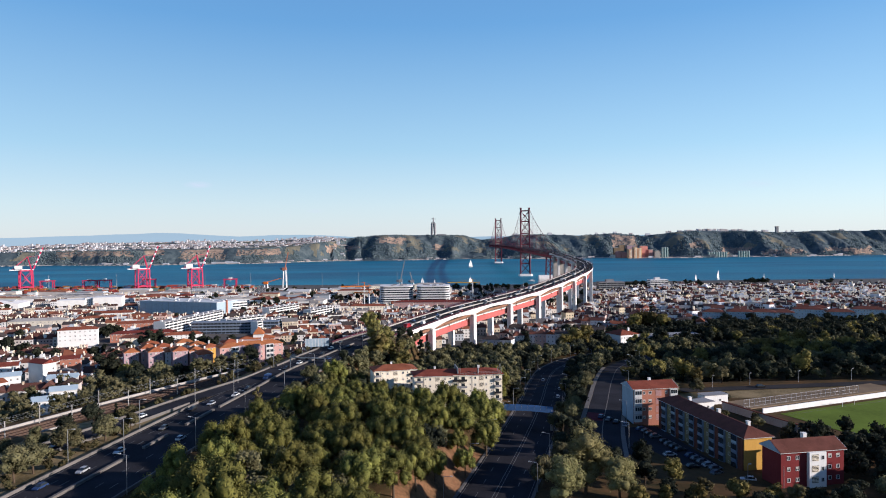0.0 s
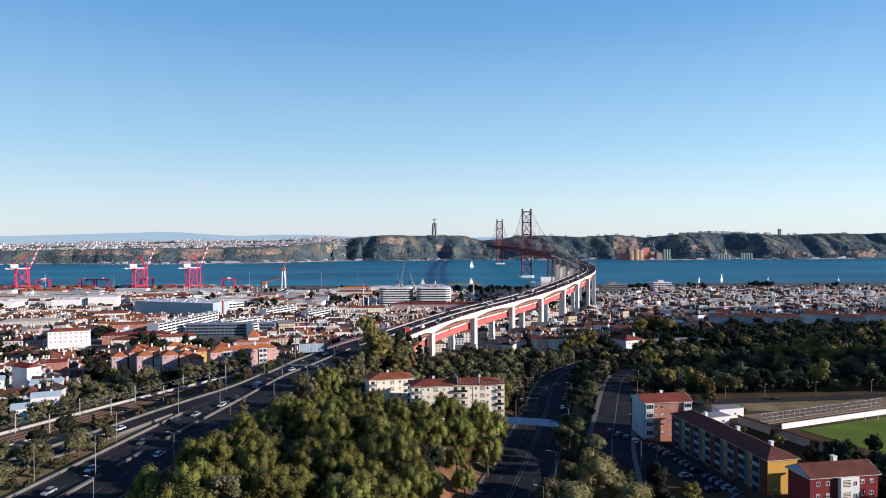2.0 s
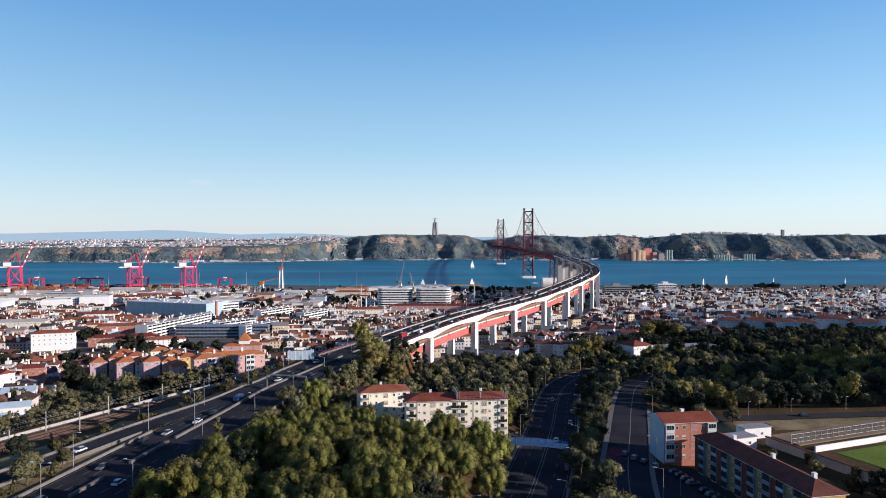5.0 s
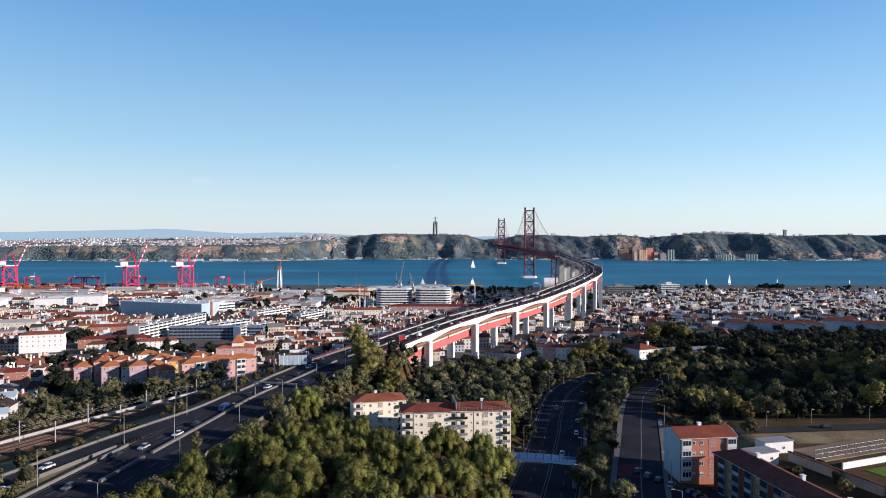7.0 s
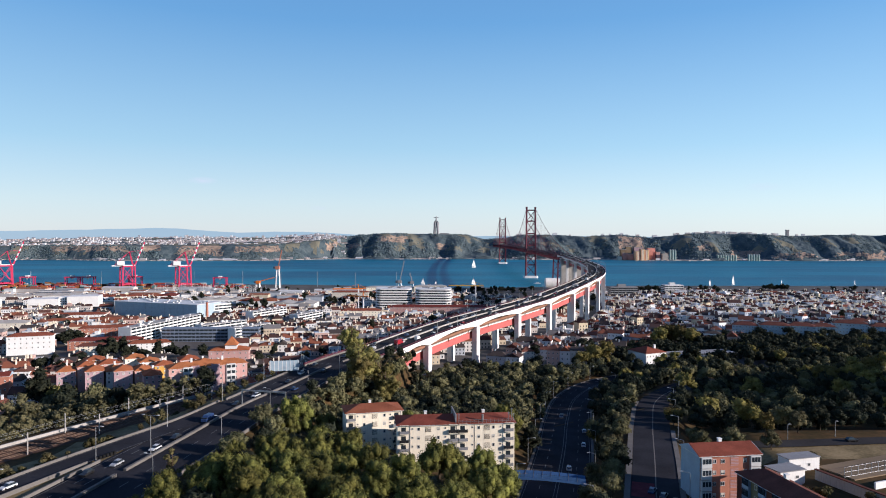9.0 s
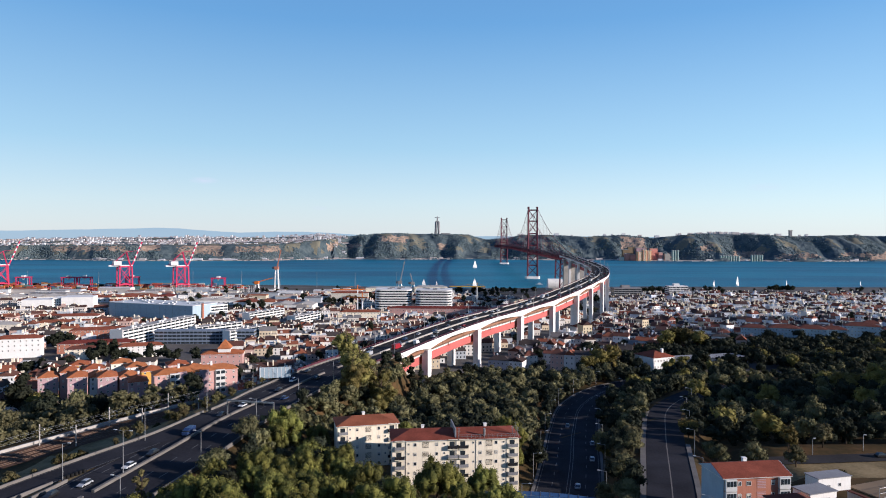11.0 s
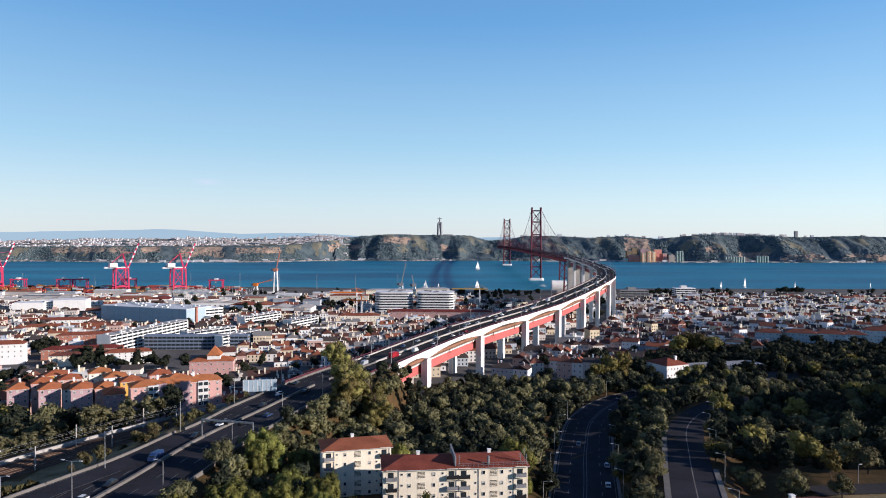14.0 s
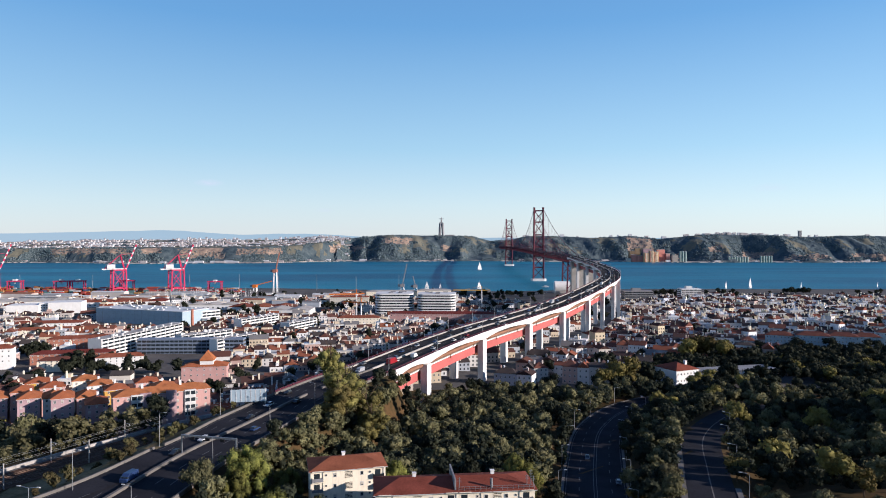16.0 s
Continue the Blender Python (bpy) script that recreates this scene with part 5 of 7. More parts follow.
# white villa in the right-hand wood
villa = terrace("white villa with a red hipped roof among dark trees", 154.0, 566, 24, 19, 20, 17.5, 26, M_WHITE, M_TILE, 4.0, True, 2, 2.6)
chimney(villa, 13, 6, 9, 4.5, 1.5)
annex2 = body("annex", "low white flat-roofed annex beside the villa", "building", 176, 578, 14, 58, 16, 17.5, 22.5, M_WHITE)
part("roof", Geo().box(-0.4, 58.4, -0.4, 16.4, 5.0, 5.35), M_GREY, annex2)
for i in range(14):
    put(annex2, window_mesh(1.3, 1.4), "front", 58, 16, 3 + i * 4, 1.8)
# Shaded fronts: the blue of the shade is put into the walls.
for x, y, L, D, z0, z1, rot in ((286, 722, 22, 14, 12, 27.5, -24), (308, 713, 26, 14, 12, 28.5, -22), (336, 716, 24, 14, 12, 27.5, -24), (362, 722, 22, 14, 12, 26, -20), (388, 730, 30, 14, 12, 28.5, -25), (420, 722, 28, 14, 12, 26, -22), (452, 728, 32, 14, 12, 28, -24)):
    terrace("pale apartment house tinted shade blue-grey, with a dark red mansard roof", x, y, rot, L, D, z0, z1, M_PALEBLUE, M_TILE_DK, 3.2, True, 5, 2.6, "row of pale apartment houses", ("front",))
for x, y, w, h, lab, wm in ((294, 1206, 46, 25, "grey concrete office block with dark glazing", M_GREY), (411, 1281, 34, 23, "white tower block with a roof mast", M_WHITE)):
    t = thing("office_block", lab, "office", pose(x, y, 4.5))
    banded(t, 0, w, 0, 22, -1, 7, h / 7, wm, M_GLASS, 0.3)
    part("plant_room", Geo().box(w * 0.3, w * 0.6, 5, 14, h - 1, h + 3), wm, t)

# ---- trees ----
def foliage(name, color, alt, vary=0.3):
    m = material(name, color, 0.75, vary=0.4, scale=0.25, fine=2.0, bump=0.0, alt=alt, per_object=vary, per_island=0.12, spec=0.05)
    b = m.node_tree.nodes["Principled BSDF"]
    n, l = m.node_tree.nodes, m.node_tree.links
    tr, mx = n.new("ShaderNodeBsdfTranslucent"), n.new("ShaderNodeMixShader")
    l.new(b.inputs["Base Color"].links[0].from_socket, tr.inputs["Color"])
    mx.inputs[0].default_value = 0.12
    l.new(b.outputs[0], mx.inputs[1])
    l.new(tr.outputs[0], mx.inputs[2])
    l.new(mx.outputs[0], n["Material Output"].inputs["Surface"])
    return m


M_PINE = foliage("pine_needles", (0.255, 0.245, 0.060), (0.052, 0.060, 0.020), 0.28)
M_OLIVE = foliage("olive_leaves", (0.230, 0.208, 0.105), (0.048, 0.050, 0.025))
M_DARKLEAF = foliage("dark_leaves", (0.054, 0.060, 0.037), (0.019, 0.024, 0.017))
M_GOLD = foliage("yellowing_leaves", (0.235, 0.190, 0.058), (0.090, 0.080, 0.030))
M_EUCALYPT = foliage("eucalyptus_leaves", (0.300, 0.255, 0.085), (0.090, 0.085, 0.030))
M_PALE = foliage("pale_willow_leaves", (0.300, 0.270, 0.115), (0.150, 0.140, 0.060))
M_BUSH = foliage("dry_bush_leaves", (0.150, 0.125, 0.060), (0.065, 0.065, 0.028))

ICO = None


def ico():
    global ICO
    if ICO is None:
        bm = bmesh.new()
        bmesh.ops.create_icosphere(bm, subdivisions=1, radius=1)
        bm.verts.ensure_lookup_table()
        ICO = (np.array([v.co[:] for v in bm.verts]), np.array([[v.index for v in f.verts] for f in bm.faces]))
        bm.free()
    return ICO


def crown_arrays(rng, radius, height, base, clumps, leaves, leaf, shape="round"):
    """Vertices, quads (leaves) and triangles (shaded hearts of the clumps) of one crown."""
    V, Q, T = [], [], []
    n = 0
    lobes = rng.normal(size=(6, 3))
    lobes *= rng.uniform(0.45, 0.68, (6, 1)) / np.linalg.norm(lobes, axis=1, keepdims=True)
    lobes[0] = (0, 0, 0.3)
    for c in range(clumps):
        for _ in range(20):
            p = rng.uniform(-1, 1, 3)
            if 0.3 < np.linalg.norm(p) < 1:
                break
        if shape == "round" and clumps > 12:
            p = lobes[rng.integers(6)] + p * 0.5
        if shape == "flat":
            p[2] = abs(p[2]) * 0.6 - 0.1
        k = 1.0
        if shape == "cone":
            k = 1 - 0.75 * (p[2] + 1) / 2
        if shape == "tall":
            k = 1 - 0.35 * abs(p[2])
        if shape == "umbrella":
            p /= np.linalg.norm(p)
            p *= rng.uniform(0.6, 1.12)
            p[2] = abs(p[2]) * 1.5 - 0.75 + 0.25 * lobes[rng.integers(6)][2]
        cen = np.array([p[0] * radius * 0.72 * k, p[1] * radius * 0.72 * k, base + height * (0.5 + 0.42 * p[2])])
        r = radius * rng.uniform(0.2, 0.42) * (0.75 if shape in ("cone", "tall") else 1) * (24 / max(clumps, 24)) ** 0.3
        iv, it = ico()
        tall = 1.35 if shape == "umbrella" else 0.8           # pine boughs stand up in plumes
        if shape == "umbrella":
            r *= 0.86
        sc = np.array([r * 0.84, r * 0.84, r * 0.84 * tall])
        V.append(iv * sc * rng.uniform(0.8, 1.1, (len(iv), 1)) + cen)
        T.append(it + n)
        n += len(iv)
        d = rng.normal(size=(leaves, 3))
        d[:, 2] = d[:, 2] * 0.9 + 0.25
        d /= np.linalg.norm(d, axis=1, keepdims=True)
        pos = cen + d * np.array([r, r, r * tall]) * rng.uniform(0.74, 1.22, (leaves, 1))
        nor = d + rng.normal(size=(leaves, 3)) * 0.45
        nor /= np.linalg.norm(nor, axis=1, keepdims=True)
        a = np.cross(nor, rng.normal(size=(leaves, 3)))
        a /= np.linalg.norm(a, axis=1, keepdims=True)
        b = np.cross(nor, a)
        s = leaf * rng.uniform(0.6, 1.25, (leaves, 1))
        quad = np.stack([pos - a * s, pos - b * s * 0.6, pos + a * s, pos + b * s * 0.6], 1)
        V.append(quad.reshape(-1, 3))
        Q.append(np.arange(leaves * 4).reshape(-1, 4) + n)
        n += leaves * 4
    return np.vstack(V), np.vstack(Q), np.vstack(T)


def np_mesh(name, V, Q, T, mat):
    me = bpy.data.meshes.new(name)
    me.vertices.add(len(V))
    me.vertices.foreach_set("co", np.asarray(V, np.float32).ravel())
    loops = np.concatenate([Q.ravel(), T.ravel()]).astype(np.int32)
    me.loops.add(len(loops))
    me.loops.foreach_set("vertex_index", loops)
    starts = np.concatenate([np.arange(len(Q)) * 4, len(Q) * 4 + np.arange(len(T)) * 3]).astype(np.int32)
    me.polygons.add(len(starts))
    me.polygons.foreach_set("loop_start", starts)
    me.materials.append(mat)
    me.update(calc_edges=True)
    me.validate()
    return me


def trunk_geo(rng, h, r, limbs, reach, start=0.45):
    g = Geo()
    lean = Vector((rng.uniform(-0.05, 0.05), rng.uniform(-0.05, 0.05), 1)) * h
    mid = lean * 0.5 + Vector((rng.uniform(-0.2, 0.2), rng.uniform(-0.2, 0.2), 0))
    g.tube((0, 0, -1.0), mid, r, r * 0.75, 7)
    g.tube(mid, lean, r * 0.75, r * 0.3, 7)
    for i in range(limbs):
        a = 2 * math.pi * (i + rng.uniform(0, 0.6)) / limbs
        p = lean * rng.uniform(start, 0.85)
        g.tube(p, p + Vector((math.cos(a) * reach, math.sin(a) * reach, reach * rng.uniform(0.5, 1.1))), r * 0.36, r * 0.12, 5)
    return g


def make_tree(kind, seed):
    """Meshes of one tree variant: trunk and crown."""
    rng = np.random.default_rng(seed)
    spec = {  # radius, crown height, crown base, clumps, leaves a clump, leaf size, shape, material, trunk height and radius
        "pine": (5.3, 8.4, 3.4, 48, 140, 0.19, "umbrella", M_PINE, 9.0, 0.30),
        "olive": (4.6, 6.0, 1.4, 28, 100, 0.27, "round", M_OLIVE, 5.5, 0.25),
        "dark": (4.4, 7.0, 2.2, 22, 60, 0.40, "round", M_DARKLEAF, 7.0, 0.28),
        "gold": (4.4, 6.5, 2.5, 20, 65, 0.40, "round", M_GOLD, 6.5, 0.25),
        "pale": (5.6, 9.0, 1.6, 46, 150, 0.19, "round", M_PALE, 9.0, 0.3),
        "poplar": (2.6, 12.0, 1.5, 26, 70, 0.34, "tall", M_PALE, 11.0, 0.22),
        "cypress": (2.2, 15.0, 1.0, 26, 60, 0.36, "cone", M_DARKLEAF, 12.0, 0.25),
        "eucalyptus": (11.0, 21.0, 5.5, 110, 80, 0.36, "round", M_EUCALYPT, 26.0, 0.55),
        "bush": (2.0, 2.6, 0.2, 9, 60, 0.28, "round", M_BUSH, 1.8, 0.1)}[kind]
    radius, ch, base, clumps, leaves, leaf, shape, mat, th, tr = spec
    crown = np_mesh("crown", *crown_arrays(rng, radius, ch, base, clumps, leaves, leaf, shape), mat)
    rr = random.Random(seed)
    return trunk_geo(rr, th, tr, 7 if kind == "eucalyptus" else 5, radius * 0.55, 0.35 if kind == "eucalyptus" else 0.5).mesh("trunk", M_TRUNK), crown


TREES = {k: [make_tree(k, 17 * i + len(k)) for i in range(n)] for k, n in (("pine", 6), ("olive", 4), ("dark", 3), ("gold", 2), ("pale", 2), ("poplar", 1), ("cypress", 2), ("eucalyptus", 1), ("bush", 3))}
TREE_LABEL = {"pine": "bushy yellow-green pine on the wooded knoll", "olive": "grey-green olive tree on the slope", "dark": "dark green broadleaf tree", "gold": "broadleaf tree with yellowing leaves", "pale": "pale feathery willow-like tree beside the avenue",
              "poplar": "slender pale poplar at the roadside", "cypress": "tall dark cypress tree", "eucalyptus": "tall spreading eucalyptus with bare pale limbs", "bush": "low dry roadside bush"}
tree_rng = random.Random(21)


def plant(kind, x, y, s=1.0, z=None, group=""):
    tr, cr = tree_rng.choice(TREES[kind])
    rot = tree_rng.uniform(0, 360)
    sz = s * tree_rng.uniform(0.9, 1.12)
    m = pose(x, y, (gz(x, y) if z is None else z) - 0.1, 0, 0, rot) @ Matrix.Diagonal((s, s, sz, 1))
    b = thing("bush" if kind == "bush" else "tree", TREE_LABEL[kind], "bush" if kind == "bush" else "tree", m, group)
    part("trunk", tr, None, b)
    part("crown", cr, None, b)
    return b


def scatter(x0, x1, y0, y1, step, test, seed):
    """Jittered places on a grid that pass a test."""
    r = random.Random(seed)
    out = []
    y = y0
    while y < y1:
        x = x0 + r.uniform(0, step)
        while x < x1:
            px, py = x + r.uniform(-0.35, 0.35) * step, y + r.uniform(-0.35, 0.35) * step
            if test(px, py):
                out.append((px, py, r.random()))
            x += step
        y += step
    return out


def side_of(name, x, y):
    return float(off_line(name, np.array([x]), np.array([y]))[0][0])


KEEP_CLEAR = [(-33, -8, 304, 338), (-16, 30, 290, 316), (72, 98, 255, 280), (80, 104, 204, 264), (92, 118, 186, 204), (150, 244, 546, 602)]


def clear(x, y, pad=2.0):
    return not any(x0 - pad < x < x1 + pad and y0 - pad < y < y1 + pad for x0, x1, y0, y1 in KEEP_CLEAR)


def knoll(x, y):
    h, a = side_of("highway", x, y), side_of("avenue", x, y)
    return h > 23.0 and a < -(10.0 + 7 * math.exp(-((y - 178) / 14) ** 2)) and clear(x, y, 3.5) and not (-16 < x < 4 and 280 < y < 298)


def slope(x, y):
    h, a = side_of("highway", x, y), side_of("avenue", x, y)
    return h > 20 and a < -11.5 and clear(x, y, 3.0) and y < 545 - abs(x) * 0.1 and not (abs((x + 44) * 0.916 - (y - 445) * 0.40) < 16 and y > 425)


count = 0
for x, y, k in scatter(-75, 40, 112, 330, 9.4, knoll, 3):
    plant("pine" if k < 0.72 else ("olive" if k < 0.9 else "dark"), x, y, (0.68 + 0.72 * ((k * 7) % 1)) * (1.3 if y < 195 and x < -30 else 1.1 if x < -48 else 1.0), group="trees of the knoll")
    count += 1
for x, y, k in scatter(-70, 100, 318, 350, 9.5, lambda x, y: slope(x, y) and not knoll(x, y) or (y >= 330 and slope(x, y)), 4):
    plant("olive" if k < 0.6 else ("dark" if k < 0.85 else "pine"), x, y, 0.85 + 0.4 * ((k * 7) % 1), group="trees of the slope")
    count += 1
for x, y, q in ((-34, 402, 1.0), (-27, 408, 0.95), (-41, 407, 0.85), (-36, 394, 0.8), (-24, 399, 0.78)):
    plant("eucalyptus", x, y, q, group="eucalyptus clump")
plant("cypress", -12, 444, 1.7)
plant("cypress", -7, 449, 1.5)
plant("poplar", -70, 256, 1.05)
plant("pale", 38, 186, 1.7)
plant("pale", 30, 174, 1.4)
plant("pale", 46, 180, 1.3)
for x, y, k, s in ((60, 205, "dark", 0.8), (66, 196, "gold", 0.7), (72, 188, "bush", 1.2), (78, 181, "gold", 0.6), (84, 176, "gold", 0.55), (56, 190, "dark", 0.7), (50, 200, "dark", 0.8), (47, 214, "olive", 0.8), (92, 176, "pale", 0.5), (46, 232, "dark", 0.8), (52, 246, "olive", 0.7),
                   (118, 310, "olive", 0.7), (108, 318, "olive", 0.9), (124, 326, "gold", 0.7), (138, 330, "olive", 0.8), (150, 336, "dark", 0.8), (100, 328, "olive", 0.8), (96, 345, "gold", 0.7), (122, 240, "olive", 0.45), (118, 252, "olive", 0.5), (110, 268, "bush", 1.2),
                   (126, 226, "dark", 0.7), (134, 220, "dark", 0.6), (142, 222, "dark", 0.6), (150, 218, "dark", 0.6), (125, 205, "dark", 0.5), (132, 198, "olive", 0.5), (158, 222, "dark", 0.6)):
    plant(k, x, y, s * 1.35)
for x, y, k in scatter(98, 160, 150, 206, 9.5, lambda x, y: clear(x, y, 3) and y < 203, 61):
    plant("dark" if k < 0.8 else "olive", x, y, 0.75 + 0.3 * ((k * 7) % 1), group="trees below the apartment blocks")
for x, y, k in scatter(44, 98, 150, 183, 7.5, lambda x, y: side_of("side", x, y) > 10 or y < 176, 62):
    plant("dark" if k < 0.5 else ("bush" if k < 0.8 else "gold"), x, y, 0.55 + 0.3 * ((k * 7) % 1), group="trees below the apartment blocks")
for i, (x, y) in enumerate(((-143, 420), (-128, 422), (-118, 428), (-152, 425), (-163, 429), (-176, 431), (-185, 436), (-199, 438), (-212, 442), (-168, 421), (-190, 426))):
    plant(("dark", "olive", "dark", "gold")[i % 4], x, y - 3, (0.95 + 0.25 * (i % 3)) * (1.7 if x < -150 else 1.0), group="trees before the pink houses")
for x, y, q in ((190, 642, 2.5), (203, 646, 2.7), (215, 641, 2.4), (115, 561, 2.1), (125, 566, 2.3), (107, 556, 1.7), (210, 436, 1.7), (222, 430, 1.9), (235, 436, 1.9), (246, 430, 1.5)):
    plant("gold", x, y, q, group="tall yellowing trees")
# between the avenue and the side road
for x, y, k in scatter(22, 110, 205, 345, 7.6, lambda x, y: side_of("avenue", x, y) > 11.5 and side_of("side", x, y) < -10.5, 6):
    plant("olive" if k < 0.6 else ("gold" if k < 0.75 else "dark"), x, y, 0.85 + 0.4 * ((k * 7) % 1), group="trees between the roads")
# verge bushes along the highway and railway
for x, y, k in scatter(-170, -60, 170, 430, 6.2, lambda x, y: -36 < side_of("highway", x, y) < -14.5 and abs(side_of("slip", x, y)) > 7.5 and side_of("rail", x, y) > 11, 8):
    plant("bush" if k < 0.8 or y > 250 else "olive", x, y, 0.7 + 0.7 * ((k * 7) % 1), group="verge bushes")
for x, y, s, k in ((-130, 252, 1.15, "dark"), (-137, 246, 1.1, "dark"), (-133, 259, 0.75, "cypress"), (-127, 264, 0.6, "cypress"), (-139, 253, 0.7, "cypress"), (-142, 236, 1.0, "olive"), (-147, 228, 0.9, "olive"), (-125, 272, 0.8, "olive"), (-115, 415, 1.0, "dark"), (-124, 411, 0.9, "dark"), (-131, 412, 0.9, "olive"), (-160, 420, 0.9, "dark"), (-152, 424, 0.8, "dark"), (-178, 424, 0.8, "dark")):
    plant(k, x, y, s)

def wood(name, label, places, mat, seed, radius=4.6, height=7.0, clumps=11, leaves=20, leaf=0.8, shape="round", low=1.6):
    """Many trees of a far wood as one mesh."""
    rng = np.random.default_rng(seed)
    kinds = [crown_arrays(rng, radius, height, low, clumps, leaves, leaf, shape) for _ in range(5)]
    V, Q, T, n = [], [], [], 0
    for x, y, z, s in places:
        v, q, t = kinds[rng.integers(5)]
        a = rng.uniform(0, 6.28)
        c, si = math.cos(a), math.sin(a)
        sv = v * np.array([s, s, s * rng.uniform(0.85, 1.2)])
        V.append(np.stack([sv[:, 0] * c - sv[:, 1] * si + x, sv[:, 0] * si + sv[:, 1] * c + y, sv[:, 2] + z], 1))
        Q.append(q + n)
        T.append(t + n)
        n += len(v)
    return tagged(new(name, np_mesh(name, np.vstack(V), np.vstack(Q), np.vstack(T), mat)), label, "trees", kind="stuff")


def lots(places):
    pts = np.array([(x, y) for x, y, k in places])
    z = ground_height(pts[:, 0], pts[:, 1])
    return [(x, y, zz - 0.3, 0.7 + 0.6 * ((k * 13) % 1), k) for (x, y, k), zz in zip(places, z)]


DECK_TAB = line_table(DECK, DECK_LEN, 8.0)


def deck_gap(x, y):
    return float(np.sqrt(((DECK_TAB[:, 0] - x) ** 2 + (DECK_TAB[:, 1] - y) ** 2).min()))


valley = lots(scatter(-330, -100, 320, 448, 8.5, lambda x, y: -95 < side_of("rail", x, y) < -14 and free_plot(x, y, 4.5), 9))
wood("valley_scrub", "dark scrubby trees on the bank below the pink houses", [(x, y, z, s * (1.35 if y > 395 else 1.0)) for x, y, z, s, k in valley if k < 0.86], M_OLIVE, 35, leaves=40, leaf=0.5)
edge = lots(scatter(-90, 0, 215, 440, 6.0, lambda x, y: 20.5 < side_of("highway", x, y) < 30 and y > 300 and clear(x, y, 2), 27))
wood("knoll_thicket", "thicket of small grey-green trees beside the carriageway", [(x, y, z, s * 0.9) for x, y, z, s, k in edge], M_OLIVE, 39, leaves=60, leaf=0.42)
pitch_trees = lots(scatter(118, 175, 188, 236, 6.5, lambda x, y: y < 238 - (x - 118) * 0.1, 19))
wood("wood_hedge", "dark hedge trees between the pitch and the apartment blocks", [(x, y, z, s * 0.75) for x, y, z, s, k in pitch_trees], M_DARKLEAF, 36, leaves=40, leaf=0.55)
far_slope = lots(scatter(-70, 130, 350, 560, 7.2, slope, 14))
right_wood = lots(scatter(95, 560, 335, 660, 8.0, lambda x, y: side_of("side", x, y) > (9.5 if y < 400 else 7.0) and clear(x, y, 5) and x < 0.75 * y + 30 and (y > 326 or x < 105) and not (x > 215 and y > 640), 15))
mid_wood = lots(scatter(50, 200, 345, 600, 7.5, lambda x, y: side_of("avenue", x, y) > 11.5 and side_of("side", x, y) < (-9.5 if y < 390 else -7.5) or (x > 95 and 520 < y < 562 and clear(x, y, 4)), 16))
everything = far_slope + right_wood + mid_wood
wood("wood_olive", "dense wood of grey-green olive trees on the slope", [p[:4] for p in far_slope if p[4] < 0.5] + [p[:4] for p in right_wood if p[4] < 0.26] + [p[:4] for p in mid_wood if p[4] < 0.3], M_OLIVE, 31, clumps=16, leaves=48, leaf=0.42)
town_edge = lots(scatter(110, 470, 575, 706, 8.5, lambda x, y: free_plot(x, y, 4) and deck_gap(x, y) > 20 and (y < 640 or x > 200), 18))
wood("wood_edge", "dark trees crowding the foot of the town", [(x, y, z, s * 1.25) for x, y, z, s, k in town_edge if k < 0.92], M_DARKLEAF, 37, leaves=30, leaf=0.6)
wood("wood_edge_gold", "yellow-green trees at the foot of the town", [(x, y, z, s * 1.25) for x, y, z, s, k in town_edge if k >= 0.93], M_GOLD, 38, leaves=30, leaf=0.6)
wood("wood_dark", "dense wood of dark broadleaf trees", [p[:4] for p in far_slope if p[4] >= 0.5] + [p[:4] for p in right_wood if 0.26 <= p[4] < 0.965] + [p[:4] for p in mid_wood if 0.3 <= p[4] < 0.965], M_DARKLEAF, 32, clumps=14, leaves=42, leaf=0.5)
wood("wood_gold", "yellowing trees scattered through the dark wood", [(x, y, z, s * 1.3) for x, y, z, s, k in right_wood + mid_wood if k >= 0.965], M_GOLD, 33, clumps=20, leaves=60, leaf=0.38)

# ---- the town's houses ----
def palette(name, colors, rough=0.9, stain=0.25, random_of="island"):
    """A surface that takes one of several colours for each separate piece or object."""
    m = material(name, (0.6, 0.6, 0.6), rough, vary=0.12, scale=0.2, fine=1.2, stain=0.0)
    n, l = m.node_tree.nodes, m.node_tree.links
    b = n["Principled BSDF"]
    old = b.inputs["Base Color"].links[0].from_socket
    src = n.new("ShaderNodeNewGeometry" if random_of == "island" else "ShaderNodeObjectInfo")
    cr, mx = n.new("ShaderNodeValToRGB"), n.new("ShaderNodeMix")
    cr.color_ramp.interpolation = "CONSTANT"
    for i, c in enumerate(colors):
        e = cr.color_ramp.elements[i] if i < 2 else cr.color_ramp.elements.new(i / len(colors))
        e.position = i / len(colors)
        e.color = (*c, 1)
    l.new(src.outputs["Random Per Island" if random_of == "island" else "Random"], cr.inputs[0])
    mx.data_type, mx.blend_type = "RGBA", "MULTIPLY"
    mx.inputs[0].default_value = 1.0
    sc = n.new("ShaderNodeMix")
    sc.data_type, sc.blend_type = "RGBA", "MULTIPLY"
    sc.inputs[0].default_value = 1.0
    sc.inputs[7].default_value = (2.0, 2.0, 2.0, 1)
    l.new(old, sc.inputs[6])
    l.new(sc.outputs[2], mx.inputs[6])
    l.new(cr.outputs[0], mx.inputs[7])
    l.new(mx.outputs[2], b.inputs["Base Color"])
    return m


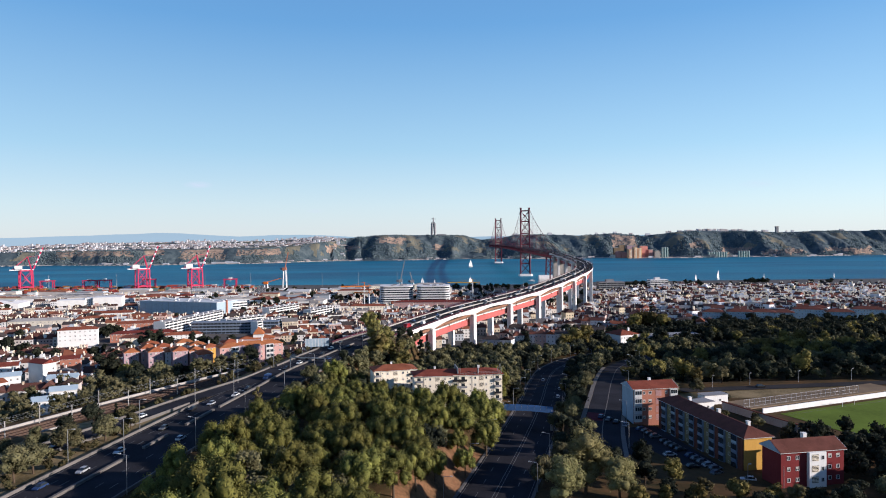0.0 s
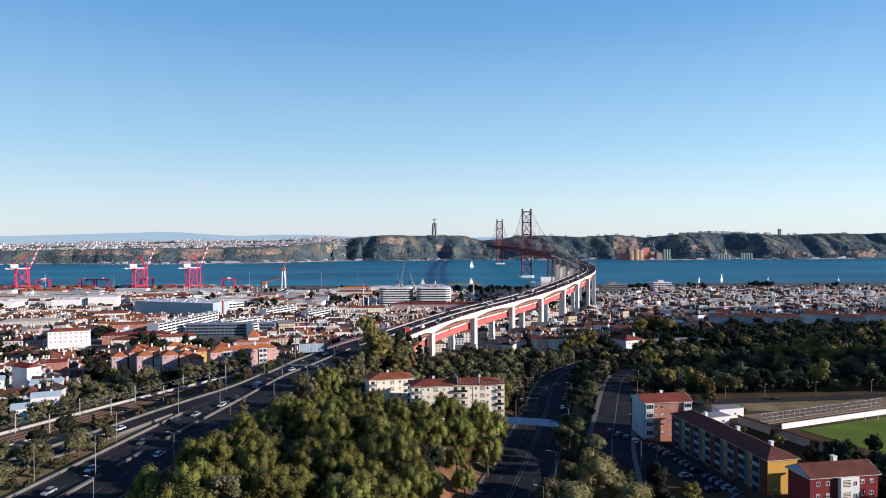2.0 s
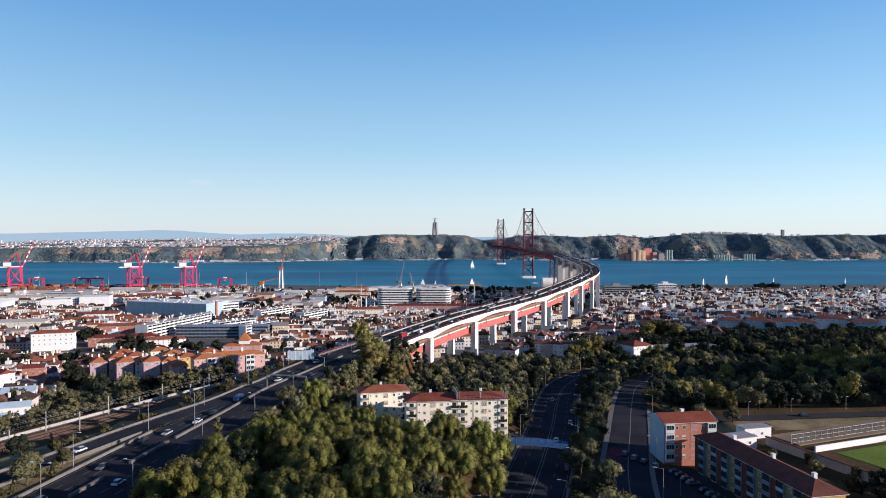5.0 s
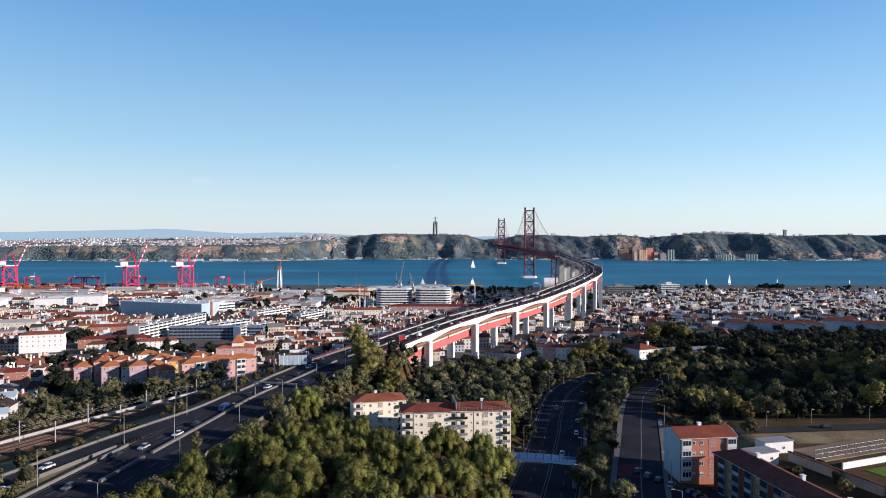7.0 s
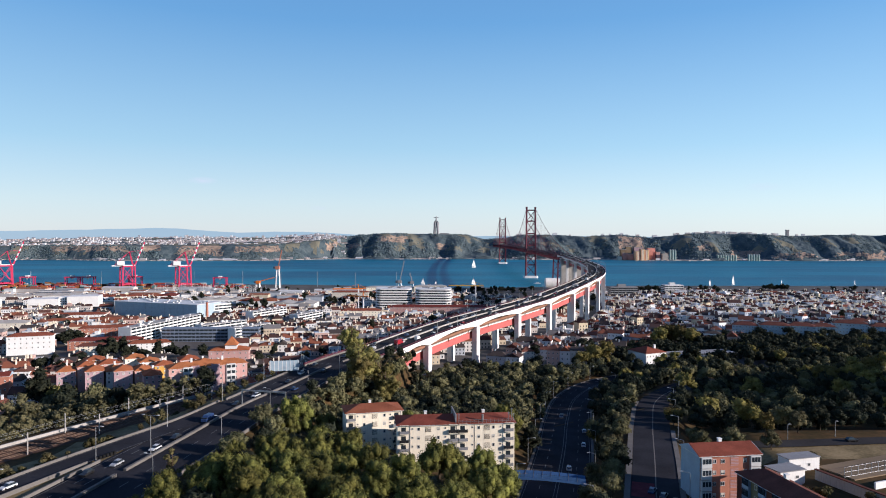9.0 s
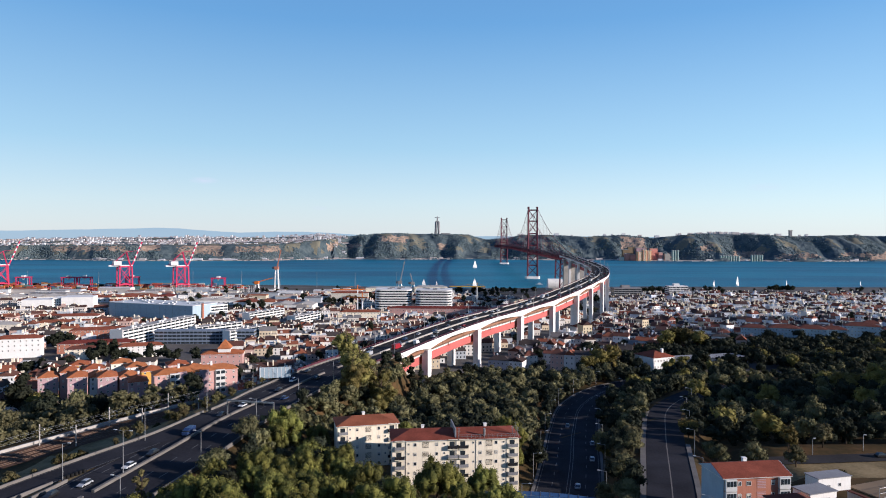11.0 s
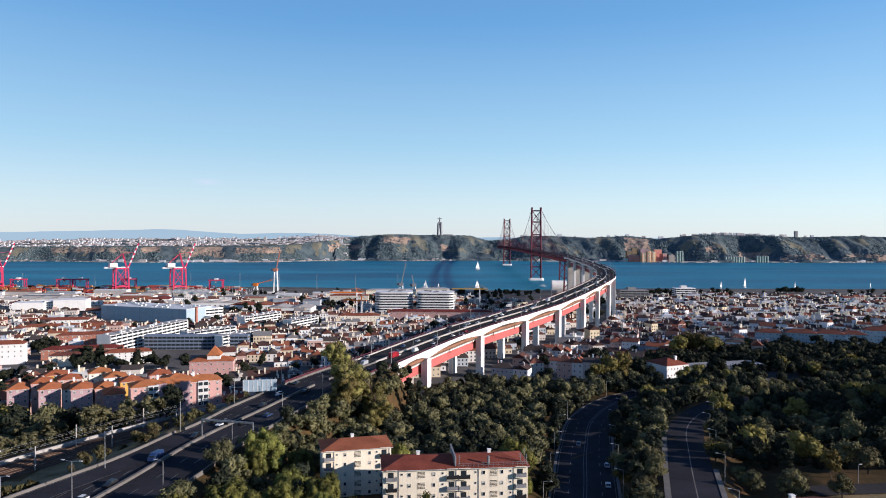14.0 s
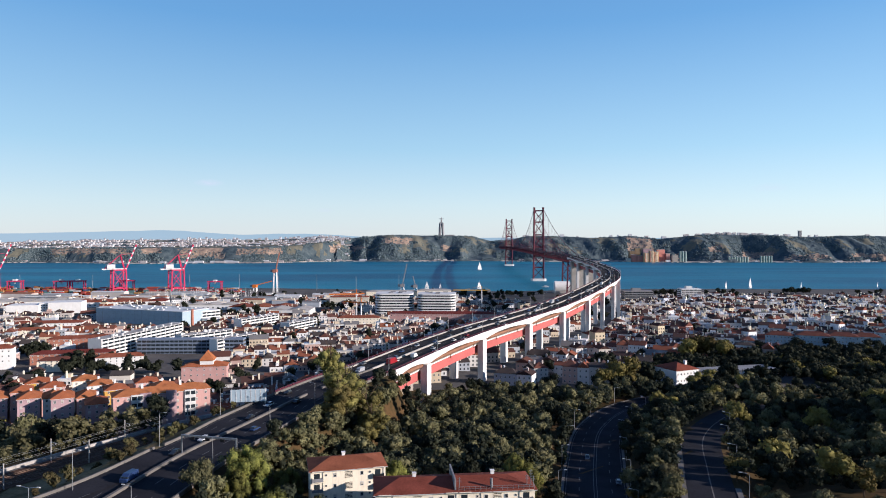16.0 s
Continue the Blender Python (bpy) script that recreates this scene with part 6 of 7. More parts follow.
WALL_COLORS = [(0.76, 0.75, 0.73), (0.66, 0.60, 0.53), (0.80, 0.80, 0.79), (0.52, 0.37, 0.32), (0.62, 0.52, 0.38), (0.72, 0.69, 0.65), (0.42, 0.45, 0.49), (0.55, 0.50, 0.46)]
ROOF_COLORS = [(0.115, 0.052, 0.040), (0.165, 0.068, 0.048), (0.080, 0.045, 0.038), (0.070, 0.058, 0.054), (0.135, 0.065, 0.050), (0.20, 0.19, 0.185), (0.24, 0.088, 0.052), (0.062, 0.040, 0.036)]
M_TOWN_WALL = palette("town_walls", WALL_COLORS)
M_TOWN_ROOF = palette("town_roofs", ROOF_COLORS)
# Mixed house colours; the whites are blued to imitate haze and shade.
HAZED_FACADES = [(0.70, 0.67, 0.63), (0.76, 0.78, 0.82), (0.60, 0.47, 0.42), (0.60, 0.64, 0.72), (0.84, 0.84, 0.85), (0.80, 0.81, 0.84), (0.68, 0.58, 0.40), (0.66, 0.67, 0.70)]
DARK_ROOFS = [(0.105, 0.050, 0.042), (0.170, 0.066, 0.048), (0.060, 0.040, 0.038), (0.052, 0.046, 0.048), (0.130, 0.058, 0.045), (0.072, 0.044, 0.040), (0.22, 0.080, 0.052), (0.050, 0.040, 0.042)]
M_EAST_WALL = palette("east_town_walls", HAZED_FACADES)
M_EAST_ROOF = palette("east_town_roofs", DARK_ROOFS)
M_HOUSE_WALL = palette("house_walls", WALL_COLORS, random_of="object")
M_HOUSE_ROOF = palette("house_roofs", ROOF_COLORS, random_of="object")

def town_plot(x, y):
    """Whether a house may stand here."""
    if not (300 < y < 1480 and abs(x) < 0.74 * y + 20) or deck_gap(x, y) < 18 or not free_plot(x, y, 9):
        return False
    dx = float(np.interp(y, DECK_TAB[:, 1], DECK_TAB[:, 0]))
    if x > dx and y > 470:
        if y < 572 or (x > 120 and y < 590) or (x > 150 and y < 625) or (x > 225 and y < 668) or (x > 280 and y < 722):
            return False
        return y < 1290
    if y < 470 and x > -214 or y < 520 and x > -66 + (y - 470) * 0.3 or y < 0.9 * x + 560 and x < -214:
        return False
    if x < -105 - (520 - y) * 0.3 and y < 492 and x > -216:
        return False
    if 560 < y < 1000 and x < -40 and (int(x / 37) * 7 + int(y / 43) * 5) % 7 < 1:
        return False
    return y < 1000 or (y < 1250 and (int(x / 60) + int(y / 50)) % 3 == 0)


occupy(-430, 905, -18, 150, 50)
occupy(-285, 690, 78, 116, 34)
occupy(-330, 634, 10, 150, 52)
occupy(-620, 985, 14, 150, 60)

town = thing("town_houses", "tightly packed white and ochre town houses with red tile roofs", "houses", kind="stuff")
G_WEST, G_EAST = [(Geo(), Geo()) for _ in range(2)]
G_WIN, G_CHIM, G_FLAT = Geo(), Geo(), Geo()
house_rng = random.Random(77)
near_houses = 0


def add_box(g, ox, oy, oz, c, s, x0, x1, y0, y1, z0, z1):
    n = len(g.v)
    g.box(x0, x1, y0, y1, z0, z1)
    g.v[n:] = [(ox + x * c - y * s, oy + x * s + y * c, oz + z) for x, y, z in g.v[n:]]


def far_house(x, y, z, rot, L, D, h, rise, hip, east):
    G_WALL, G_ROOF = G_EAST if east else G_WEST
    c, s = math.cos(radians(rot)), math.sin(radians(rot))
    add_box(G_WALL, x, y, z, c, s, 0, L, 0, D, -4, h)
    if house_rng.random() < (0.86 if y < 850 else 0.62):
        n = len(G_ROOF.v)
        G_ROOF.hip(L, D, h, rise, 0.3, 0.2, hip, L / 2, D / 2)
        G_ROOF.v[n:] = [(x + a * c - b * s, y + a * s + b * c, z + d) for a, b, d in G_ROOF.v[n:]]
        if house_rng.random() < 0.4:                              # a white dormer on the street side
            u = house_rng.uniform(0.3, 0.7) * L
            add_box(G_WALL, x, y, z, c, s, u - 1.1, u + 1.1, 0.4, D * 0.4, h, h + rise * 0.75)
    else:
        add_box(G_FLAT, x, y, z, c, s, -0.2, L + 0.2, -0.2, D + 0.2, h, h + 0.5)
        add_box(G_WALL, x, y, z, c, s, L * 0.3, L * 0.65, D * 0.3, D * 0.7, h + 0.5, h + 2.9)
    floors = max(1, int(h / 3))
    k = max(2, int(L / 2.7))
    for f in range(floors):
        for i in range(k):
            u = L * (i + 0.5) / k
            add_box(G_WIN, x, y, z, c, s, u - 0.5, u + 0.5, -0.06, 0.02, f * 3 + 0.9, f * 3 + 2.4)
    if y < 950:
        for f in range(floors):
            for i in range(3):
                u = D * (i + 0.5) / 3
                add_box(G_WIN, x, y, z, c, s, L - 0.02, L + 0.06, u - 0.5, u + 0.5, f * 3 + 0.9, f * 3 + 2.4)
    for i in range(house_rng.choice((1, 1, 2, 2, 3))):
        u, w = house_rng.uniform(0.15, 0.85) * L, house_rng.choice((0.25, 0.75)) * D
        k = house_rng.uniform(0.5, 1.5) if east else 0.45         # party-wall stacks on the east side
        add_box(G_CHIM, x, y, z, c, s, u - 0.45, u + 0.45, w - k, w + k, h + 0.3, h + rise + house_rng.uniform(0.4, 2.0))


for side_name, rot, ox, oy, near, far in (("right", -21, 15, 545, 0, 900), ("right", -3, 15, 545, 900, 2000), ("left", 13, -520, 300, 0, 2000)):
    c, s = math.cos(radians(rot)), math.sin(radians(rot))
    for row in range(0, 62):
        v = row * (20.0 if side_name == "right" else 19.5) + house_rng.uniform(-2, 2)
        if row % 5 == 4:
            v += 4
        u = house_rng.uniform(0, 10) - (520 if side_name == "right" else 0)
        base_h = house_rng.uniform(4.8, 7.6) if side_name == "left" else house_rng.uniform(7.5, 10)
        while u < 1250:
            L = house_rng.uniform(7, 17)
            D = house_rng.uniform(9, 12.5)
            x, y = ox + u * c - v * s, oy + u * s + v * c
            mx, my = x + L / 2 * c - D / 2 * s, y + L / 2 * s + D / 2 * c
            u += L + (house_rng.uniform(2.5, 9) if house_rng.random() < (0.45 if side_name == "right" else 0.2) else 0.05)
            dx = float(np.interp(my, DECK_TAB[:, 1], DECK_TAB[:, 0]))
            if (mx > dx) != (side_name == "right") or not near <= my < far or house_rng.random() < 0.07 or not town_plot(mx, my):
                continue
            h = base_h + house_rng.choice((-3.0, -1.6, -0.8, 0, 0, 0.8, 1.5, 3.2)) + house_rng.uniform(-0.6, 0.6)
            rise = house_rng.uniform(2.2, 4.2)
            yaw = rot + house_rng.uniform(-3, 3)
            if side_name == "right" and house_rng.random() < 0.1:          # corner houses turned towards the sun
                yaw, L, h = rot + house_rng.uniform(30, 46), min(L, 10), h + 1.5
            hip = house_rng.random() < 0.2
            z = gz(mx, my)
            if my < 720 and near_houses < 150 and abs(mx) < 0.62 * my:
                near_houses += 1
                b = thing("house", "town house with rendered walls and a tiled roof", "house", pose(x, y, z, 0, 0, yaw), "town houses")
                part("wall", Geo().box(0, L, 0, D, -4, h), M_HOUSE_WALL, b)
                part("roof", Geo().hip(L, D, h, rise, 0.35, 0.2, hip, L / 2, D / 2), M_HOUSE_ROOF, b)
                floors, k = max(1, int(h / 3)), max(2, int(L / 3.0))
                for f in range(floors):
                    for i in range(k):
                        put(b, window_mesh(1.0, 1.5, blind=(0, 0, 0.5)[(i + f) % 3]), "front", L, D, L * (i + 0.5) / k, f * h / floors + 0.9)
                for e in range(2):
                    chimney(b, L * house_rng.uniform(0.1, 0.9), D * house_rng.uniform(0.35, 0.65), h + rise * 0.6, 2.3, 0.9, M_HOUSE_WALL)
            else:
                far_house(x, y, z, yaw, L, D, h, rise, hip, side_name == "right")
for nm, g, m in (("walls", G_WEST[0], M_TOWN_WALL), ("roofs", G_WEST[1], M_TOWN_ROOF), ("walls", G_EAST[0], M_EAST_WALL), ("roofs", G_EAST[1], M_EAST_ROOF), ("window_openings", G_WIN, M_GLASS), ("chimneys", G_CHIM, M_CREAM), ("flat_roofs", G_FLAT, palette("flat_roofs", [(0.55, 0.53, 0.50), (0.30, 0.29, 0.28), (0.75, 0.74, 0.72), (0.40, 0.32, 0.27)]))):
    tagged(part(nm, g, m, town), kind="stuff")

# trees among the houses and along the shore
street = []
tr_rng = random.Random(9)
for cx, cy, rx, ry, n in ((-380, 590, 35, 18, 16), (-330, 600, 14, 8, 4), (-210, 520, 30, 12, 9), (-285, 1045, 40, 12, 5), (-120, 1200, 40, 40, 26), (-165, 1150, 18, 12, 5), (70, 1390, 120, 18, 44), (350, 1230, 30, 20, 8), (427, 1405, 26, 12, 16), (520, 1420, 60, 10, 8), (700, 1455, 32, 9, 18), (860, 1440, 60, 12, 8),
                          (270, 650, 60, 16, 22), (190, 640, 40, 14, 16), (-640, 1000, 12, 10, 6), (-420, 560, 50, 20, 14), (-90, 560, 12, 8, 5), (-265, 672, 40, 12, 14), (-250, 636, 45, 10, 18), (-330, 556, 26, 14, 12), (-285, 585, 22, 12, 10), (-245, 545, 24, 10, 10), (-140, 560, 20, 10, 8), (-345, 700, 20, 14, 10), (-430, 640, 30, 14, 12), (260, 1200, 20, 20, 6), (205, 1010, 10, 30, 8), (160, 620, 30, 10, 8)):
    for i in range(n):
        a, q = tr_rng.uniform(0, 6.28), tr_rng.random() ** 0.5
        street.append((cx + rx * q * math.cos(a), cy + ry * q * math.sin(a), tr_rng.random()))
street += [(x, y, k) for x, y, k in scatter(-420, 900, 540, 1380, 36, lambda x, y: free_plot(x, y, 3) and deck_gap(x, y) > 16, 41) if k < 0.6]
wood("town_trees", "dark green trees standing among the houses and along the shore", [(x, y, z, s * 1.25) for x, y, z, s, k in lots(street)], M_DARKLEAF, 34, clumps=14, leaves=40, leaf=0.6)

# ---- the docks ----
def quay_crane(x, y, rot, label="tall magenta container crane with a raised red and white boom"):
    c = thing("container_crane", label, "crane", pose(x, y, 4, 0, 0, rot) @ Matrix.Diagonal((0.86, 0.86, 0.95, 1)), "container cranes")
    for sx in (-13, 13):
        for sy in (-14, 14):
            g = Geo()
            g.beam((sx, sy, -1), (sx, sy * 0.9, 50), 2.6)
            part("leg", g, M_CRANE, c)
            part("bogie", Geo().box(sx - 3.5, sx + 3.5, sy - 1.2, sy + 1.2, -0.5, 1.6), M_CRANE, c)
    for sx in (-13, 13):
        g = Geo()
        g.beam((sx, -14, 14), (sx, 14, 14), 2.4)
        g.beam((sx, -13, 50), (sx, 13, 50), 2.6)
        part("side_beam", g, M_CRANE, c)
        for a, b in (((sx, -14, 15), (sx, 13, 49)), ((sx, 14, 15), (sx, -13, 49))):
            part("brace", Geo().beam(a, b, 1.1), M_CRANE, c)
    for sy in (-14, 14):
        part("sill_beam", Geo().beam((-13, sy, 14), (13, sy, 14), 2.2), M_CRANE, c)
        part("portal_beam", Geo().beam((-13, sy * 0.9, 50), (13, sy * 0.9, 50), 2.6), M_CRANE, c)
    part("machine_house", Geo().box(-8, 8, -24, -8, 53, 61), M_CRANE_W, c)
    part("girder", Geo().box(-4, 4, -34, 16, 50.5, 53), M_CRANE_W, c)
    for sx in (-5, 5):
        part("mast_leg", Geo().beam((sx, 12, 51), (sx * 0.3, 4, 80), 1.6), M_CRANE, c)
        part("back_stay", Geo().beam((sx * 0.3, 4, 80), (sx, -28, 53), 0.7), M_CRANE, c)
    boom = part("boom", Geo().beam((0, 15, 52), (0, 17.5, 56), 4.0, 3.0), M_CRANE, c)
    p, q = Vector((0, 17.5, 56)), Vector((0, 37, 100))
    for i in range(9):
        part("boom_section", Geo().beam(p.lerp(q, i / 9), p.lerp(q, (i + 1) / 9), 3.6, 2.6), M_CRANE_W if i % 2 else M_CRANE, boom)
    part("fore_stay", Geo().beam((0, 4, 80), p.lerp(q, 0.6), 0.5), M_CRANE, c)
    return c


for x, y, rot in ((-606, 1407, -52), (-499, 1412, -52), (-852, 1418, -52)):
    quay_crane(x, y, rot)


def yard_crane(x, y, rot, s=1.0):
    c = thing("yard_crane", "magenta gantry crane straddling container stacks", "crane", pose(x, y, 4, 0, 0, rot) @ Matrix.Diagonal((s, s, s, 1)), "yard cranes")
    for sx in (-12, 12):
        for sy in (-5, 5):
            part("leg", Geo().beam((sx, sy, -0.5), (sx, sy, 24), 1.5), M_CRANE, c)
        part("side_frame", Geo().beam((sx, -5, 3), (sx, 5, 3), 1.4), M_CRANE, c)
    for sy in (-5, 5):
        part("main_beam", Geo().beam((-14, sy, 24.5), (14, sy, 24.5), 1.8), M_CRANE, c)
    part("trolley", Geo().box(-3, 3, -5, 5, 25.6, 28), M_CRANE_W, c)
    part("cab", Geo().box(-2, 1, -2, 2, 20, 23), M_CRANE_W, c)


for x, y, rot in ((-815, 1430, 10), (-726, 1430, 8), (-698, 1436, 8), (-430, 1425, 5), (-610, 1450, 10)):
    yard_crane(x, y, rot)


def jib_crane(x, y, h, jib, mat, label, tilt=60, rot=0, base=4.0):
    c = thing("jib_crane", label, "crane", pose(x, y, base, 0, 0, rot))
    for sx in (-4, 4):
        for sy in (-4, 4):
            part("leg", Geo().beam((sx, sy, -1), (sx * 0.6, sy * 0.6, h), 1.1), M_STEEL, c)
    part("cab", Geo().box(-4, 4, -7, 4, h, h + 6), mat, c)
    part("jib", Geo().beam((0, 3, h + 4), (jib * math.cos(radians(tilt)), 3, h + 4 + jib * math.sin(radians(tilt))), 1.8), mat, c)
    part("counterweight", Geo().box(-9, -4, -3, 3, h + 1, h + 5), M_GREY, c)


jib_crane(-326, 1470, 40, 36, M_BRICK, "orange harbour crane with a steep jib", 78)
jib_crane(-374, 1500, 8, 34, M_ORANGE, "low orange mobile crane with a lowered jib", 15)
jib_crane(-76, 1495, 10, 44, M_GREY, "grey floating crane with a steep jib", 78)
jib_crane(-50, 1500, 8, 20, M_GREY, "grey harbour crane with a short jib", 105)


def tower_crane(x, y, h, reach, rot, mat, label):
    c = thing("tower_crane", label, "crane", pose(x, y, gz(x, y), 0, 0, rot))
    part("mast", Geo().beam((0, 0, -1), (0, 0, h), 1.6), M_CRANE_W, c)
    part("jib", Geo().beam((-reach * 0.3, 0, h), (reach, 0, h), 1.2, 1.6), mat, c)
    part("apex", Geo().beam((0, 0, h), (0, 0, h + 6), 1.0), mat, c)
    for e in (-reach * 0.28, reach * 0.6):
        part("tie", Geo().beam((0, 0, h + 6), (e, 0, h + 0.8), 0.3), mat, c)
    part("counterweight", Geo().box(-reach * 0.3, -reach * 0.2, -1, 1, h - 3, h), M_GREY, c)


tower_crane(-104, 985, 34, 34, 190, M_ORANGE, "tower crane with a white mast and orange jib")
tower_crane(-94, 950, 26, 26, 150, M_ORANGE, "tower crane with a white mast and red jib")
tower_crane(62, 1120, 30, 42, 175, M_YELLOW, "yellow tower crane beside the viaduct")

M_BOXES = palette("container_paint", [(0.42, 0.07, 0.05), (0.50, 0.17, 0.05), (0.10, 0.14, 0.24), (0.45, 0.10, 0.08), (0.55, 0.55, 0.54), (0.30, 0.06, 0.06), (0.14, 0.26, 0.24), (0.50, 0.28, 0.12)], 0.6)
g = Geo()
cr = random.Random(12)
for i in range(900):
    x = cr.uniform(-1100, -400)
    y = 1372 + cr.randint(0, 16) * 7.0 + (4 if x < -500 else 0)
    for k in range(cr.randint(1, 4)):
        g.box(x, x + 12.2, y, y + 2.5, 4 + 2.6 * k, 6.55 + 2.6 * k)
tagged(part("container_stacks", g, M_BOXES), "stacks of red, orange and grey shipping containers on the quay", "containers", kind="stuff")
sheds = thing("dock_sheds", "low pale sheds and stores crowding the dock land", "sheds", kind="stuff")
g, w = Geo(), Geo()
for i in range(190):
    x, y = cr.uniform(-1050, 20), cr.uniform(1150, 1365)
    L, D, h = cr.uniform(14, 60), cr.uniform(10, 22), cr.uniform(4, 11)
    if not (free_plot(x + L / 2, y + D / 2, 14) and abs(x) < 0.74 * y):
        continue
    g.box(x, x + L, y, y + D, 1, 4 + h)
    w.hip(L, D, 4 + h, cr.uniform(0.6, 2.5), 0.3, 0.2, False, x + L / 2, y + D / 2)
tagged(part("walls", g, M_TOWN_WALL, sheds), kind="stuff")
tagged(part("roofs", w, palette("shed_roofs", [(0.45, 0.44, 0.42), (0.30, 0.29, 0.28), (0.60, 0.60, 0.58), (0.30, 0.13, 0.08), (0.50, 0.42, 0.34), (0.20, 0.20, 0.2)]), sheds), kind="stuff")
g = Geo()
for i in range(170):
    x, y = cr.uniform(-520, -320), cr.uniform(1290, 1360)
    g.tube((x, y, 2), (x, y, cr.uniform(14, 24)), 0.14, 0.07, 4)
tagged(part("mast_rows", g, M_WHITE), "rows of white yacht masts in the marina", "masts", kind="stuff")
g = Geo()
for x in (-1080, -865, -705, -520, -420, -330, -255, -170, -85):
    y = 1510 + cr.uniform(-20, 40)
    g.tube((x, y, 2), (x, y, 36), 0.5, 0.3, 6)
tagged(part("light_masts", g, M_STEEL), "slender steel dock floodlight masts", "masts", kind="stuff")
st = thing("chimney_stack", "tall round brick factory chimney", "chimney", pose(-272, 880, 6))
part("shaft", Geo().tube((0, 0, -2), (0, 0, 26), 1.9, 1.4, 14), M_BRICK, st)
part("rim", Geo().tube((0, 0, 25.4), (0, 0, 26.4), 1.65, 1.65, 14), M_BRICK, st)


# ---- boats ----
def sail_boat(x, y, s, rot, label="white sailing yacht with its sails set"):
    b = thing("sailing_boat", label, "boat", pose(x, y, 0, 0, 0, rot) @ Matrix.Diagonal((s, s, s, 1)), "sailing boats")
    g = Geo()
    prof = [(-5.5, 1.2), (-3, 1.7), (0, 1.8), (3, 1.2), (6, 0.05)]
    for x0, w in prof:
        g.v += [(x0, -w, 1.1), (x0, w, 1.1), (x0, w * 0.4, -0.5), (x0, -w * 0.4, -0.5)]
    for i in range(len(prof) - 1):
        a = 4 * i
        g.f += [(a, a + 4, a + 5, a + 1), (a + 1, a + 5, a + 6, a + 2), (a + 2, a + 6, a + 7, a + 3), (a + 3, a + 7, a + 4, a)]
    g.f += [(0, 1, 2, 3), (19, 18, 17, 16)]
    part("hull", g, M_WHITE, b)
    part("mast", Geo().tube((0.5, 0, 1), (0.5, 0, 17), 0.12, 0.08, 6), M_STEEL, b)
    part("boom", Geo().tube((0.5, 0, 2.2), (-4.8, 0.6, 2.2), 0.09, 0.07, 6), M_STEEL, b)
    for name, pts in (("mainsail", [(0.4, 0.05, 2.4), (-4.7, 0.6, 2.4), (-2.6, 0.75, 8), (0.4, 0.05, 16.6)]), ("jib_sail", [(0.8, 0.05, 15), (5.7, 0, 1.6), (1.0, 0.9, 2.0)])):
        k = len(pts)
        part(name, Geo().add(pts + [(a, b2 + 0.05, c) for a, b2, c in pts], [tuple(range(k)), tuple(range(2 * k - 1, k - 1, -1))] + [(i, (i + 1) % k, k + (i + 1) % k, k + i) for i in range(k)]), M_WHITE, b)


for x, y, s, rot in ((708, 1673, 1.45, 48), (643, 1650, 1.0, 52), (87, 1640, 1.2, 45), (139, 2557, 1.8, 40), (0, 1600, 0.8, 48), (812, 1650, 1.0, 55), (1010, 1690, 0.8, 50), (-30, 1640, 1.0, 27)):
    sail_boat(x, y, s, rot)
launch = thing("motor_boat", "small white motor launch crossing the river", "boat", pose(243, 1690, 0, 0, 0, 170))
part("hull", Geo().prism([(-8, -2.4), (5, -2.4), (9, 0), (5, 2.4), (-8, 2.4)], -0.5, 1.8), M_WHITE, launch)
part("cabin", Geo().box(-4, 3, -1.8, 1.8, 1.8, 4), M_WHITE, launch)
part("windscreen", Geo().box(2.9, 3.1, -1.6, 1.6, 2.4, 3.6), M_GLASS, launch)


# ---- the far bank ----
def fz(x, y):
    return float(far_height(np.array([[float(x)]]), np.array([[float(y)]]))[0, 0])


ped = thing("monument_pedestal", "tall four-legged concrete monument pedestal on the far hill", "monument", pose(0, 3835, fz(0, 3835) - 1))
PH = 201.7 - ped.matrix_basis.translation.z
for sx in (-1, 1):
    for sy in (-1, 1):
        part("pillar", Geo().beam((sx * 9.5, sy * 9.5, -4), (sx * 6.5, sy * 6.5, PH - 6), 9.5), M_GREY, ped)
part("top_block", Geo().box(-11, 11, -11, 11, PH - 8, PH), M_GREY, ped)
zs = ped.matrix_basis.translation.z + PH
st = Geo()
st.tube((0, 0, 0), (0, 0, 20), 4.2, 3.2, 12)
st.tube((0, 0, 20), (0, 0, 23), 3.2, 2.0, 12)
st.tube((0, 0, 23), (0, 0, 28), 2.0, 1.7, 12)
st.beam((-14, 0, 19.5), (14, 0, 19.5), 2.4, 2.8)
tagged(part("statue", st, M_GREY, at=pose(0, 3835, zs)), "pale stone statue with outstretched arms on the pedestal", "statue")
hall = thing("building", "low grey building beside the monument", "building", pose(20, 3835, fz(45, 3835) - 2))
part("wall", Geo().box(0, 52, 0, 14, -6, 8), M_GREY, hall)
part("roof", Geo().box(-0.5, 52.5, -0.5, 14.5, 8, 8.8), M_CONCRETE, hall)

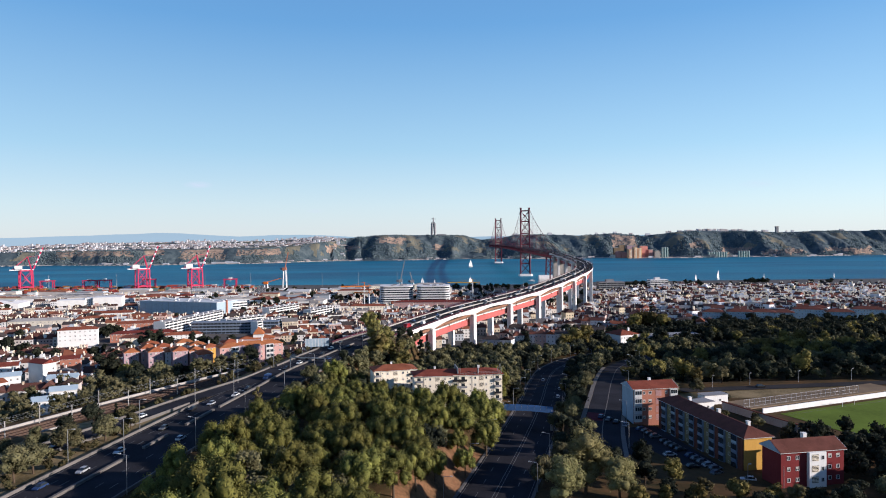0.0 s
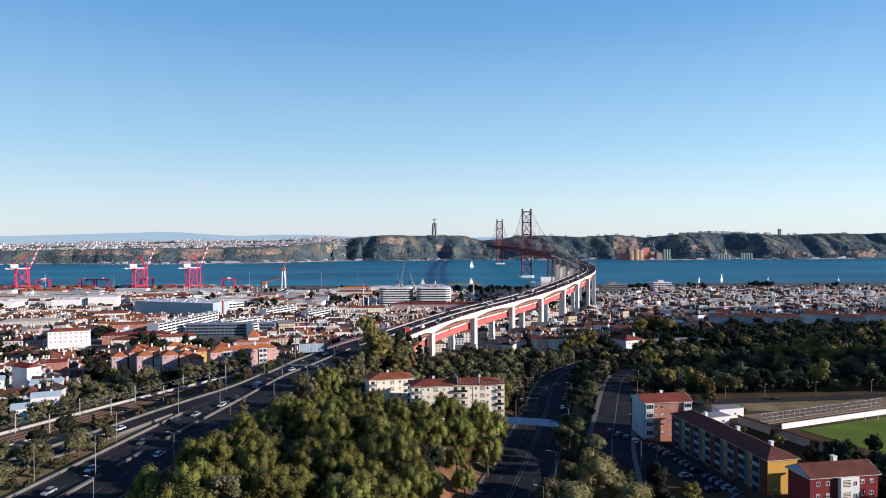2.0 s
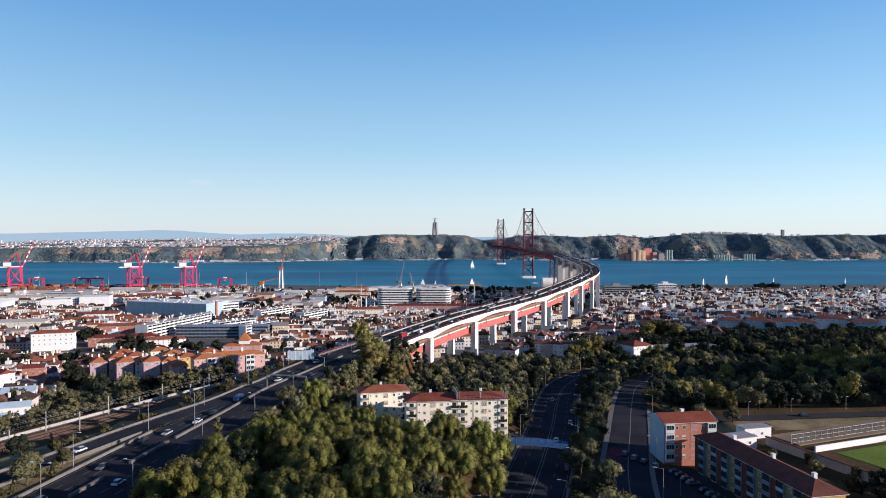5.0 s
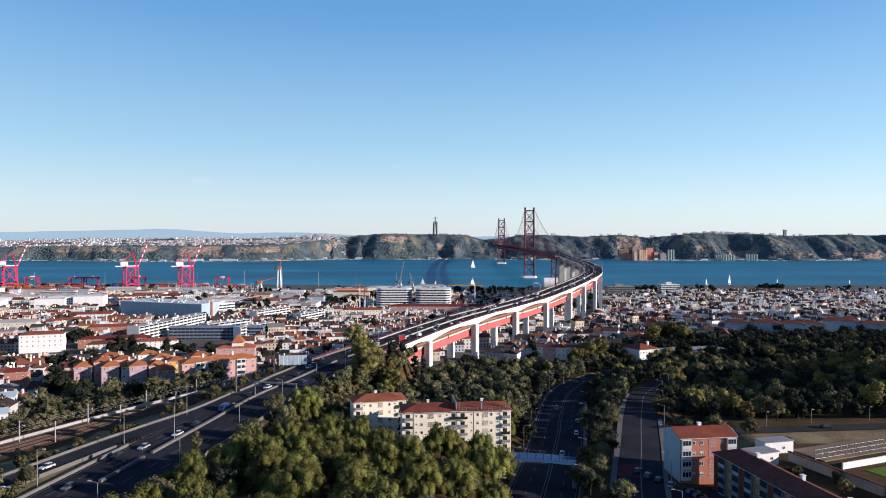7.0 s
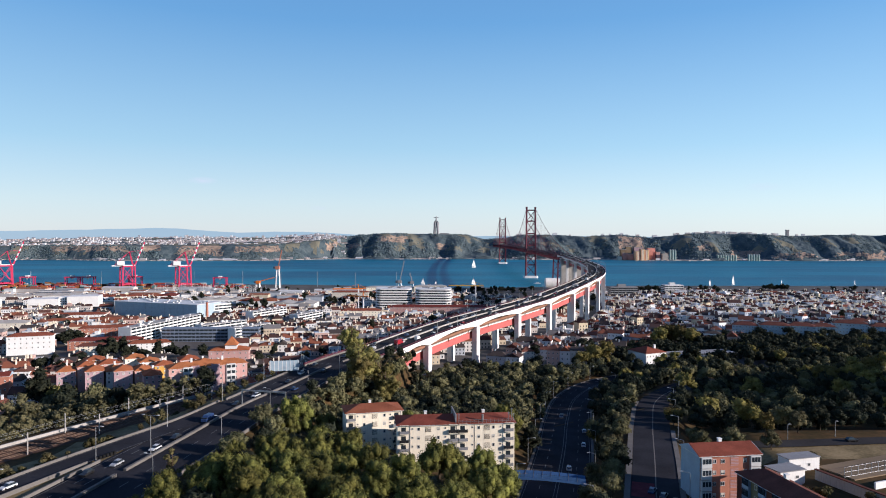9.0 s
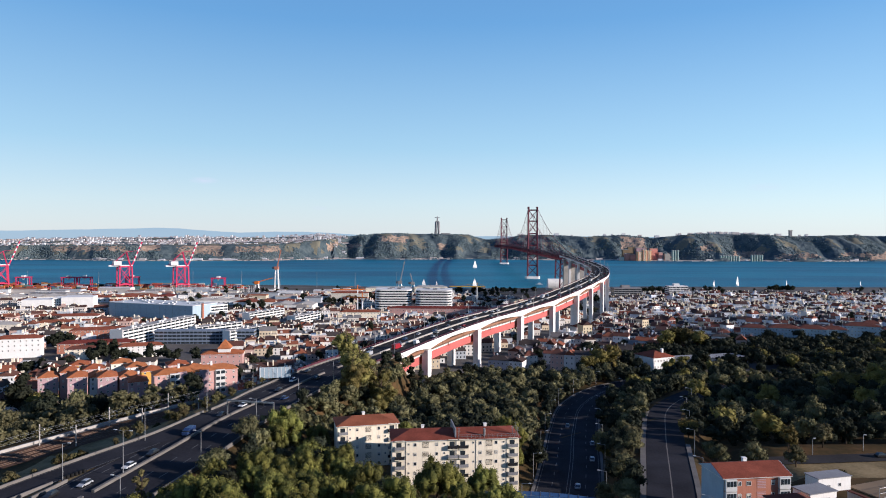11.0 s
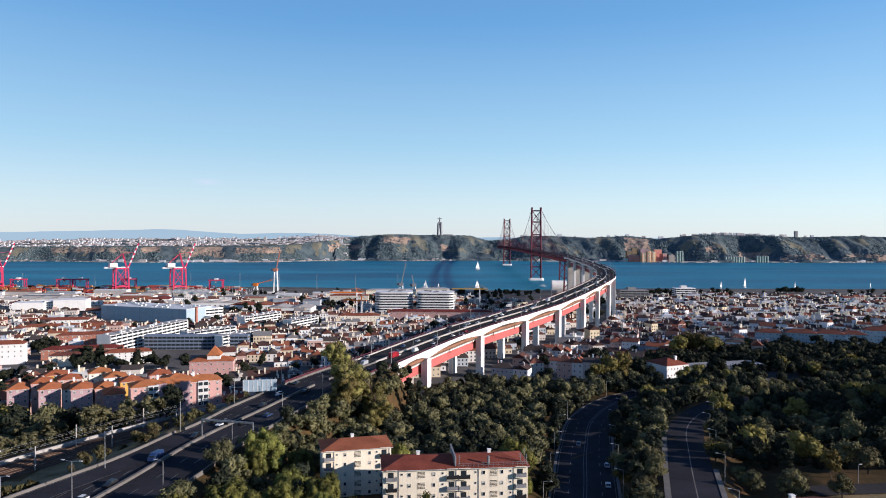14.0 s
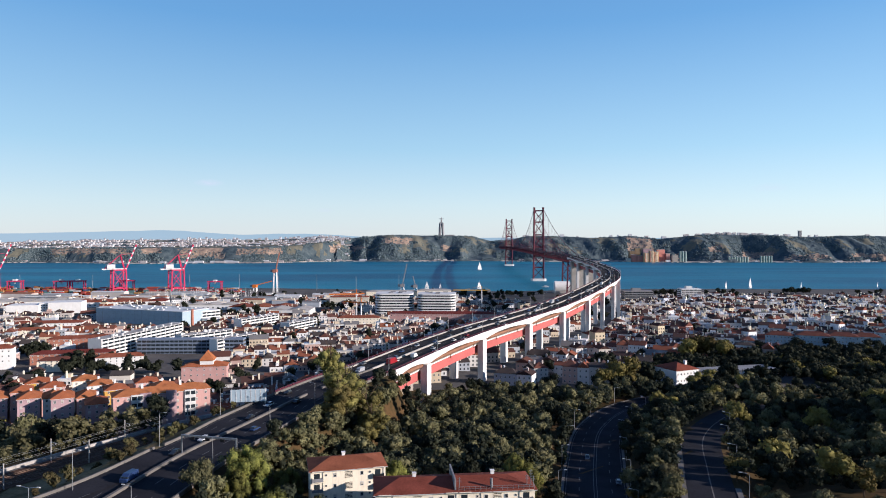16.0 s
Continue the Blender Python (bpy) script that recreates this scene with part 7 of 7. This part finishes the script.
fr = random.Random(44)
g, g2 = Geo(), Geo()
for i in range(2800):
    b = fr.uniform(-0.68, -0.2) if i % 8 else fr.uniform(-0.2, -0.13)
    r = fr.uniform(3560, 4700)
    y = r / math.hypot(1, b)
    x = b * y
    if y < 3330 or noise.noise((x * 0.004, y * 0.004, 2.2)) < -0.12:
        continue
    z = fz(x, y) - 2
    L, h = fr.uniform(5, 18), fr.uniform(3, 7.5) + (fr.uniform(3, 12) if fr.random() < 0.12 else 0)
    g.box(x, x + L, y, y + 12, z, z + h)
    if fr.random() < 0.35:
        g2.hip(L, 12, z + h, 2.6, 0.3, 0.2, False, x + L / 2, y + 6)
for i in range(90):
    b = fr.gauss(0.415, 0.03) if i < 60 else fr.uniform(0.1, 0.62)
    y = fr.uniform(3850, 3930)
    x = b * y
    z = fz(x, y) - 2
    L, h = fr.uniform(8, 26), fr.uniform(6, 16)
    g.box(x, x + L, y, y + 10, z, z + h)
for i in range(90):
    b = fr.uniform(-0.66, 0.64)
    if 0.05 < b < 0.11:
        continue
    y = 3452 + 60 * math.sin(b * 9 + 1) + 30 * math.sin(b * 31) - 300 * float(smooth01((-0.1 - b) / 0.32)) + fr.uniform(0, 8)
    x = b * y
    L, h = fr.uniform(12, 46), fr.uniform(5, 11)
    g.box(x, x + L, y, y + 10, -1, 2 + h)
ft = thing("far_town", "haze-paled houses scattered over the far bank's plateau and shore", "houses", kind="stuff")
# Far walls and roofs are paled and blued to imitate haze.
tagged(part("walls", g, palette("far_walls", [(0.56, 0.57, 0.60), (0.50, 0.47, 0.46), (0.62, 0.63, 0.65), (0.44, 0.40, 0.40), (0.50, 0.52, 0.56), (0.58, 0.55, 0.53)]), ft), kind="stuff")
tagged(part("roofs", g2, palette("far_roofs", [(0.26, 0.19, 0.18), (0.30, 0.25, 0.25), (0.24, 0.22, 0.24), (0.32, 0.22, 0.19)]), ft), kind="stuff")

M_MILL = material("ochre_mill_render", (0.76, 0.47, 0.25), 0.9, vary=0.15, scale=0.1, fine=0.6, stain=0.2, tone=0.8)
M_MILL_RED = material("red_mill_render", (0.56, 0.25, 0.20), 0.9, vary=0.15, scale=0.1, fine=0.6, stain=0.2, tone=0.8)
M_SILO = material("pale_green_silo_paint", (0.36, 0.46, 0.42), 0.8, vary=0.15, scale=0.1, fine=0.6, stain=0.3)
for k, (x, y, L, D, h, mt) in enumerate(((905, 3425, 22, 20, 16, M_WALLS), (930, 3425, 24, 20, 34, M_MILL_RED), (956, 3420, 26, 20, 30, M_MILL_RED), (984, 3395, 24, 24, 44, M_MILL), (1009, 3393, 20, 24, 54, M_MILL), (1030, 3395, 22, 24, 50, M_MILL), (1054, 3425, 22, 20, 60, M_MILL_RED), (1080, 3445, 18, 20, 60, M_MILL_RED), (1102, 3440, 20, 20, 40, M_PINK), (1125, 3415, 26, 16, 32, M_CONCRETE), (930, 3465, 26, 20, 52, M_SAND), (960, 3475, 30, 20, 66, M_SAND), (1000, 3470, 40, 20, 62, M_LILAC))):
    f = thing("mill", "old red and cream mill buildings stacked below a quarried cliff", "mill", pose(x, y, 1), "waterside mill")
    part("wall", Geo().box(0, L, 0, D, -6, h), mt, f)
    part("roof", Geo().box(-1, L + 1, -1, D + 1, h, h + 1.5), M_CONCRETE, f)
    if mt is M_MILL:
        for j in range(int(L / 6)):
            part("pilaster", Geo().box(2 + j * 6, 4 + j * 6, -0.8, 0, 0, h - 2), M_MILL_RED if j % 3 == 0 else M_CREAM, f)
for x, n, h in ((1155, 3, 52), (1392, 8, 26), (1545, 5, 30)):
    for j in range(n):
        f = thing("silo", "pale green-grey round storage silo on the far shore", "silo", pose(x + j * 12.5, 3392, 1), "shore silos")
        part("shell", Geo().tube((0, 0, -5), (0, 0, h), 5.2, 5.2, 14), M_SILO, f)
        part("cap", Geo().tube((0, 0, h), (0, 0, h + 2), 5.2, 2.0, 14), M_CONCRETE, f)
x, y = 1948, 3800
f = thing("water_tower", "square concrete tower on the far ridge", "tower", pose(x, y, fz(x, y) - 3))
part("shaft", Geo().box(-7, 7, -7, 7, -6, 36), M_GREY, f)
part("cornice", Geo().box(-8, 8, -8, 8, 33, 36.5), M_CONCRETE, f)

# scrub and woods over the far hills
# Leaf colours take the same blue cast in place of haze.
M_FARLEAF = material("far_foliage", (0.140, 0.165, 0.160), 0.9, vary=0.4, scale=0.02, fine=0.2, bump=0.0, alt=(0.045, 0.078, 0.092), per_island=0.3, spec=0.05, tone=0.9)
rng = np.random.default_rng(8)
iv, it = ico()
N = 36000
b = rng.uniform(-0.72, 0.70, N)
yy = 3430 + 60 * np.sin(b * 9 + 1) + 30 * np.sin(b * 31) - 300 * smooth01((-0.1 - b) / 0.32) + np.where(b < -0.14, rng.uniform(6, 130, N), rng.uniform(6, 400, N))
xx = b * yy
zz, rise, _ = far_shape(xx, yy)
kinds = far_kind(xx, yy)
grove = fractal(xx, yy, 0.006, 9.1, 3)
ok = (zz > 3) & (rise > 0.02) & ((kinds == 0) & (grove > np.where(b > 0.1, -0.12, -0.2)) | (kinds == 2) & (grove > 0.2) & (rng.random(N) < 0.5) | (kinds == 1) & (rng.random(N) < 0.22)) & ~((np.abs(xx - 12) < 34) & (np.abs(yy - 3830) < 30)) & ~((xx > 890) & (xx < 1190) & (yy < 3500))
V, T, n = [], [], 0
for x, y, z in zip(xx[ok], yy[ok], zz[ok]):
    s = rng.uniform(1.6, 5.0) * (0.75 if y > 3650 or x < -500 else 1.0)
    V.append(iv * np.array([s, s, s * rng.uniform(0.7, 1.1)]) * rng.uniform(0.7, 1.25, (len(iv), 1)) + (x, y, z + s * 0.3))
    T.append(it + n)
    n += len(iv)
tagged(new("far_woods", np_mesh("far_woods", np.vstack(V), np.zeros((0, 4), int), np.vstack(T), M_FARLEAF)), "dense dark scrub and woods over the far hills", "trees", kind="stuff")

# ---- street furniture ----
def lamp_mesh(h, arm, double=False, head=True):
    g = Geo()
    g.tube((0, 0, -0.6), (0, 0, h), 0.13, 0.08, 8)
    post = g.mesh("post", M_STEEL)
    arms, heads = [], []
    for s in ((-1, 1) if double else (1,)):
        a = Geo()
        a.tube((0, 0, h - 0.05), (s * arm, 0, h + 0.25), 0.06, 0.05, 6)
        arms.append(a.mesh("arm", M_STEEL))
        b = Geo()
        b.box(s * arm - 0.1 if s > 0 else s * arm - 0.75, s * arm + 0.75 if s > 0 else s * arm + 0.1, -0.16, 0.16, h + 0.18, h + 0.34)
        heads.append(b.mesh("lamp_head", M_FRAME))
    return post, arms, heads


LAMPS = {k: lamp_mesh(*v) for k, v in {"highway": (11.0, 1.8), "double": (12.0, 2.2, True), "avenue": (9.0, 2.0), "globe": (5.5, 0.3)}.items()}


def lamp(kind, x, y, z, rot, label):
    b = thing("street_lamp", label, "street lamp", pose(x, y, z, 0, 0, rot), kind + " lamps")
    post, arms, heads = LAMPS[kind]
    part("post", post, None, b)
    for a, h in zip(arms, heads):
        part("lamp_head", h, None, part("arm", a, None, b))


def along(line, q, off):
    c, r = line(q)
    return c[0] + r[0] * off, c[1] + r[1] * off, c[2], math.degrees(math.atan2(r[1], r[0]))


for i in range(9):
    q = 112 + i * 36
    if q < HW_END:
        x, y, z, a = along(HIGHWAY, q, -hw_half(q) - 1.2)
        lamp("highway", x, y, z - 0.2, a, "tall grey steel lamp post at the highway's edge")
        x, y, z, a = along(HIGHWAY, q + 17, hw_right(q) + 1.0)
        lamp("highway", x, y, z - 0.2, a + 180, "tall grey steel lamp post at the highway's edge")
for q in (hw_at(212), hw_at(284)):
    x, y, z, a = along(HIGHWAY, q, 0.0)
    lamp("double", x, y, z + 0.8, a, "twin-armed steel lamp post on the median barrier")
for i in range(12):
    q = 60 + i * 34
    x, y, z, a = along(AVENUE, q, 11.9)
    lamp("avenue", x, y, z, a + 180, "slim steel lamp post with one arm over the avenue")
    x, y, z, a = along(AVENUE, q + 15, -11.9)
    lamp("avenue", x, y, z, a, "slim steel lamp post with one arm over the avenue")
for i in range(7):
    x, y, z, a = along(SIDE_ROAD, 20 + i * 32, 9.6)
    lamp("avenue", x, y, z, a + 180, "slim steel lamp post beside the side road")
for i in range(24):
    q = 20 + i * 36
    if q < DECK_LEN - 20:
        for s in (-1, 1):
            x, y, z, a = along(DECK, q, s * 12.75)
            lamp("avenue", x, y, z + 0.7, a + (180 if s > 0 else 0), "slim lamp post on the viaduct's parapet")
for x, y in ((130, 322), (150, 326), (176, 330), (205, 334), (228, 336), (88, 196), (100, 222), (70, 236)):
    lamp("globe", x, y, gz(x, y), 0, "short lamp post with a white head")

# railway masts with cross-arms
post_m = Geo().beam((0, 0, -0.6), (0, 0, 8.2), 0.32).mesh("post", M_CONCRETE)
arm_m = Geo().beam((0, 0, 7.2), (3.2, 0, 7.0), 0.1).mesh("arm", M_STEEL)
brace_m = Geo().beam((0, 0, 5.6), (2.6, 0, 6.95), 0.08).mesh("brace", M_STEEL)
ins_m = Geo().tube((3.1, 0, 6.5), (3.1, 0, 7.0), 0.09, 0.09, 6).mesh("insulator", M_WHITE)
for i in range(11):
    for off, turn in ((-6.6, 0), (6.6, 180)):
        x, y, z, a = along(RAILWAY, 10 + i * 29 + (6 if turn else 0), off)
        b = thing("catenary_mast", "pale concrete railway mast with a steel cross-arm", "mast", pose(x, y, z, 0, 0, a + turn), "railway masts")
        part("post", post_m, None, b)
        part("insulator", ins_m, None, part("arm", arm_m, None, b))
        part("brace", brace_m, None, b)
for off in (-2.9, 2.9):
    for h in (6.5, 7.1):
        strip("overhead_wire", RAILWAY, 10, RAILWAY_LEN - 5, off - 0.02, off + 0.02, h, M_STEEL, "thin overhead railway wire", "wire", thick=0.04, step=12)

# sign gantry across the right carriageway, and a sign board by the ramp
gan = thing("sign_gantry", "grey steel portal gantry across one carriageway", "gantry", pose(-76, 342, 43.8, 0, 0, -13))
for s in (0, 18.5):
    part("leg", Geo().beam((s, 0, -0.5), (s, 0, 6.2), 0.4), M_STEEL, gan)
beam = part("beam", Geo().beam((-0.2, 0, 6.2), (18.7, 0, 6.2), 0.45, 0.6), M_STEEL, gan)
for s in (4, 9, 14):
    part("signal_box", Geo().box(s - 0.7, s + 0.7, -0.5, -0.25, 5.2, 6.0), M_DARK, beam)
board = thing("sign_board", "large pale sign board seen from behind on two posts", "sign", pose(-80, 402, 39, 0, 0, 12))
for s in (0.6, 13.4):
    part("post", Geo().beam((s, 0, -3), (s, 0, 12), 0.35), M_STEEL, board)
panel = part("panel", Geo().box(0, 14, -0.25, -0.1, 6.5, 11.5), M_PALEBLUE, board)
for k in range(8):
    part("rib", Geo().box(0.3 + k * 1.88, 0.5 + k * 1.88, -0.35, -0.25, 6.6, 11.4), M_WHITE, panel)

# footbridge over the avenue
fb = thing("footbridge", "blue painted steel footbridge with glazed railings over the avenue", "footbridge", pose(14.5, 277.5, 0, 0, 0, -9))
FBL = 30.5
g = Geo()
n = 12
for i in range(n + 1):
    u = i / n
    z = 39.0 + 0.8 * 4 * u * (1 - u)
    for y, dz in ((-1.6, 0), (1.6, 0), (1.6, -0.7), (-1.6, -0.7)):
        g.v.append((u * FBL, y, z + dz))
for i in range(n):
    a = 4 * i
    g.f += [(a, a + 1, a + 5, a + 4), (a + 1, a + 2, a + 6, a + 5), (a + 2, a + 3, a + 7, a + 6), (a + 3, a, a + 4, a + 7)]
g.f += [(3, 2, 1, 0), (4 * n, 4 * n + 1, 4 * n + 2, 4 * n + 3)]
part("deck", g, M_BLUEPAINT, fb)
for y in (-1.55, 1.55):
    for i in range(n):
        u0, u1 = i / n, (i + 1) / n
        z0, z1 = (39.0 + 3.2 * u * (1 - u) for u in (u0, u1))
        part("railing_panel", Geo().add([(u0 * FBL + 0.1, y, z0 + 0.1), (u1 * FBL - 0.1, y, z1 + 0.1), (u1 * FBL - 0.1, y, z1 + 1.1), (u0 * FBL + 0.1, y, z0 + 1.1), (u0 * FBL + 0.1, y + 0.05, z0 + 0.1), (u1 * FBL - 0.1, y + 0.05, z1 + 0.1), (u1 * FBL - 0.1, y + 0.05, z1 + 1.1), (u0 * FBL + 0.1, y + 0.05, z0 + 1.1)],
                                        [(0, 1, 2, 3), (7, 6, 5, 4), (0, 3, 7, 4), (1, 5, 6, 2), (3, 2, 6, 7), (0, 4, 5, 1)]), M_BLUEPAINT, fb)
        part("railing_post", Geo().box(u0 * FBL - 0.04, u0 * FBL + 0.04, y - 0.04, y + 0.09, z0, z0 + 1.3), M_STEEL, fb)
for s in (0.6, FBL - 0.6):
    part("pier", Geo().box(s - 0.6, s + 0.6, -1.3, 1.3, 27, 38.4), M_CONCRETE, fb)

# football pitch, its walls and fence
PITCH = pose(137, 272, 36.66, 0, 0, 21)
pitch = thing("football_pitch", "mown green football pitch with a white goal", "pitch", PITCH)
M_LAWN = material("mown_grass", (0.150, 0.210, 0.030), 0.95, vary=0.25, scale=0.05, fine=0.8, bump=0.2)
part("turf", Geo().box(0, 105, -66, 0, -0.6, 0.06), M_LAWN, pitch)
for x0, x1, y0, y1 in ((2, 103, -2.6, -2.5), (2, 2.1, -64, -2.6)):
    part("line", Geo().box(x0, x1, y0, y1, 0.06, 0.075), M_LINE, pitch)
goal = thing("goal", "white football goal frame", "goal", PITCH @ pose(33, -2.0, 0.06))
for a, b in (((0, 0, 0), (0, 0, 2.44)), ((7.3, 0, 0), (7.3, 0, 2.44)), ((0, 0, 2.4), (7.3, 0, 2.4))):
    part("post", Geo().tube(a, b, 0.07, 0.07, 8), M_WHITE, goal)
wall = thing("pitch_wall", "low white wall along the far side of the pitch", "wall", PITCH @ pose(-6, 3.0, 0))
part("wall", Geo().box(0, 115, 0, 0.5, -0.6, 2.0), M_WHITE, wall)
fence = thing("fence", "tall steel mesh fence with many posts beside the pitch", "fence", PITCH @ pose(-6, 13.0, 0))
for i in range(24):
    part("post", Geo().tube((i * 3.0, 0, -0.5), (i * 3.0, 0, 3.4), 0.09, 0.09, 6), M_STEEL, fence)
for z in (0.3, 1.8, 3.3):
    part("rail", Geo().tube((0, 0, z), (69, 0, z), 0.05, 0.05, 5), M_STEEL, fence)
bank = strip("terrace", lambda q: (np.array([129 + q * 0.934, 279 + q * 0.358, 36.7]), np.array([0.358, -0.934])), 0, 90, -14, -1, 0.25, M_SAND, "bare sandy terrace behind the pitch wall", "ground", thick=0.8)
strip("track", lambda q: (np.array([112 + q * 0.97, 315 + q * 0.1, 36.75]), np.array([0.1, -0.97])), 0, 140, -4, 4, 0.12, M_ASPHALT_OLD, "worn asphalt lane behind the pitch", "road")
lw = thing("boundary_wall", "long stained white wall greyed for its shade, with a dark coping beside the pitch", "wall", pose(117, 281, 36.4, 0, 0, -70.5))
# Greyed below white: the shadow on the wall is in its colour.
part("wall", Geo().box(0, 50, 0, 0.6, -2, 3.2), M_CONCRETE, lw)
part("coping", Geo().box(-0.2, 50.2, -0.2, 0.8, 3.2, 3.5), M_TILE_DK, lw)
car_park = strip("car_park", lambda q: (np.array([70 + q * 0.12, 258 - q, 35.9]), np.array([-1.0, -0.12])), 0, 100, -12, 13, 0.06, M_ASPHALT, "asphalt car park in front of the apartment blocks", "car park")
strip("car_park", lambda q: (np.array([100.0, 206 - q, 35.9]), np.array([-1.0, 0.0])), 0, 52, -22, 24, 0.03, M_ASPHALT, "asphalt yard between the apartment blocks", "car park")


for x, y, s, k in ((99, 270, 1.0, "bush"), (101, 283, 1.3, "bush"), (106, 286, 0.5, "olive"), (109, 272, 1.2, "bush"), (113, 268, 1.0, "bush"), (98, 292, 0.5, "olive"), (104, 296, 1.2, "bush"), (122, 262, 1.2, "bush"), (119, 256, 0.5, "dark"), (128, 247, 1.2, "bush"), (126, 297, 1.1, "bush"), (94, 300, 0.6, "olive")):
    plant(k, x, y, s, group="shrubs by the pitch")

# ---- vehicles ----
CAR_COLORS = {"white": (0.75, 0.75, 0.74), "silver": (0.42, 0.43, 0.45), "black": (0.02, 0.02, 0.023), "red": (0.35, 0.02, 0.03), "grey": (0.14, 0.145, 0.15), "blue": (0.03, 0.06, 0.16)}
M_CAR = {k: material("car_paint_" + k, c, 0.38, vary=0.05, bump=0.0, spec=0.3) for k, c in CAR_COLORS.items()}


def car_meshes(kind):
    L, W, H = {"saloon": (4.4, 1.78, 1.45), "van": (5.6, 2.0, 2.3), "lorry": (8.5, 2.4, 3.2)}[kind]
    b = Geo()
    waist = H * 0.6
    prof = {"saloon": [(-L / 2, 0.35), (-L / 2, waist * 0.95), (-L * 0.42, waist), (L * 0.22, waist), (L * 0.47, waist * 0.8), (L / 2, 0.55), (L / 2, 0.3)],
            "van": [(-L / 2, 0.35), (-L / 2, H * 0.98), (-L * 0.46, H), (L * 0.2, H), (L * 0.36, H * 0.6), (L * 0.49, H * 0.5), (L / 2, 0.3)],
            "lorry": [(-L / 2, 0.5), (-L / 2, H), (L * 0.24, H), (L * 0.26, H * 0.75), (L * 0.44, H * 0.74), (L / 2, H * 0.4), (L / 2, 0.35)]}[kind]
    n = len(prof)
    b.add([(x, -W / 2, z) for x, z in prof] + [(x, W / 2, z) for x, z in prof], [tuple(range(n)), tuple(range(2 * n - 1, n - 1, -1))] + [(i, n + i, n + (i + 1) % n, (i + 1) % n) for i in range(n)])
    c = Geo()
    if kind == "saloon":
        c.add([(-L * 0.44, -W * 0.46, waist), (L * 0.24, -W * 0.46, waist), (L * 0.24, W * 0.46, waist), (-L * 0.44, W * 0.46, waist), (-L * 0.33, -W * 0.38, H), (L * 0.08, -W * 0.38, H), (L * 0.08, W * 0.38, H), (-L * 0.33, W * 0.38, H)],
              [(3, 2, 1, 0), (0, 1, 5, 4), (1, 2, 6, 5), (2, 3, 7, 6), (3, 0, 4, 7), (4, 5, 6, 7)])
    else:
        c.box(L * 0.28, L * 0.42, -W * 0.51, W * 0.51, H * 0.52, H * 0.7)
    r = Geo().box(-L * 0.32, L * 0.07, -W * 0.37, W * 0.37, H, H + 0.03) if kind == "saloon" else None
    w = Geo().tube((0, -0.1, 0.32), (0, 0.1, 0.32), 0.32, 0.32, 10)
    return b, c, r, w.mesh("wheel", M_TYRE), L, W


CARS = {}


def car(kind, color, m, group=""):
    key = (kind, color)
    if key not in CARS:
        b, c, r, w, L, W = car_meshes(kind)
        CARS[key] = (b.mesh("body", M_CAR[color]), c.mesh("glass", M_GLASS), r and r.mesh("roof_panel", M_CAR[color]), w, L, W)
    b, c, r, w, L, W = CARS[key]
    t = thing("car" if kind == "saloon" else kind, {"saloon": color + " saloon car on the road", "van": color + " delivery van on the road", "lorry": color + " lorry on the bridge road"}[kind] if "parked" not in group else color + " car parked by the apartment blocks", "car" if kind == "saloon" else kind, m, group)
    part("body", b, None, t)
    part("glasshouse", c, None, t)
    if r:
        part("roof_panel", r, None, t)
    for sx in (-0.31, 0.31):
        for sy in (-1, 1):
            part("wheel", w, None, t, at=pose(sx * L, sy * (W / 2 - 0.08), 0))


vr = random.Random(31)
names = list(CAR_COLORS)


def traffic(line, length, lanes, n, q0, group, lift):
    for i in range(n):
        q = q0 + (length - q0) * (i + vr.uniform(0.1, 0.9)) / n
        off = vr.choice(lanes)
        x, y, z, a = along(line, q, off)
        c2, _ = line(min(q + 2, length))
        kind = vr.choices(("saloon", "van", "lorry"), (0.86, 0.1, 0.04) if "bridge" in group else (0.92, 0.08, 0))[0]
        car(kind, vr.choices(names, (4, 3, 3, 0.7, 2, 1))[0], pose(x, y, z + lift, 0, 0, a + (90 if off > 0 else -90)), group)


traffic(HIGHWAY, HW_END, (-8.9, -5.6, -2.6, 2.8, 7.0), 24, 60, "highway traffic", 0.07)
for q, col in ((96, "white"), (60, "grey")):
    x, y, z, a = along(SLIP, q, 1.0)
    car("saloon", col, pose(x, y, z + 0.16, 0, 0, a - 90), "slip road traffic")
traffic(DECK, DECK_LEN, (-10.3, -6.3, -2.4, 2.4, 6.3, 10.3), 132, 5, "bridge traffic", 0.04)
for q, off, col in ((240, 3.0, "silver"), (275, 7.5, "white"), (300, 8, "silver"), (330, -3, "grey")):
    x, y, z, a = along(AVENUE, q, off)
    car("saloon", col, pose(x, y, z + 0.07, 0, 0, a + (90 if off > 0 else -90)), "avenue traffic")
for i in range(15):
    u = i / 14
    if i in (4, 9):
        continue
    x, y = 79.5 + 9.5 * u, 254 - 44 * u
    car("saloon", vr.choice(("black", "grey", "blue", "black", "silver", "grey")), pose(x - 4.6, y, 35.97, 0, 0, 12 + vr.uniform(-4, 4)), "parked cars")
for x, y, a, col in ((64, 272, 60, "blue"), (66, 268, 60, "grey"), (68, 264, 60, "black"), (70.5, 260, 62, "silver"), (83, 206, 25, "grey"), (90, 200, 160, "white"), (78, 212, 10, "black"), (75, 224, 10, "silver")):
    car("saloon", col, pose(x, y, gz(x, y) + 0.15 if y > 258 else 35.97, 0, 0, a), "parked cars")
car("saloon", "black", pose(152, 319, 36.9, 0, 0, 5), "lane cars")
